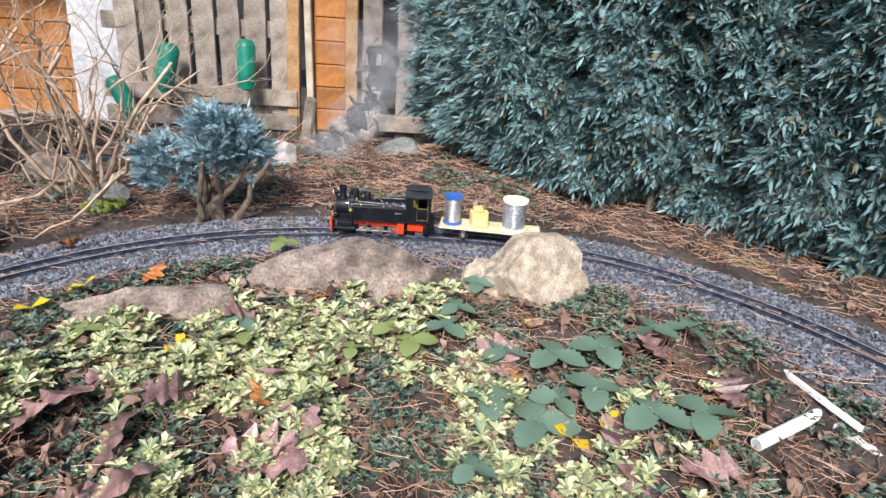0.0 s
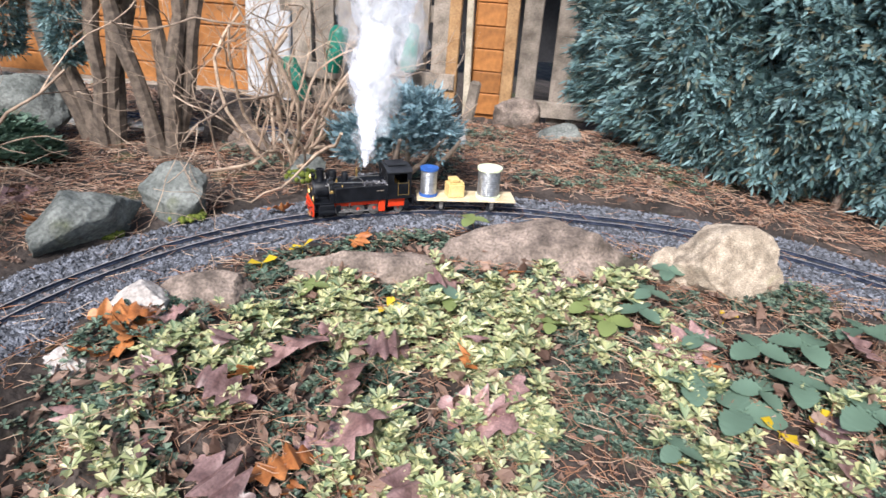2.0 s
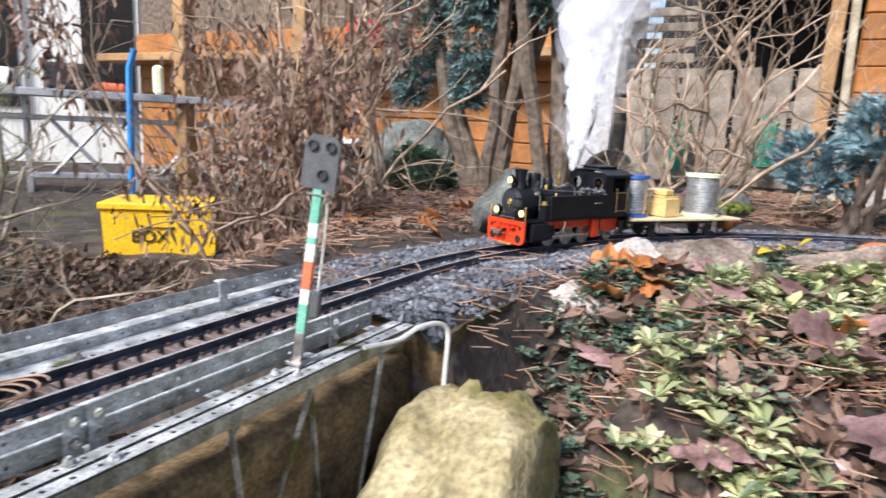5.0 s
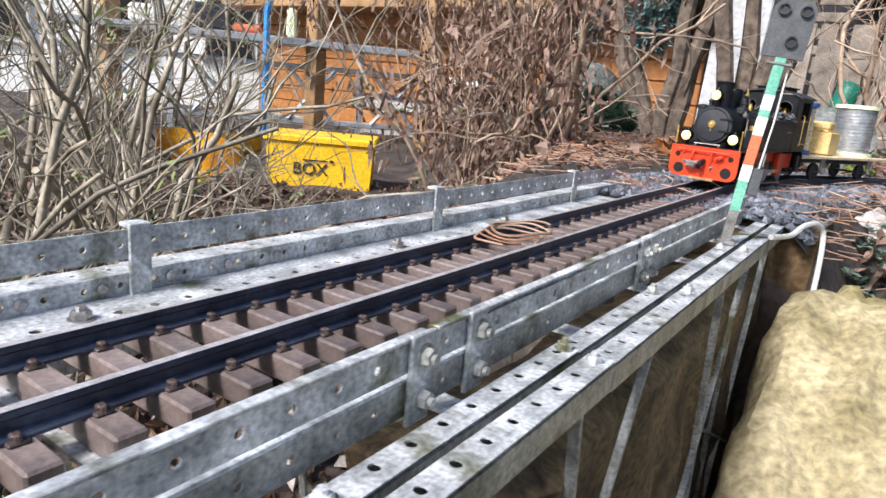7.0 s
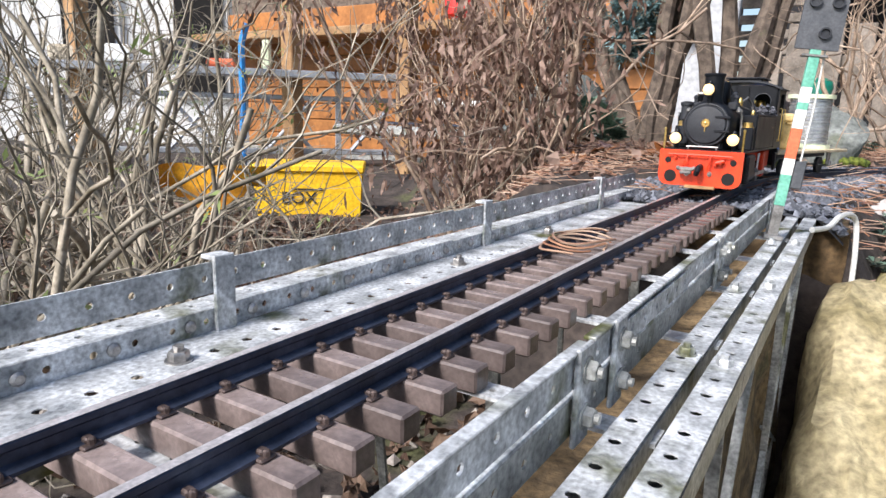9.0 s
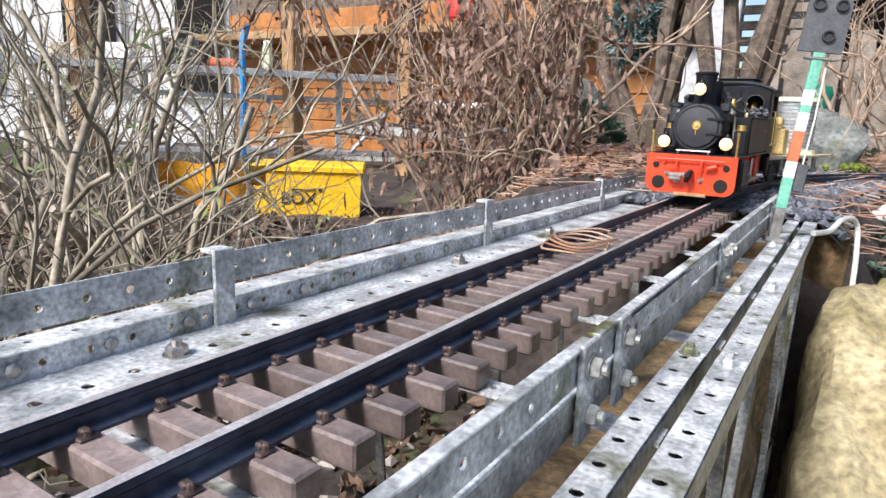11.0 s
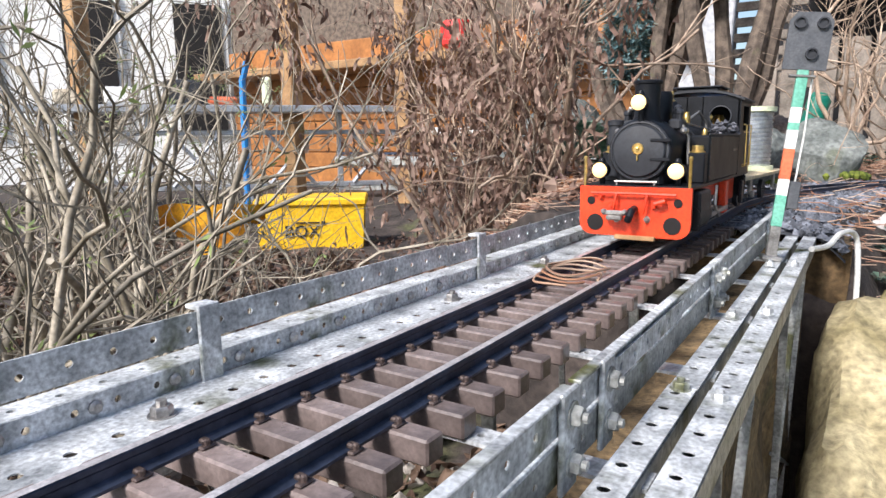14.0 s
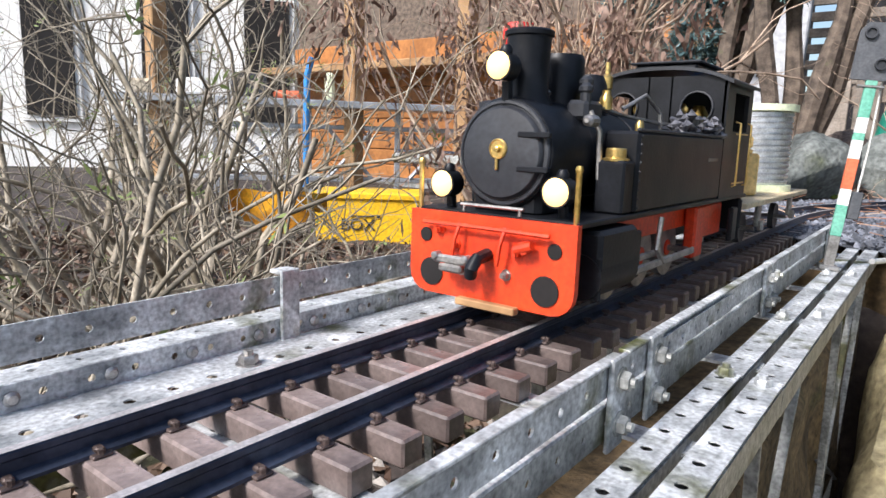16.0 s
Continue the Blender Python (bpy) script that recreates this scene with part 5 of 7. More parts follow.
# ---------------------------------------------------------------- loose things in the garden
def build_small():
    pipe = thing("plastic_pipe", "short white plastic pipe lying on the bed", "pipe", look((2.098, 1.138, -0.072), (2.213, 1.198, -0.064)))
    sh = Shape()
    R, r0, L = 0.0135, 0.0108, 0.26
    sh.lathe([(r0, -L / 2), (R, -L / 2), (R, L / 2), (r0, L / 2)], 16)
    sh.lathe([(r0, -L / 2), (r0, L / 2)], 16)
    sh.ob("tube", SIGWHITE, pipe)
    board = Shape()
    board.box((0, 0, 0), (0.22, 0.01, 0.014), 0.002)
    o = board.ob("white_edging_board", SIGWHITE)
    o.matrix_world = Matrix.Translation((2.155, 1.185, -0.034)) @ Matrix.Rotation(radians(-74), 4, "Z")
    tagged(o, "narrow white painted board edging the bed", "board")
    slat = Shape()
    slat.box((0, 0, 0), (0.2, 0.018, 0.018), 0.003)
    o = slat.ob("white_board", SIGWHITE)
    o.matrix_world = Matrix.Translation((2.215, 1.04, -0.07)) @ Matrix.Rotation(radians(-62), 4, "Z") @ Matrix.Rotation(radians(3), 4, "Y")
    tagged(o, "white painted board lying beside the white pipe", "board")
    # cable at the bridge's end
    cab = Shape()
    pts = [(0.128, 0.50, -0.012), (0.14, 0.545, -0.014), (0.148, 0.575, -0.006), (0.158, 0.60, -0.006), (0.164, 0.612, -0.018), (0.167, 0.605, -0.05), (0.168, 0.60, -0.085), (0.17, 0.595, -0.12)]
    out = []
    P = [Vector(p) for p in pts]
    for k in range(len(P) - 1):
        a, b, c, d = P[max(k - 1, 0)], P[k], P[k + 1], P[min(k + 2, len(P) - 1)]
        for u in np.linspace(0, 1, 6)[:-1]:
            out.append(0.5 * ((2 * b) + (c - a) * u + (2 * a - 5 * b + 4 * c - d) * u * u + (3 * b - a - 3 * c + d) * u ** 3))
    cab.tube(out, 0.0028, 8)
    tagged(cab.ob("cable", CABLE), "white cable looping down from the bridge's end", "cable")
    # wire coil lying between the rails
    ring = Shape()
    for k in range(4):
        c = Vector((0.0, 0.212 + 0.007 * k, 0.001 + 0.0012 * k))
        ring.tube([c + Vector((0.021 * math.cos(a), 0.030 * math.sin(a), 0.001 * math.sin(3 * a + k))) for a in np.linspace(0.4 * k, 0.4 * k + 5.2, 22)], 0.0009, 5)
    tagged(ring.ob("dead_grass", NEEDLE), "curl of orange brown dead grass lying on the rails", "grass")
    # yellow crate
    c = Vector((-1.775, 1.80, -0.366))
    m = Matrix.Translation(c) @ Matrix.Rotation(radians(38), 4, "Z")
    box = thing("storage_box", "yellow plastic storage box with a lid and black lettering", "box", m)
    sh = Shape()
    w, d, h = 0.43, 0.28, 0.21
    top, bot = [(-w / 2, -d / 2), (w / 2, -d / 2), (w / 2, d / 2), (-w / 2, d / 2)], 0.96
    sh.add([(x * bot, y * bot, 0) for x, y in top] + [(x, y, h) for x, y in top], [(3, 2, 1, 0), (0, 1, 5, 4), (1, 2, 6, 5), (2, 3, 7, 6), (3, 0, 4, 7), (4, 5, 6, 7)])
    sh.ob("body", YELLOW, box)
    Shape().box((0, 0, h + 0.008), (w + 0.02, d + 0.02, 0.03), 0.006).ob("lid", YELLOW, box)
    cu = bpy.data.curves.new("lettering", "FONT")
    cu.body, cu.size, cu.align_x, cu.extrude, cu.offset = "BOX", 0.068, "CENTER", 0.0008, 0.0005
    tx = new("lettering", cu)
    bpy.context.view_layer.update()
    me = bpy.data.meshes.new_from_object(tx.evaluated_get(bpy.context.evaluated_depsgraph_get()))
    bpy.data.objects.remove(tx)
    me.materials.append(INK)
    face = Matrix.Translation((-0.035, -d / 2 * 0.98 - 0.0035, 0.078)) @ Matrix.Rotation(radians(90 + 1.5), 4, "X")
    o = new("lettering", me)
    o.parent, o.matrix_local = box, face
    bar = Shape()
    bar.box((0.02, 0.058, 0.001), (0.10, 0.006, 0.0012))
    bar.box((0.085, 0.058, 0.001), (0.016, 0.012, 0.0012))
    o = bar.ob("small_print", INK, box)
    o.matrix_local = face
    # amber plate hanging in the shrub
    r = rng(9)
    sh = Shape()
    nx, nz = 14, 8
    vs = []
    for j in range(nz):
        for i in range(nx):
            low = -0.034 - 0.05 * math.sin(math.pi * min(1, i / (nx - 1) * 1.15)) ** 2 + r.normal(0, 0.006)
            vs.append((i / (nx - 1) * 0.17 - 0.085, 0.02 * math.sin(i * 0.5), low * (1 - j / (nz - 1)) + 0.003 * math.sin(i * 0.9)))
    fs = [(j * nx + i, j * nx + i + 1, (j + 1) * nx + i + 1, (j + 1) * nx + i) for j in range(nz - 1) for i in range(nx - 1)]
    n = len(vs)
    vs2 = [(x, y + 0.006, z) for x, y, z in vs]
    sh.add(vs + vs2, fs + [tuple(n + q for q in reversed(f)) for f in fs])
    o = sh.ob("broken_tray", AMBER)
    o.matrix_world = Matrix.Translation((-0.752, 0.508, -0.01)) @ Matrix.Rotation(radians(52), 4, "Z")
    tagged(o, "broken amber yellow plastic tray stuck in the shrub", "tray")


# ---------------------------------------------------------------- fences, sheds, background
FY = 3.08
FROM = Vector((0.9, 0.05, 0.62))


def build_fence():
    shed = thing("garden_shed", "garden shed of orange stained horizontal boards", "shed", Matrix.Translation((-1.6, FY, 0)))
    body = Shape()
    body.box((-0.35, 0.9, 0.55), (3.1, 1.7, 1.6))
    body.ob("inner_wall", BARK, shed)
    k, z = 0, -0.02
    bd = Shape()
    bd.box((0, 0, 0), (3.12, 0.022, 0.098), 0.006)
    bm = bd.mesh("board", ORANGEWOOD)
    while z < 0.62:
        o = new("board", bm)
        o.parent, o.location = shed, (-0.35, 0.045 + 0.004 * (k % 2), z + 0.05)
        z += 0.1015
        k += 1
    Shape().box((-0.35, 0.0, -0.06), (3.2, 0.12, 0.09), 0.004).ob("plinth", ZINC_DARK, shed, "grey blue plinth")
    Shape().box((-0.35, -0.08, 0.70), (3.3, 0.30, 0.05), 0.006).ob("ledge", WARMWOOD, shed, "projecting wooden ledge")
    Shape().box((-0.35, 0.03, 0.80), (3.12, 0.03, 0.16), 0.006).ob("upper_board", ORANGEWOOD, shed)
    wp = Shape().box((0, 0, 0), (0.215, 0.05, 1.4), 0.006).ob("shed_door", WHITEWALL)
    wp.location = (-0.235, FY - 0.06, 0.68)
    wp.rotation_euler = (0, radians(2), 0)
    tagged(wp, "dirty white painted narrow door beside the shed", "door")
    fen = thing("picket_fence", "weathered grey wooden pallet fence with gaps", "fence", Matrix.Translation((0, FY, 0)))
    r = rng(31)
    x = -0.14
    while x < 0.62:
        w = 0.092
        o = Shape().box((0, 0, 0), (w, 0.018, 0.58), 0.003).ob("slat", GREYWOOD, fen)
        o.location = (x + w / 2, 0.0, 0.305 + r.uniform(-0.008, 0.004))
        o.rotation_euler = (0, r.normal(0, 0.012), 0)
        x += 0.112
    for z in (0.43, 0.14, 0.03):
        Shape().box((0.22, 0.03 if z > 0.3 else -0.025, z), (0.86, 0.03, 0.072), 0.003).ob("rail", GREYWOOD, fen)
    for x, w, h, mt, y in ((0.64, 0.055, 1.5, WARMWOOD, 0), (0.70, 0.03, 1.5, PALEWOOD, -0.03), (0.80, 0.14, 1.5, ORANGEWOOD, 0.02), (0.895, 0.055, 1.55, WARMWOOD, -0.03), (0.985, 0.085, 1.5, GREYWOOD, 0), (1.14, 0.09, 1.5, GREYWOOD, 0.01), (1.27, 0.10, 1.5, GREYWOOD, 0.0)):
        o = Shape().box((0, 0, 0), (w, 0.05, h), 0.004).ob("post", mt, fen)
        o.location = (x, y, h / 2 - 0.03)
        o.rotation_euler = (0, radians(r.normal(0.5, 1.0)), 0)
    for k in range(14):
        o = Shape().box((0, 0, 0), (0.135, 0.02, 0.098), 0.005).ob("panel_board", ORANGEWOOD, fen)
        o.location = (0.80, -0.012, 0.05 + 0.1 * k)
    Shape().box((1.15, -0.03, 0.055), (0.55, 0.035, 0.075), 0.004).ob("lower_rail", GREYWOOD, fen)
    st = Shape()
    st.box((0, 0, 0), (0.05, 0.045, 0.20), 0.01)
    o = st.ob("stake", GREYWOOD)
    o.matrix_world = Matrix.Translation((0.77, FY - 0.14, 0.09)) @ Matrix.Rotation(radians(8), 4, "Y")
    tagged(o, "short split wooden stake leaning before the fence", "stake")
    for x, z, a, s in ((0.09, 0.25, 14, 0.9), (0.44, 0.285, 2, 0.85), (-0.11, 0.10, -25, 0.8)):
        sh = Shape()
        sh.lathe([(0.020 * s, -0.11), (0.045 * s, -0.10), (0.05 * s, 0.08), (0.035 * s, 0.105), (0.01, 0.11)], 14)
        o = sh.ob("green_canister", GREENPL, sharp=50)
        o.matrix_world = Matrix.Translation((x, FY - 0.055, z)) @ Matrix.Rotation(radians(a), 4, "Y")
        tagged(o, "green plastic sleeve hanging on the fence slats", "canister", "green sleeves")
    # lean-to roof behind the fence
    bpy.context.view_layer.update()
    ro = thing("lean_to", "dark open lean-to with slatted side behind the fence", "shed", Matrix.Translation((0.5, 4.3, 0)))
    Shape().box((-0.1, 0.6, 0.75), (1.5, 0.08, 1.5)).ob("back_wall", DARKROOF, ro)
    Shape().box((-0.1, 0.2, 1.22), (1.7, 1.4, 0.05), 0.005, Matrix.Rotation(radians(14), 4, "Y")).ob("roof", DARKROOF, ro)
    for k in range(7):
        o = Shape().box((0, 0, 0), (0.5, 0.02, 0.05), 0.004).ob("slat", GREYWOOD, ro)
        o.location = (-0.75, -0.3, 0.5 + 0.085 * k)
    Shape().box((-0.9, -0.3, 0.6), (0.06, 0.06, 1.3), 0.004).ob("post", GREYWOOD, ro)
    Shape().box((0.9, -0.3, 0.6), (0.06, 0.06, 1.3), 0.004).ob("post", GREYWOOD, ro)

    bpy.context.view_layer.update()
    far = {"picket_fence": 1.22, "stake": 1.05, "green_canister": 1.19, "lean_to": 1.25, "garden_shed": 1.44, "shed_door": 1.44}
    for o in [q for q in bpy.data.objects if not q.parent]:
        k = far.get(o.name.split(".")[0])
        if k:
            o.matrix_world = Matrix.Translation(FROM) @ Matrix.Scale(k, 4) @ Matrix.Translation(-FROM) @ o.matrix_world


def build_terrace():
    te = thing("terrace_frame", "grey metal terrace frame with crossed braces and a work top", "frame", Matrix.Translation((-3.6, 2.9, -0.34)) @ Matrix.Rotation(radians(48), 4, "Z"))
    for z, w in ((0.66, 0.05), (0.50, 0.035), (0.12, 0.04)):
        Shape().box((0, 0, z), (2.6, 0.05 if z < 0.6 else 0.3, w), 0.006).ob("beam", GALV, te)
    for x in (-1.2, -0.55, 0.1, 0.75, 1.2):
        Shape().box((x, 0, 0.33), (0.04, 0.04, 0.7), 0.004).ob("upright", GALV, te)
    for x in (-0.9, -0.25, 0.4, 1.0):
        for s in (-1, 1):
            sh = Shape()
            sh.tube([(x - 0.16 * s, -0.02, 0.13), (x + 0.16 * s, -0.02, 0.49)], 0.016, 6)
            sh.ob("brace", GALV, te)
    items = [(-0.7, SIGWHITE, (0.2, 0.12, 0.12)), (-0.3, BLACK_MATT, (0.26, 0.15, 0.17)), (-0.05, SIGRED, (0.2, 0.1, 0.06)), (0.25, PALEGREEN, (0.07, 0.07, 0.2)), (0.4, SIGRED, (0.06, 0.06, 0.17)), (-1.0, PALEWOOD, (0.2, 0.15, 0.1))]
    base = te.matrix_world
    for x, mt, s in items:
        sh = Shape()
        sh.box((0, 0, s[2] / 2), s, 0.02)
        o = sh.ob("container", mt)
        o.matrix_world = base @ Matrix.Translation((x, 0, 0.687))
        tagged(o, "small container standing on the terrace work top", "container", "containers on the work top")
    p = Shape()
    p.tube([(0, 0, -0.34), (0.01, 0, 0.1), (0.02, 0, 0.5), (0.05, 0.02, 0.62)], 0.022, 8)
    o = p.ob("blue_pole", BLUEPAINT)
    o.location = (-3.38, 2.81, 0)
    tagged(o, "bright blue pole standing by the terrace", "pole")
    # porch posts and house
    ho = thing("house", "white rendered house wall with dark window openings behind the terrace", "house", Matrix.Translation((-5.6, 5.2, -0.34)) @ Matrix.Rotation(radians(48), 4, "Z"))
    Shape().box((-1.5, 0.2, 1.6), (9.0, 0.3, 3.2)).ob("wall", SIGWHITE, ho)
    for x in (-4.4, -3.1, -1.9, -0.8, 0.5, 1.7):
        Shape().box((x, 0.03, 1.25), (0.62, 0.06, 1.5), 0.01).ob("window_frame", SIGWHITE, ho)
        # pane coloured near black for the unlit room behind it
        Shape().box((x, -0.006, 1.25), (0.5, 0.03, 1.36)).ob("window_pane", OPENING_SHADE, ho)
    for x, y in ((-2.55, 3.55), (-4.2, 2.2), (-3.3, 3.2)):
        o = Shape().box((0, 0, 0.9), (0.11, 0.11, 2.5), 0.008).ob("porch_post", WARMWOOD)
        o.location = (x, y, -0.34)
        tagged(o, "square wooden porch post", "post", "porch posts")
    sh = Shape()
    sh.lathe([(0.10, 0), (0.13, 0.02), (0.14, 0.16), (0.12, 0.2)], 18)
    o = sh.ob("red_bucket", REDPL)
    o.location = (-2.6, 4.33, 0.81)
    tagged(o, "red plastic bucket standing on the shed ledge", "bucket")


# ---------------------------------------------------------------- far siding
def build_siding():
    bed = Shape().box((0, 0, 0), (2.3, 0.16, 0.05), 0.012).ob("siding_bed", ZINC_DARK)
    bed.location = (-1.0, 2.42, -0.01)
    tagged(bed, "low grey ledge carrying a far siding", "ledge", kind="structure")
    sd = thing("siding_track", "dark model railway siding beside the shed", "railway track", Matrix.Translation((-1.0, 2.42, 0.03)))
    for y in (-0.0225, 0.0225):
        Shape().box((0, y, 0), (2.3, 0.0035, 0.009), 0.0006).ob("rail", RAIL, sd)
    sl = Shape().box((0, 0, -0.006), (0.012, 0.088, 0.008), 0.001).mesh("sleeper", SLEEPER)
    for k in range(60):
        o = new("sleeper", sl)
        o.parent, o.location = sd, (-1.13 + 0.038 * k, 0, 0)
    wg = thing("parked_wagon", "black parked model wagon with a white load under dead leaves", "wagon", Matrix.Translation((-1.42, 2.42, 0.034)))
    Shape().box((0, 0, 0.05), (0.34, 0.09, 0.055), 0.006).ob("body", BLACK, wg)
    Shape().box((0, 0, 0.020), (0.30, 0.05, 0.014), 0.002).ob("underframe", BLACK_MATT, wg)
    for x in (-0.11, 0.11):
        for y in (-0.0225, 0.0225):
            Shape().lathe([(0.014, -0.003), (0.0155, 0.003), (0.006, 0.004)], 16, Matrix.Translation((x, y, 0.0165)) @ Matrix.Rotation(radians(90), 4, "X")).ob("wheel", STEEL, wg)
    load = Shape()
    r = rng(19)
    for k in range(7):
        load.box((-0.14 + 0.046 * k, r.normal(0, 0.006), 0.094 + r.uniform(-0.008, 0.01)), (0.05, 0.075, 0.034), 0.012)
    load.ob("load", SIGWHITE, wg, "white packed load")


# ---------------------------------------------------------------- signal
def build_signal():
    base, top = Vector((0.100, 0.433, -0.014)), Vector((0.117, 0.449, 0.196))
    up = (top - base).normalized()
    # face turned towards the bridge's near end
    sg = thing("railway_signal", "small grey light signal on a green, white and red post", "signal", Matrix.Translation(base) @ Matrix(((1, 0, up.x, 0), (0, 1, up.y, 0), (-up.x, -up.y, up.z, 0), (0, 0, 0, 1))) @ Matrix.Rotation(radians(14), 4, "Z"))
    zs = [(0.0, 0.03, STEEL), (0.03, 0.057, SIGGREEN), (0.057, 0.071, SIGWHITE), (0.071, 0.097, SIGRED), (0.097, 0.113, SIGWHITE), (0.113, 0.119, SIGGREEN), (0.119, 0.132, SIGWHITE), (0.132, 0.166, SIGGREEN)]
    for a, b, mt in zs:
        Shape().box((0, 0, (a + b) / 2), (0.0085, 0.0055, b - a), 0.0004).ob("post_section", mt, sg)
    Shape().box((0, 0, 0.002), (0.016, 0.02, 0.004), 0.0008).ob("foot", STEEL, sg)
    out = [(-0.0165, 0.0), (0.0165, 0.0), (0.0165, 0.040), (0.0115, 0.047), (-0.0115, 0.047), (-0.0165, 0.040)]
    hd = Shape()
    hd.prism(out, 0.004, Matrix.Translation((0.0, 0.001, 0.163)) @ Matrix.Rotation(radians(90), 4, "X"))
    head = hd.ob("head", SIGGREY, sg)
    for x, z in ((-0.0085, 0.201), (0.0085, 0.201), (0.0035, 0.176)):
        sh = Shape()
        m = Matrix.Translation((x, -0.003, z)) @ Matrix.Rotation(radians(90), 4, "X")
        sh.lathe([(0.0048, 0), (0.0048, 0.003), (0.0036, 0.003), (0.0034, 0.001)], 14, m)
        sh.ob("lamp_hood", BLACK_MATT, head)
    Shape().box((0, 0.0, 0.158), (0.02, 0.008, 0.002), 0.0004).ob("bracket", STEEL, sg)
    Shape().box((0.0095, 0.003, 0.058), (0.009, 0.008, 0.024), 0.0008).ob("relay_box", SIGGREY, sg)
    Shape().tube([(0.008, 0.003, 0.166), (0.010, 0.004, 0.11), (0.0095, 0.004, 0.07)], 0.0009, 5).ob("lead", CABLE, sg)


# ---------------------------------------------------------------- train
def cyl_x(sh, x0, x1, r, y=0.0, z=0.0, n=24, prof=None):
    """A body turned about the train's length."""
    m = Matrix.Translation((x0, y, z)) @ Matrix.Rotation(radians(90), 4, "Y")
    L = x1 - x0
    sh.lathe(prof or [(r, 0), (r, L)], n, m)


def build_loco():
    """x forwards, the front beam at x = 0."""
    lo = thing("steam_locomotive", "black model tank locomotive with a red buffer beam and lit lamps", "locomotive")
    hw, zt, zb, c = 0.0475, 0.052, 0.0095, 0.011
    pts = [(-hw, zt), (hw, zt)]
    pts += [(hw - c + c * math.cos(a), zb + c - c * math.sin(a)) for a in np.linspace(0, math.pi / 2, 5)]
    pts += [(-hw + c - c * math.sin(a), zb + c - c * math.cos(a)) for a in np.linspace(0, math.pi / 2, 5)]
    rot = Matrix(((0, 0, 1, 0), (-1, 0, 0, 0), (0, 1, 0, 0), (0, 0, 0, 1)))
    beam = Shape().prism([(-a, b) for a, b in reversed(pts)], 0.004, Matrix.Translation((-0.004, 0, 0)) @ rot).ob("buffer_beam", RED, lo, "orange red buffer beam")
    # discs laid on the beam, near black for the shade inside its holes
    for y, z, r in ((0.033, 0.0205, 0.0072), (-0.033, 0.0205, 0.0072), (0.037, 0.0395, 0.0036), (-0.037, 0.0395, 0.0036)):
        sh = Shape()
        sh.lathe([(r, -0.001), (r, 0.0008), (r * 0.85, 0.0009)], 18, Matrix.Translation((0.0, y, z)) @ Matrix.Rotation(radians(90), 4, "Y"))
        sh.ob("hole", OPENING_SHADE, beam)
    for y, z in ((0.018, 0.036), (-0.018, 0.036), (0.012, 0.025), (-0.014, 0.024), (-0.028, 0.043)):
        sh = Shape()
        bolt(sh, Matrix.Translation((0.0, y, z)) @ Matrix.Rotation(radians(90), 4, "Y"), 0.0022, 0.003)
        sh.ob("bolt", RED if z > 0.03 else STEEL, beam)
    sh = Shape()
    sh.tube([(0.004, -0.036, 0.0465), (0.005, 0.0, 0.047), (0.004, 0.036, 0.0465)], 0.0012, 6)
    for y in (-0.013, 0.013):
        sh.tube([(0.004, y, 0.048), (0.007, y - 0.001, 0.040), (0.006, y - 0.003, 0.030)], 0.0011, 6)
    sh.ob("lever_bar", RED, beam, "red uncoupling lever")
    sh = Shape()
    sh.box((0.0055, -0.013, 0.0285), (0.011, 0.009, 0.006), 0.0015)
    sh.box((0.0110, -0.013, 0.0305), (0.0026, 0.021, 0.0042), 0.0010)
    sh.box((0.0112, -0.013, 0.0262), (0.0024, 0.014, 0.0040), 0.0012)
    for y in (-0.022, -0.004):
        sh.lathe([(0.0022, 0), (0.0022, 0.004), (0.0014, 0.005)], 10, Matrix.Translation((0.0085, y, 0.0315)) @ Matrix.Rotation(radians(90), 4, "Y"))
    sh.ob("coupler", STEEL, lo, "worn grey steel coupler")
    sh = Shape()
    sh.tube([(0.0, 0.001, 0.0335), (0.010, 0.0015, 0.0325), (0.0135, 0.001, 0.0285), (0.011, -0.001, 0.0245)], 0.0032, 10)
    sh.ob("brake_hose", BLACK, lo, "black brake hose")
    sh = Shape()
    sh.tube([(0.0, 0.023, 0.040), (0.006, 0.0235, 0.040)], 0.0030, 10)
    sh.tube([(0.005, 0.019, 0.0385), (0.005, 0.028, 0.0415)], 0.0022, 8)
    sh.ob("tap", RED, lo, "red painted tap")
    Shape().box((0.003, 0.003, 0.0090), (0.005, 0.034, 0.0036), 0.0005).ob("guard_strip", WARMWOOD, lo, "bare wooden strip under the beam")
    Shape().box((-0.153, 0, 0.0515), (0.300, 0.094, 0.003), 0.0006).ob("running_board", BLACK, lo)
    Shape().box((-0.155, 0, 0.034), (0.28, 0.022, 0.03), 0.001).ob("frame", BLACK_MATT, lo)
    for y in (-0.033, 0.033):
        Shape().box((-0.140, y * 0.93, 0.0415), (0.15, 0.0022, 0.016), 0.0005).ob("side_frame", RED, lo, "red side frame")
        Shape().box((-0.206, y * 1.12, 0.030), (0.020, 0.008, 0.036), 0.0015).ob("spring_housing", RED, lo, "red housing behind the driving wheels")
        Shape().box((-0.252, y * 1.05, 0.0345), (0.052, 0.0025, 0.024), 0.001).ob("rear_frame", RED, lo, "red rear frame")
    # smokebox, boiler
    sh = Shape()
    cyl_x(sh, -0.054, -0.013, 0.0272, 0, 0.082, 36, [(0.0272, 0), (0.0272, 0.040), (0.0262, 0.0415)])
    sh.ob("smokebox", BLACK, lo)
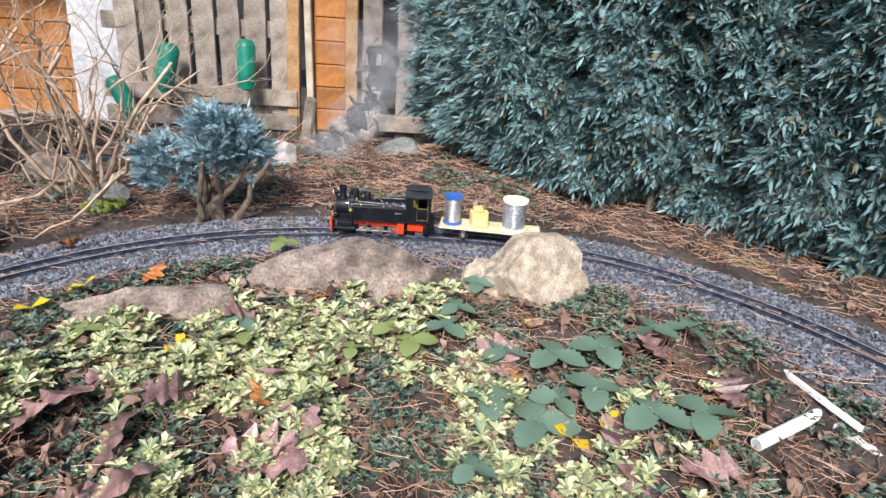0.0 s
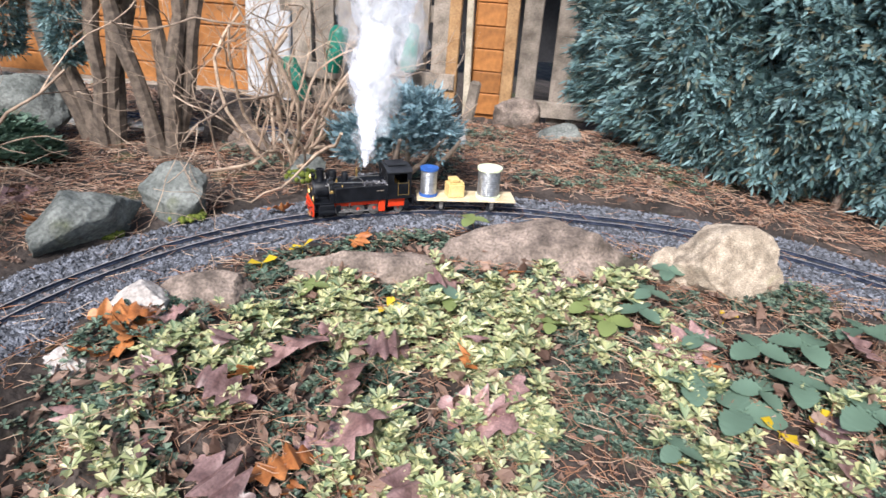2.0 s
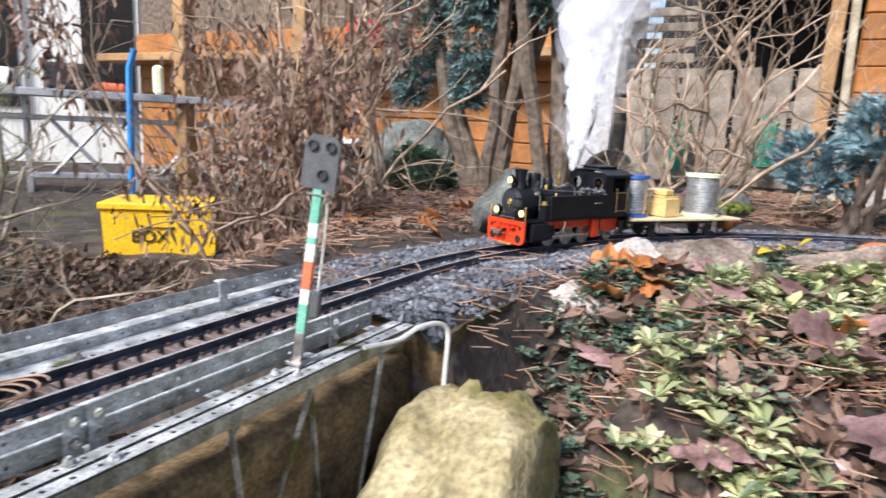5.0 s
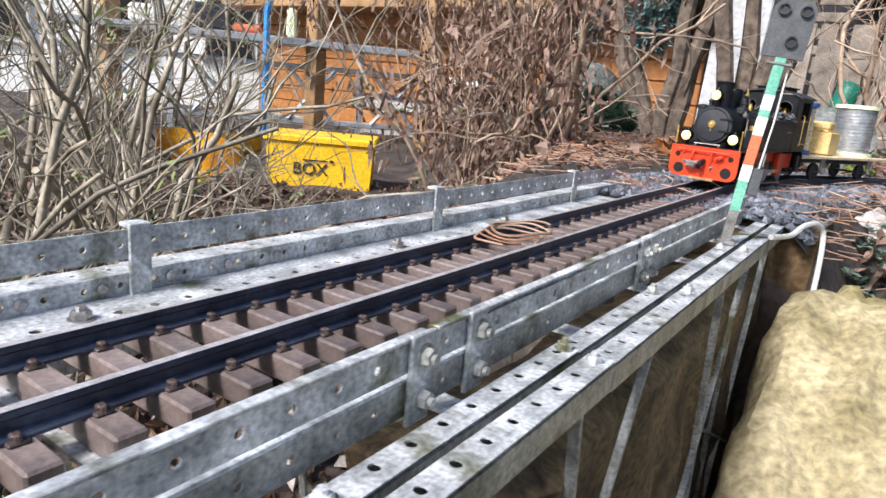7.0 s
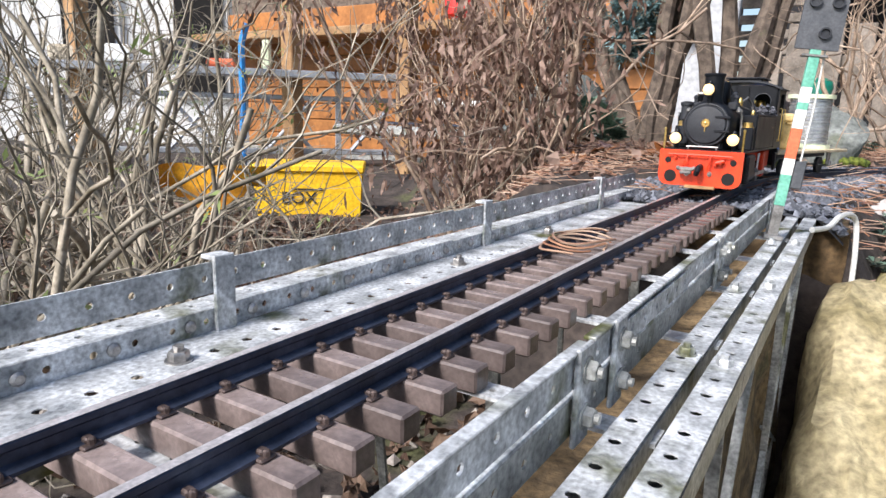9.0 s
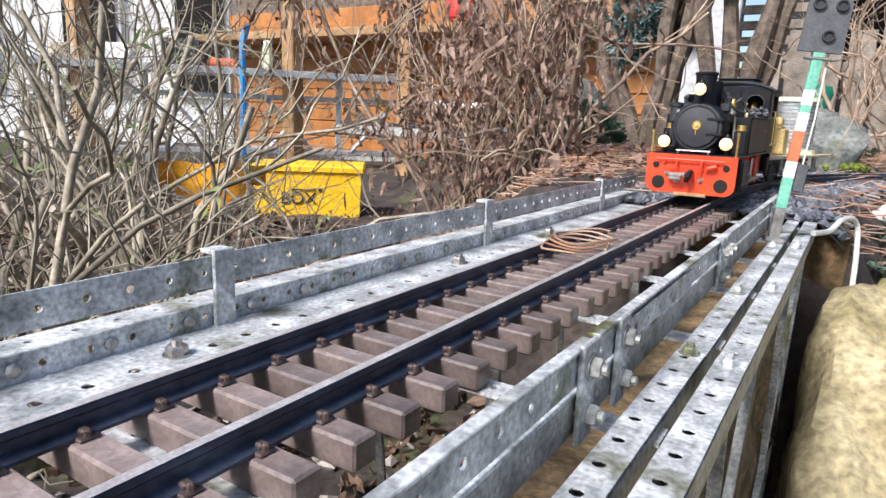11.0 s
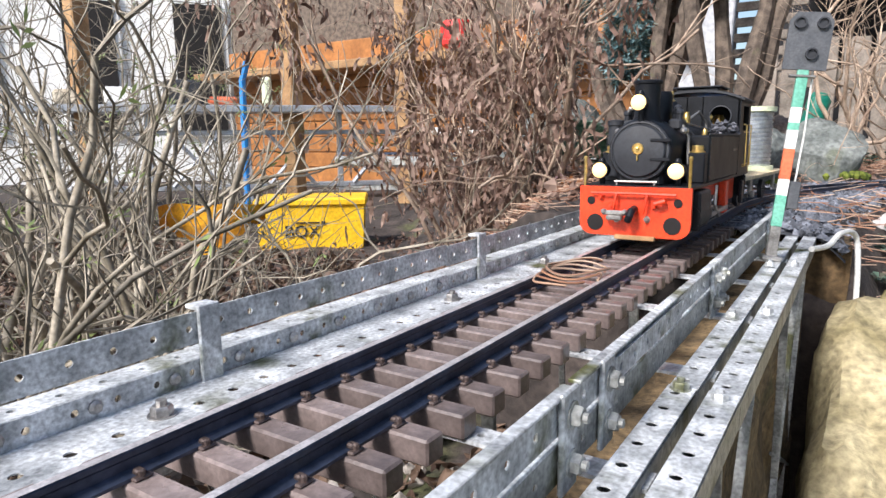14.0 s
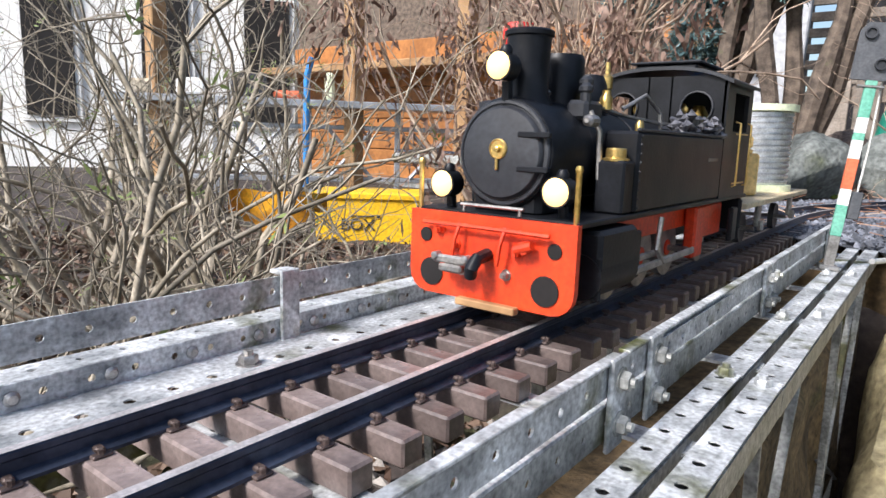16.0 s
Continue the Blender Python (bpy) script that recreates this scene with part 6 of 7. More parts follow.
    Shape().box((-0.033, 0, 0.06), (0.038, 0.04, 0.018), 0.003).ob("saddle", BLACK, lo)
    dr = Shape()
    cyl_x(dr, -0.0125, -0.004, 0.024, 0, 0.082, 44, [(0.0256, 0), (0.0256, 0.0012), (0.0250, 0.0020), (0.0238, 0.0022), (0.0232, 0.0014), (0.0226, 0.0014), (0.0222, 0.0030), (0.0212, 0.0040), (0.0150, 0.0050), (0.006, 0.0056), (0.001, 0.0057)])
    door = dr.ob("smokebox_door", BLACK_MATT, lo, "matt black domed smokebox door")
    for z in (0.091, 0.075):
        Shape().box((-0.0085, 0.0185, z), (0.003, 0.017, 0.0028), 0.0005).ob("hinge", BLACK, door)
    for k in range(10):
        w = 2 * math.pi * (k + 0.5) / 10
        Shape().lathe([(0.0011, 0), (0.0011, 0.0009), (0.0006, 0.0014)], 8, Matrix.Translation((-0.0118, 0.0245 * math.cos(w), 0.082 + 0.0245 * math.sin(w))) @ Matrix.Rotation(radians(90), 4, "Y")).ob("clamp_bolt", BLACK_MATT, door)
    bd = Shape()
    bd.lathe([(0.0050, 0), (0.0050, 0.0009), (0.0044, 0.0014), (0.0040, 0.0009), (0.0016, 0.0009), (0.0014, 0.0026), (0.0006, 0.0030)], 18, Matrix.Translation((-0.0072, 0, 0.084)) @ Matrix.Rotation(radians(90), 4, "Y"))
    bd.box((-0.0058, 0, 0.0770), (0.0014, 0.0014, 0.0062), 0.0004)
    bd.ob("badge", BRASS, door, "round brass badge")
    sh = Shape()
    cyl_x(sh, -0.225, -0.053, 0.0245, 0, 0.082, 28)
    boiler = sh.ob("boiler", BLACK, lo)
    for x in (-0.060, -0.125):
        sh = Shape()
        cyl_x(sh, x, x + 0.004, 0.0252, 0, 0.082, 28)
        sh.ob("boiler_band", BLACK_MATT, boiler)
    # chimney and domes
    sh = Shape()
    sh.lathe([(0.0135, 0.1055), (0.0108, 0.112), (0.0104, 0.125), (0.0112, 0.1385), (0.0122, 0.1392), (0.0124, 0.1412), (0.0114, 0.1420), (0.0085, 0.1418), (0.008, 0.132)], 26, Matrix.Translation((-0.031, 0, 0)))
    sh.ob("chimney", BLACK, lo)
    sh = Shape()
    sh.lathe([(0.0145, 0.104), (0.0128, 0.111), (0.0126, 0.131), (0.0112, 0.1342), (0.002, 0.1352)], 26, Matrix.Translation((-0.066, 0, 0)))
    sh.ob("steam_dome", BLACK, lo)
    sh = Shape()
    sh.lathe([(0.0105, 0.104), (0.0098, 0.122), (0.0075, 0.127), (0.002, 0.128)], 18, Matrix.Translation((-0.103, 0, 0)))
    sh.ob("sand_dome", BLACK, lo)
    sh = Shape()
    sh.lathe([(0.0028, 0.108), (0.0028, 0.122), (0.0036, 0.123), (0.0036, 0.130), (0.0016, 0.132), (0.0016, 0.139)], 12, Matrix.Translation((-0.140, -0.006, 0)))
    sh.ob("safety_valve", BRASS, lo, "brass safety valve")
    sh = Shape()
    sh.tube([(-0.046, 0.004, 0.112), (-0.047, -0.004, 0.1195), (-0.048, -0.020, 0.1195), (-0.050, -0.0235, 0.114), (-0.052, -0.024, 0.104)], 0.0019, 8)
    sh.ob("steam_pipe", STEEL, lo)
    sh = Shape()
    sh.tube([(-0.12, 0.014, 0.109), (-0.135, 0.022, 0.118), (-0.15, 0.026, 0.108), (-0.152, 0.027, 0.092)], 0.0013, 8)
    sh.ob("thin_pipe", STEEL, lo)
    for sy in (1, -1):
        sh = Shape()
        sh.box((-0.056, sy * 0.020, 0.1045), (0.020, 0.012, 0.010), 0.002)
        for k, (dx, dz) in enumerate(((-0.006, 0.006), (0.0, 0.009), (0.006, 0.005))):
            sh.lathe([(0.0028, 0), (0.0028, dz), (0.0036, dz + 0.001), (0.0036, dz + 0.003), (0.0016, dz + 0.005)], 10, Matrix.Translation((-0.056 + dx, sy * (0.017 + 0.003 * k), 0.108)))
        sh.ob("valve_block", BLACK_MATT, lo)
        sh = Shape()
        sh.tube([(-0.064, sy * 0.023, 0.107), (-0.09, sy * 0.0255, 0.104), (-0.15, sy * 0.0262, 0.1015), (-0.215, sy * 0.0262, 0.1015)], 0.0012, 6)
        sh.tube([(-0.05, sy * 0.026, 0.104), (-0.052, sy * 0.031, 0.094), (-0.052, sy * 0.032, 0.070)], 0.0015, 6)
        sh.ob("pipe_run", STEEL, lo)
        sh = Shape()
        sh.lathe([(0.0034, 0), (0.0034, 0.006), (0.0022, 0.008), (0.0022, 0.010)], 10, Matrix.Translation((-0.074, sy * 0.0235, 0.106)))
        sh.ob("lubricator", BRASS, lo, "brass lubricator")
        sh = Shape()
        sh.lathe([(0.0030, -0.004), (0.0030, 0.004), (0.0012, 0.006)], 10, Matrix.Translation((-0.046, sy * 0.029, 0.099)) @ Matrix.Rotation(radians(90), 4, "Y"))
        sh.ob("check_valve", STEEL, lo)
    # lamps
    for x, y, z, r in ((-0.004, 0.0, 0.1225, 0.0064), (-0.006, 0.0325, 0.0655, 0.0066), (-0.006, -0.0325, 0.0655, 0.0066)):
        sh = Shape()
        cyl_x(sh, x - 0.014, x, r, y, z, 20, [(r * 0.55, 0), (r, 0.004), (r, 0.013), (r * 1.12, 0.014), (r * 1.12, 0.0145)])
        sh.tube([(x - 0.008, y, z - r), (x - 0.009, y, z - r - (0.011 if y == 0 else 0.007))], 0.0026, 8)
        sh.lathe([(0.003, 0), (0.003, 0.002), (0.0018, 0.004)], 10, Matrix.Translation((x - 0.006, y, z + r * 0.95)))
        lamp = sh.ob("lamp", BLACK, lo)
        gl = Shape()
        cyl_x(gl, x, x + 0.003, r, y, z, 20, [(r, 0.0006), (r * 0.8, 0.002), (r * 0.3, 0.0032)])
        gl.ob("lens", LAMP, lamp, "glowing warm white lens")
    for y in (-0.0445, 0.0445):
        sh = Shape()
        sh.tube([(-0.004, y, 0.052), (-0.004, y, 0.075)], 0.0013, 8)
        sh.lathe([(0.0016, 0.075), (0.0019, 0.0765), (0.0012, 0.078)], 8, Matrix.Translation((-0.004, y, 0)))
        sh.ob("handrail_post", BRASS, lo, "brass handrail post")
    sh = Shape()
    for y in (-0.016, 0.016):
        sh.tube([(-0.003, y, 0.053), (-0.003, y, 0.0565)], 0.0009, 6)
    sh.tube([(-0.003, -0.018, 0.0565), (-0.003, 0.018, 0.0565)], 0.0009, 6)
    sh.ob("step_rail", STEEL, lo)
    # air pump on its right side
    sh = Shape()
    sh.lathe([(0.006, 0.058), (0.0068, 0.06), (0.0068, 0.078), (0.004, 0.080), (0.004, 0.086), (0.0066, 0.088), (0.0066, 0.104), (0.0078, 0.105), (0.0078, 0.109), (0.003, 0.110)], 16, Matrix.Translation((-0.052, -0.034, 0)))
    sh.ob("air_pump", BLACK_MATT, lo)
    # side tanks
    for y in (-0.0375, 0.0375):
        tank = Shape().box((-0.143, y, 0.0740), (0.156, 0.0195, 0.042), 0.0016).ob("side_tank", BLACK, lo)
        Shape().box((-0.143, y + 0.0088 * np.sign(y), 0.0956), (0.1564, 0.0022, 0.0018), 0.0005).ob("tank_rim", BLACK_MATT, tank)
        for k in range(9):
            Shape().lathe([(0.0007, 0), (0.0007, 0.0005), (0.0003, 0.0007)], 6, Matrix.Translation((-0.0675, y + 0.0098 * np.sign(y), 0.056 + 0.0046 * k)) @ Matrix.Rotation(radians(-90 * np.sign(y)), 4, "X")).ob("rivet", BLACK_MATT, tank)
        sb = Shape().box((-0.0575, y * 1.02, 0.0665), (0.0135, 0.0155, 0.027), 0.0012).ob("sandbox", BLACK, lo)
        sh = Shape()
        sh.lathe([(0.0068, 0.0812), (0.0068, 0.0824), (0.0052, 0.0828), (0.0052, 0.0868), (0.0046, 0.0876)], 16, Matrix.Translation((-0.0575, y * 1.02, -0.0015)))
        sh.ob("brass_cap", BRASS, sb, "brass filler cap")
        sh = Shape()
        sh.lathe([(0.0024, 0.094), (0.0024, 0.099), (0.0012, 0.101)], 10, Matrix.Translation((-0.088, y, 0)))
        sh.ob("filler", BRASS, lo)
        slope = Shape().prism([(-0.2195, 0.094), (-0.150, 0.094), (-0.158, 0.101), (-0.2195, 0.1085)], 0.0022, Matrix.Translation((0, (y * 0.74) + 0.0011, 0)) @ Matrix.Rotation(radians(90), 4, "X"))
        slope.ob("coal_plate", BLACK, lo)
    r = rng(77)
    n = 260
    side = np.where(np.arange(n) % 2, 1.0, -1.0)
    pts = np.stack([r.uniform(-0.219, -0.150, n), side * r.uniform(0.029, 0.0455, n), 0.0955 + r.uniform(0, 0.012, n) * (1 - np.abs(np.linspace(-1, 1, n)) * 0.2)], -1)
    tagged(stones("coal_heap", pts, r.uniform(0.002, 0.0042, n), COAL, "", 78, 0.9, lo, False), kind="stuff")
    # cab
    x0, x1, w = -0.220, -0.292, 0.046
    Shape().box((x0, 0, 0.079), (0.003, 2 * w, 0.052), 0.0006).ob("cab_front", BLACK, lo)
    for y in (-w, w):
        side = Shape()
        hz0, hz1 = 0.100, 0.127
        out = [(x1, 0.053), (x0, 0.053), (x0, 0.1335), (x1, 0.1335)]
        win = [(x1 + 0.012, hz0), (x0 - 0.020, hz0), (x0 - 0.020, hz1), (x1 + 0.012, hz1)]
        vs = [(a, y - 0.0015, b) for a, b in out + win] + [(a, y + 0.0015, b) for a, b in out + win]
        fs = []
        for q in range(4):
            i2 = (q + 1) % 4
            fs += [(q, i2, 4 + i2, 4 + q), (8 + i2, 8 + q, 12 + q, 12 + i2), (4 + q, 4 + i2, 12 + i2, 12 + q), (i2, q, 8 + q, 8 + i2)]
        side.add(vs, fs).ob("cab_side", BLACK, lo, sharp=30)
    Shape().box((x1, 0, 0.0925), (0.003, 2 * w, 0.079), 0.0006).ob("cab_rear", BLACK, lo)
    for sy in (-1, 1):
        cy, cz, rr = sy * 0.027, 0.1155, 0.0112
        ring = [(cy + rr * math.cos(a), cz + rr * math.sin(a)) for a in np.linspace(0, 2 * math.pi, 17)[:-1]]
        sq = []
        for a in np.linspace(0, 2 * math.pi, 17)[:-1]:
            ca, sa = math.cos(a), math.sin(a)
            k = 0.0192 / max(abs(ca), abs(sa))
            sq.append((cy + ca * k, max(0.100, min(cz + sa * k * 1.3, 0.1375))))
        vs = [(x0, y, z) for y, z in ring] + [(x0, y, z) for y, z in sq] + [(x0 - 0.002, y, z) for y, z in ring] + [(x0 - 0.002, y, z) for y, z in sq]
        fs = []
        for j in range(16):
            i = (j + 1) % 16
            fs += [(j, i, 16 + i, 16 + j), (32 + i, 32 + j, 48 + j, 48 + i), (i, j, 32 + j, 32 + i)]
        Shape().add(vs, fs).ob("window_panel", BLACK, lo, sharp=30)
        rim = Shape()
        rim.tube([(x0 + 0.001, y, z) for y, z in ring + ring[:1]], 0.0007, 6)
        rim.ob("window_rim", BLACK_MATT, lo)
    Shape().box((x0 - 0.001, 0, 0.1185), (0.002, 0.018, 0.038)).ob("window_pillar", BLACK, lo)
    sh = Shape()
    vs, fs = [], []
    arc = np.linspace(-1, 1, 11)
    for x in (x0 + 0.003, x1 - 0.004):
        for dz in (0, 0.0025):
            vs += [(x, a * 0.051, 0.1315 + dz + 0.0105 * (1 - abs(a) ** 2.6)) for a in arc]
    n = 11
    for j in range(n - 1):
        fs += [(n + j, n + j + 1, 3 * n + j + 1, 3 * n + j), (j + 1, j, 2 * n + j, 2 * n + j + 1), (j, j + 1, n + j + 1, n + j), (2 * n + j + 1, 2 * n + j, 3 * n + j, 3 * n + j + 1)]
    fs += [(0, n, 3 * n, 2 * n), (n - 1, 3 * n - 1, 4 * n - 1, 2 * n - 1)]
    sh.add(vs, fs)
    roof = sh.ob("cab_roof", BLACK_MATT, lo, "matt black curved cab roof")
    Shape().box((-0.254, 0, 0.1450), (0.055, 0.046, 0.0045), 0.0015).ob("roof_vent", BLACK, roof)
    Shape().box((-0.254, 0, 0.1482), (0.060, 0.052, 0.0018), 0.0008).ob("vent_lid", BLACK_MATT, roof)
    sh = Shape()
    sh.box((-0.25, 0.0, 0.09), (0.012, 0.05, 0.03), 0.003)
    for y in (-0.02, 0.012):
        sh.lathe([(0.004, 0), (0.005, 0.002), (0.003, 0.003)], 10, Matrix.Translation((-0.235, y, 0.115)) @ Matrix.Rotation(radians(90), 4, "Y"))
    sh.lathe([(0.007, 0.09), (0.007, 0.112), (0.004, 0.118)], 12, Matrix.Translation((-0.242, 0.022, 0)))
    sh.ob("backhead", BRASS, lo, "brass fittings inside the cab")
    for y in (-0.048, 0.048):
        for x in (-0.252, -0.284):
            sh = Shape()
            sh.tube([(x, y * 0.97, 0.060), (x, y + 0.002 * np.sign(y), 0.061), (x, y + 0.002 * np.sign(y), 0.106), (x, y * 0.97, 0.107)], 0.0008, 6)
            sh.ob("handrail", BRASS, lo, "brass cab handrail")
        Shape().box((-0.268, y * 0.985, 0.0985), (0.034, 0.0016, 0.0012), 0.0003).ob("beading", BRASS, lo, "brass beading strip")
        Shape().box((-0.268, y * 0.985, 0.0625), (0.034, 0.0016, 0.0012), 0.0003).ob("beading", BRASS, lo, "brass beading strip")
        Shape().box((-0.198, y * 0.990, 0.080), (0.020, 0.0010, 0.0022), 0.0002).ob("name_plate", GREYWOOD, lo, "small unreadable name plate")
    Shape().box((-0.302, 0, 0.036), (0.006, 0.09, 0.026), 0.002).ob("rear_beam", BLACK, lo)
    Shape().box((-0.314, 0, 0.03), (0.014, 0.014, 0.007), 0.001).ob("rear_coupler", STEEL, lo)
    # cylinders, wheels, rods
    for y in (-0.042, 0.042):
        sh = Shape()
        cyl_x(sh, -0.064, -0.018, 0.0112, y * 0.97, 0.0255, 22)
        sh.box((-0.041, y * 0.97, 0.037), (0.044, 0.020, 0.022), 0.002)
        sh.box((-0.020, y * 0.97, 0.0255), (0.0016, 0.021, 0.021), 0.002)
        sh.ob("cylinder", BLACK, lo)
        Shape().box((-0.125, np.sign(y) * 0.0465, 0.0215), (0.10, 0.0022, 0.0045), 0.0008).ob("coupling_rod", STEEL, lo)
        Shape().box((-0.092, np.sign(y) * 0.044, 0.027), (0.055, 0.002, 0.004), 0.0008).ob("slide_bar", STEEL, lo)
        sh = Shape()
        sh.tube([(-0.108, np.sign(y) * 0.047, 0.048), (-0.104, np.sign(y) * 0.047, 0.03), (-0.116, np.sign(y) * 0.047, 0.021)], 0.0016, 6)
        sh.ob("valve_lever", STEEL, lo)
        for x in (-0.075, -0.28):
            Shape().box((x, np.sign(y) * 0.044, 0.03), (0.014, 0.004, 0.026), 0.001).ob("step", BLACK, lo)
    wheels = []
    for x in (-0.088, -0.137, -0.186, -0.262):
        rr = 0.0195 if x > -0.2 else 0.0135
        ax = thing("wheelset", "", "", Matrix.Translation((x, 0, rr)))
        for key in ("label", "category"):
            if key in ax:
                del ax[key]
        ax.parent = lo
        for sy in (-1, 1):
            m = Matrix.Translation((0, sy * 0.0225 - 0.003, 0)) @ Matrix.Rotation(radians(-90), 4, "X")
            sh = Shape()
            sh.lathe([(rr * 0.86, 0), (rr * 1.0, 0.0002), (rr * 1.0, 0.006), (rr * 0.86, 0.0062)], 26, m)
            sh.ob("tyre", STEEL, ax)
            sh = Shape()
            sh.lathe([(rr * 0.28, -0.001), (rr * 0.28, 0.007)], 14, m)
            for k in range(9):
                a = 2 * math.pi * k / 9
                sh.box((rr * 0.55 * math.cos(a), rr * 0.55 * math.sin(a), 0.003), (rr * 0.72 if abs(math.cos(a)) > 2 else 0.0026, 0.0026, 0.0035), 0, m)
                sh.tube([(rr * 0.2 * math.cos(a), rr * 0.2 * math.sin(a), 0.003), (rr * 0.9 * math.cos(a), rr * 0.9 * math.sin(a), 0.003)], 0.0013, 5, m)
            sh.ob("spokes", RED, ax, "red spokes")
        Shape().tube([(0, -0.04, 0), (0, 0.04, 0)], 0.002, 8).ob("axle", STEEL, ax)
        wheels.append((ax, x, rr))
    return lo, wheels


def build_wagon():
    wa = thing("flat_wagon", "flat wagon with a bare plywood deck and black wheels", "wagon")
    Shape().box((-0.152, 0, 0.0405), (0.302, 0.088, 0.005), 0.0008).ob("deck", PLY, wa)
    Shape().box((-0.152, 0, 0.033), (0.27, 0.024, 0.010), 0.001).ob("underframe", BLACK_MATT, wa)
    Shape().box((-0.002, 0, 0.03), (0.022, 0.012, 0.006), 0.001).ob("coupler", STEEL, wa)
    wheels = []
    for x in (-0.075, -0.23):
        for sy in (-1, 1):
            sh = Shape()
            sh.box((x, sy * 0.038, 0.028), (0.012, 0.004, 0.022), 0.001)
            sh.box((x, sy * 0.041, 0.018), (0.009, 0.005, 0.009), 0.001)
            sh.ob("axle_box", STEEL, wa)
        ax = new("wheelset")
        ax.parent, ax.location = wa, (x, 0, 0.0145)
        for sy in (-1, 1):
            m = Matrix.Translation((0, sy * 0.0225 - 0.003, 0)) @ Matrix.Rotation(radians(-90), 4, "X")
            Shape().lathe([(0.010, 0), (0.0145, 0.0003), (0.0145, 0.006), (0.010, 0.005), (0.003, 0.004)], 24, m).ob("wheel", BLACK_MATT, ax)
        Shape().tube([(0, -0.036, 0), (0, 0.036, 0)], 0.002, 8).ob("axle", STEEL, ax)
        wheels.append((ax, x, 0.0145))
    return wa, wheels


def spool(label, r, h, flange):
    sp = thing("wire_spool", label, "spool", group="wire spools")
    sh = Shape()
    t = 0.007
    sh.lathe([(r, 0), (r, t), (r * 0.55, t), (r * 0.55, h - t), (r, h - t), (r, h), (r * 0.3, h), (r * 0.28, h - 0.002)], 28)
    sh.ob("reel", flange, sp)
    prof, n = [], 13
    for k in range(n):
        z = t + (h - 2 * t) * k / n
        dz = (h - 2 * t) / n
        prof += [(r * 0.84, z + 0.02 * dz), (r * 0.89, z + 0.3 * dz), (r * 0.89, z + 0.7 * dz), (r * 0.84, z + 0.98 * dz)]
    Shape().lathe(prof, 28).ob("wound_wire", WIRE, sp, "bright tinned wire")
    return sp


def build_load():
    a = spool("small wire spool with blue flanges on the wagon", 0.0285, 0.088, BLUEP)
    b = spool("wire spool with pale green white flanges on the wagon", 0.0385, 0.094, PALEGREEN)
    c = thing("wooden_block", "small yellow wooden crate block on the wagon", "crate")
    Shape().box((0, 0, 0.021), (0.050, 0.046, 0.040), 0.002).ob("body", WOODLOAD, c)
    for y in (-0.012, 0, 0.012):
        Shape().box((0, y, 0.043), (0.052, 0.009, 0.004), 0.001).ob("slat", WOODLOAD, c)
    Shape().box((0.004, 0, 0.052), (0.030, 0.032, 0.014), 0.003).ob("top_piece", WOODLOAD, c)
    return a, b, c


# ---------------------------------------------------------------- steam
def build_steam():
    st = thing("steam_plume", "white steam rising from the locomotive's safety valve", "steam")
    r = rng(55)
    base = bmesh.new()
    bmesh.ops.create_icosphere(base, subdivisions=3, radius=1.0)
    for k in range(100):
        core = k % 5 < 2
        q = (k + 0.5) / 100
        h = 0.012 + 0.95 * q ** 1.25
        wide = 0.007 + 0.165 * min(1, h / 0.72) ** 0.9
        rad = wide * (0.55 if core else r.uniform(0.35, 0.6))
        me = bpy.data.meshes.new("puff")
        bm = base.copy()
        off = Vector(r.normal(0, 5, 3))
        for v in bm.verts:
            v.co *= 1 + 0.45 * noise.noise(v.co * 1.4 + off) + 0.25 * noise.noise(v.co * 3.5 + off)
        bm.transform(Matrix.Diagonal((rad, rad, rad * 1.5, 1)))
        bm.to_mesh(me)
        bm.free()
        me.materials.append(STEAM if core else STEAM_EDGE)
        me.polygons.foreach_set("use_smooth", [True] * len(me.polygons))
        o = new("puff", me)
        o.parent = st
        g = 0.12 if core else 0.42
        o.location = (r.normal(0, g) * wide + 0.10 * h, r.normal(0, g) * wide, h)
        o.visible_shadow = False
    base.free()
    return st


def build_wisp():
    st = thing("smoke_wisp", "thin grey smoke hanging over the stones", "smoke")
    r = rng(58)
    for k in range(22):
        q = k / 21
        bm = bmesh.new()
        bmesh.ops.create_icosphere(bm, subdivisions=3, radius=1.0)
        off = Vector(r.normal(0, 5, 3))
        for v in bm.verts:
            v.co *= 1 + 0.5 * noise.noise(v.co * 1.3 + off) + 0.25 * noise.noise(v.co * 3.5 + off)
        rad = 0.035 + 0.05 * q
        bm.transform(Matrix.Diagonal((rad * 1.2, rad, rad * 1.2, 1)))
        me = bpy.data.meshes.new("puff")
        bm.to_mesh(me)
        bm.free()
        me.materials.append(SMOKE)
        me.polygons.foreach_set("use_smooth", [True] * len(me.polygons))
        o = new("puff", me)
        o.parent = st
        o.location = (0.22 * q + r.normal(0, 0.05), r.normal(0, 0.03), 0.42 * q * q + r.normal(0, 0.02))
        o.visible_shadow = False
    return st


# ---------------------------------------------------------------- build
build_ground()
build_ballast()
build_wall()
build_rocks()
build_hedge()
build_shrubs()
build_bed()
build_leaves()
build_fence()
build_terrace()
build_small()
build_siding()
build_signal()
build_bridge()
build_track()
LOCO, LOCO_WHEELS = build_loco()
WAGON, WAGON_WHEELS = build_wagon()
SPOOL_A, SPOOL_B, CRATE = build_load()
PLUME = build_steam()
WISP = build_wisp()

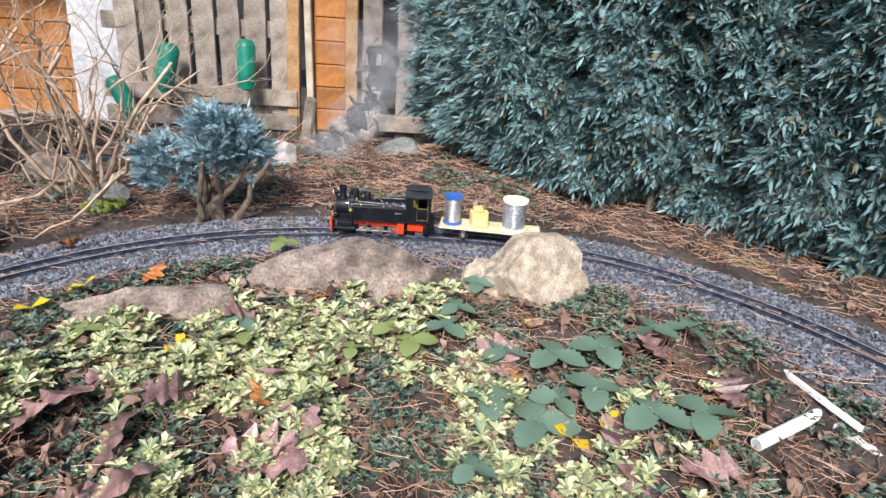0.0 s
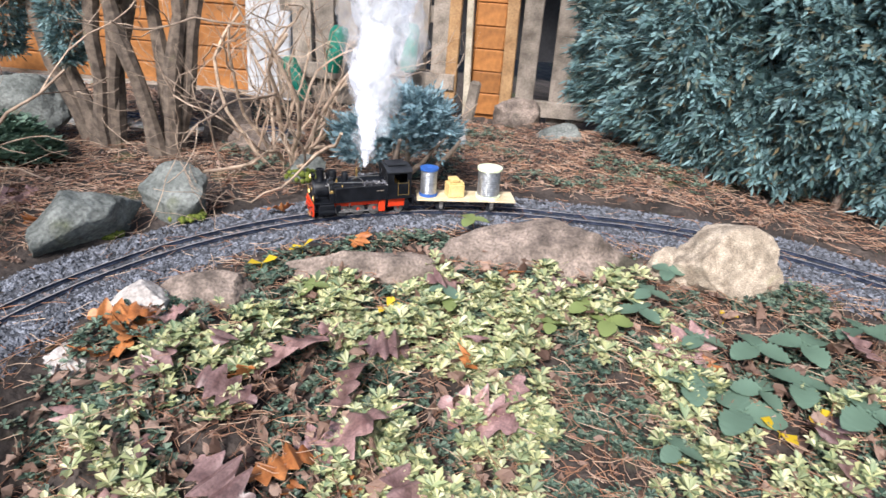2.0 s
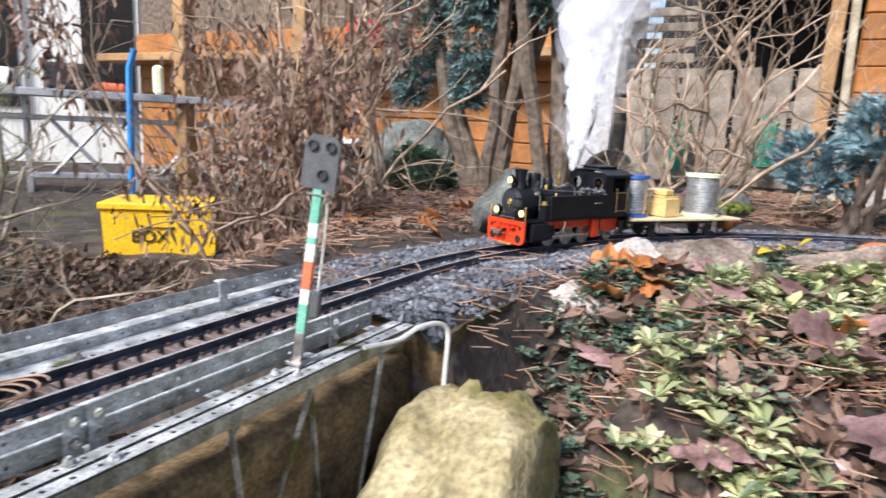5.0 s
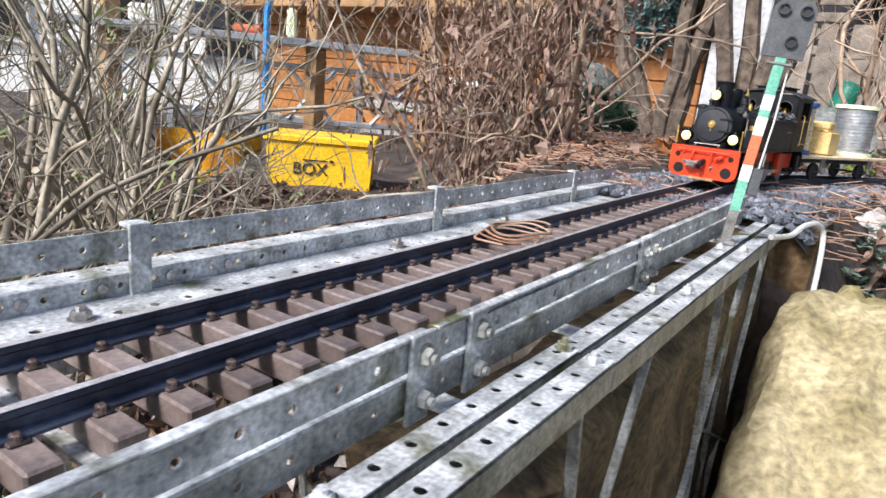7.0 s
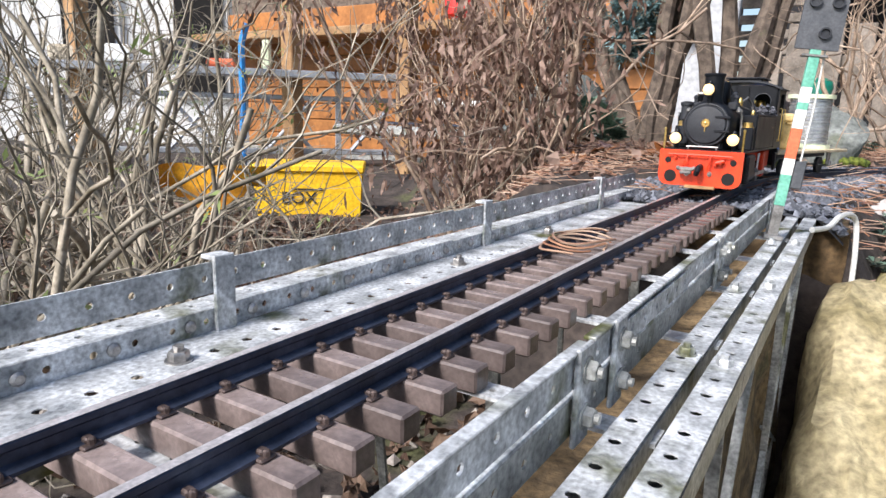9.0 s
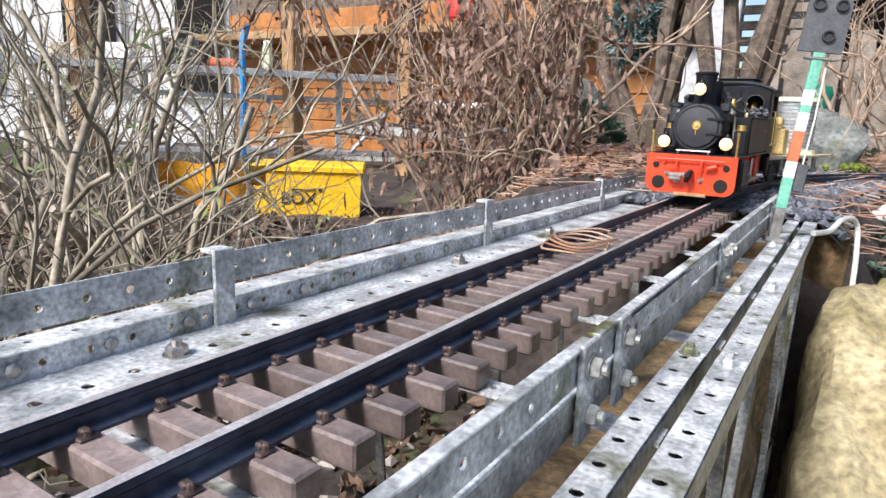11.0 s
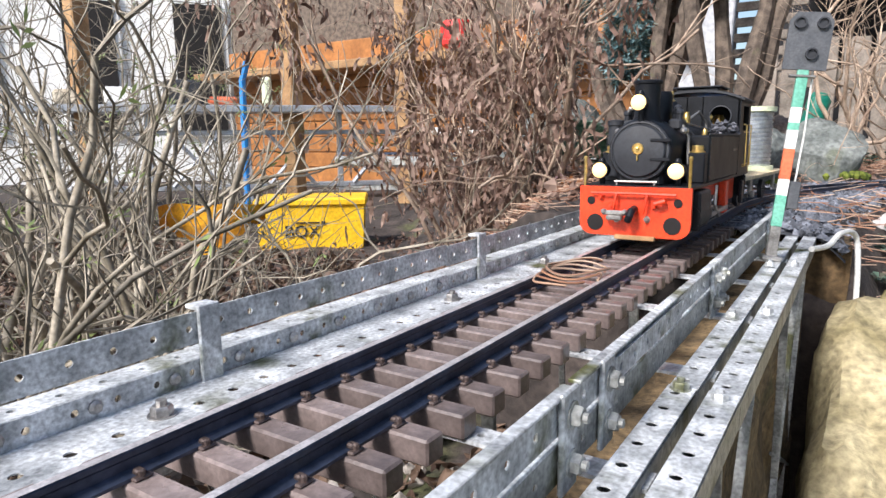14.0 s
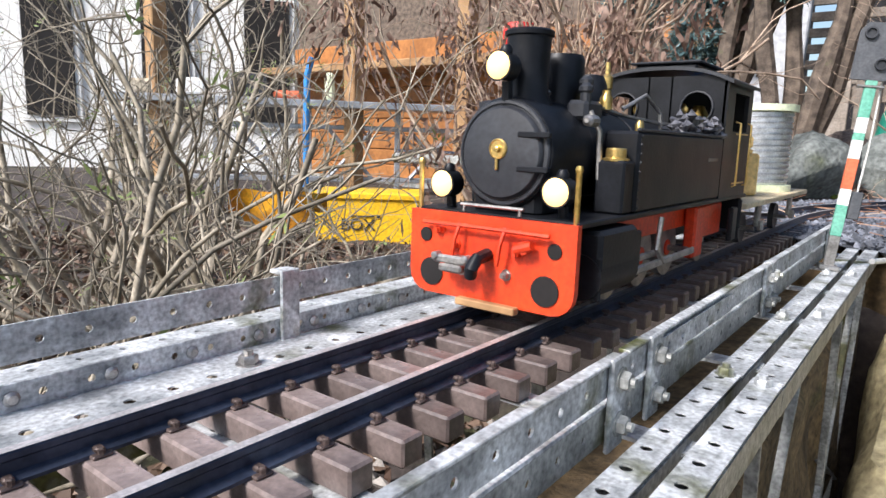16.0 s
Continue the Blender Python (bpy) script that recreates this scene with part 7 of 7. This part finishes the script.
# where the locomotive's front stands on the line, second by second
FRONT = [(0.0, 2.44), (0.5, 2.29), (1.0, 2.13), (1.5, 1.965), (2.0, 1.81), (2.6, 1.63), (3.0, 1.52), (3.5, 1.385), (4.0, 1.275), (4.5, 1.17), (5.0, 1.07), (5.5, 0.985), (6.0, 0.905), (6.7, 0.80), (7.5, 0.71), (8.5, 0.635), (9.6, 0.593), (11.0, 0.548), (12.0, 0.518), (12.5, 0.498), (13.0, 0.465), (13.5, 0.416), (14.0, 0.357), (14.5, 0.29), (15.0, 0.212), (15.5, 0.128), (16.0, 0.040)]
LOCO_LEN, GAP_CARS = 0.31, 0.014


def on_line(s, back):
    """The pose of a car whose front is at s: set by two points under it."""
    a, b = line(s + 0.07)[0], line(s + back - 0.07)[0]
    d = (a - b).normalized()
    m = Matrix.Translation(a + d * 0.07) @ Matrix(((d.x, -d.y, 0, 0), (d.y, d.x, 0, 0), (0, 0, 1, 0), (0, 0, 0, 1)))
    return m


def motions():
    walk(LOCO, [(t, on_line(s, LOCO_LEN)) for t, s in FRONT])
    wag = [(t, on_line(s + LOCO_LEN + GAP_CARS, 0.30)) for t, s in FRONT]
    walk(WAGON, wag)
    for ob, x, y, turn in ((SPOOL_A, -0.037, 0.0, 0), (SPOOL_B, -0.222, 0.0, 0), (CRATE, -0.117, 0.002, 12)):
        walk(ob, [(t, m @ pose(x, y, 0.0431, 0, 0, turn)) for t, m in wag])
    for wheels in (LOCO_WHEELS, WAGON_WHEELS):
        for ax, x, r in wheels:
            rows, ts = [], np.linspace(0, 16, 193)
            ft, fs = [q[0] for q in FRONT], [q[1] for q in FRONT]
            for t in ts:
                turn = (2.44 - float(np.interp(t, ft, fs))) / r
                rows.append((float(t), Matrix.Translation((x, 0, r)) @ Matrix.Rotation(turn, 4, "Y")))
            walk(ax, rows)
    rows = []
    for t, h in ((0, -1.5), (1.6, -1.35), (1.75, -0.9), (1.95, 0.0), (2.5, 0.0), (3.0, 0.0), (3.5, 0.0), (4.0, 0.0), (4.5, 0.0), (5.0, 0.0), (5.3, 0.05), (6.2, 1.2), (7.1, 3.6), (16, 9.0)):
        s = float(np.interp(t, [q[0] for q in FRONT], [q[1] for q in FRONT]))
        p = on_line(s, LOCO_LEN) @ Vector((-0.165, 0, 0.135))
        rows.append((t, Matrix.Translation(p + Vector((0, 0, h)))))
    walk(PLUME, rows)
    walk(WISP, [(t, pose(0.93 + 0.02 * t, 2.55, z)) for t, z in ((0, 0.10), (0.5, 0.14), (1.0, 0.20), (1.5, 0.32), (2.0, 0.75), (3.0, 2.4), (6.0, 6.0), (16.0, 12.0))])


motions()
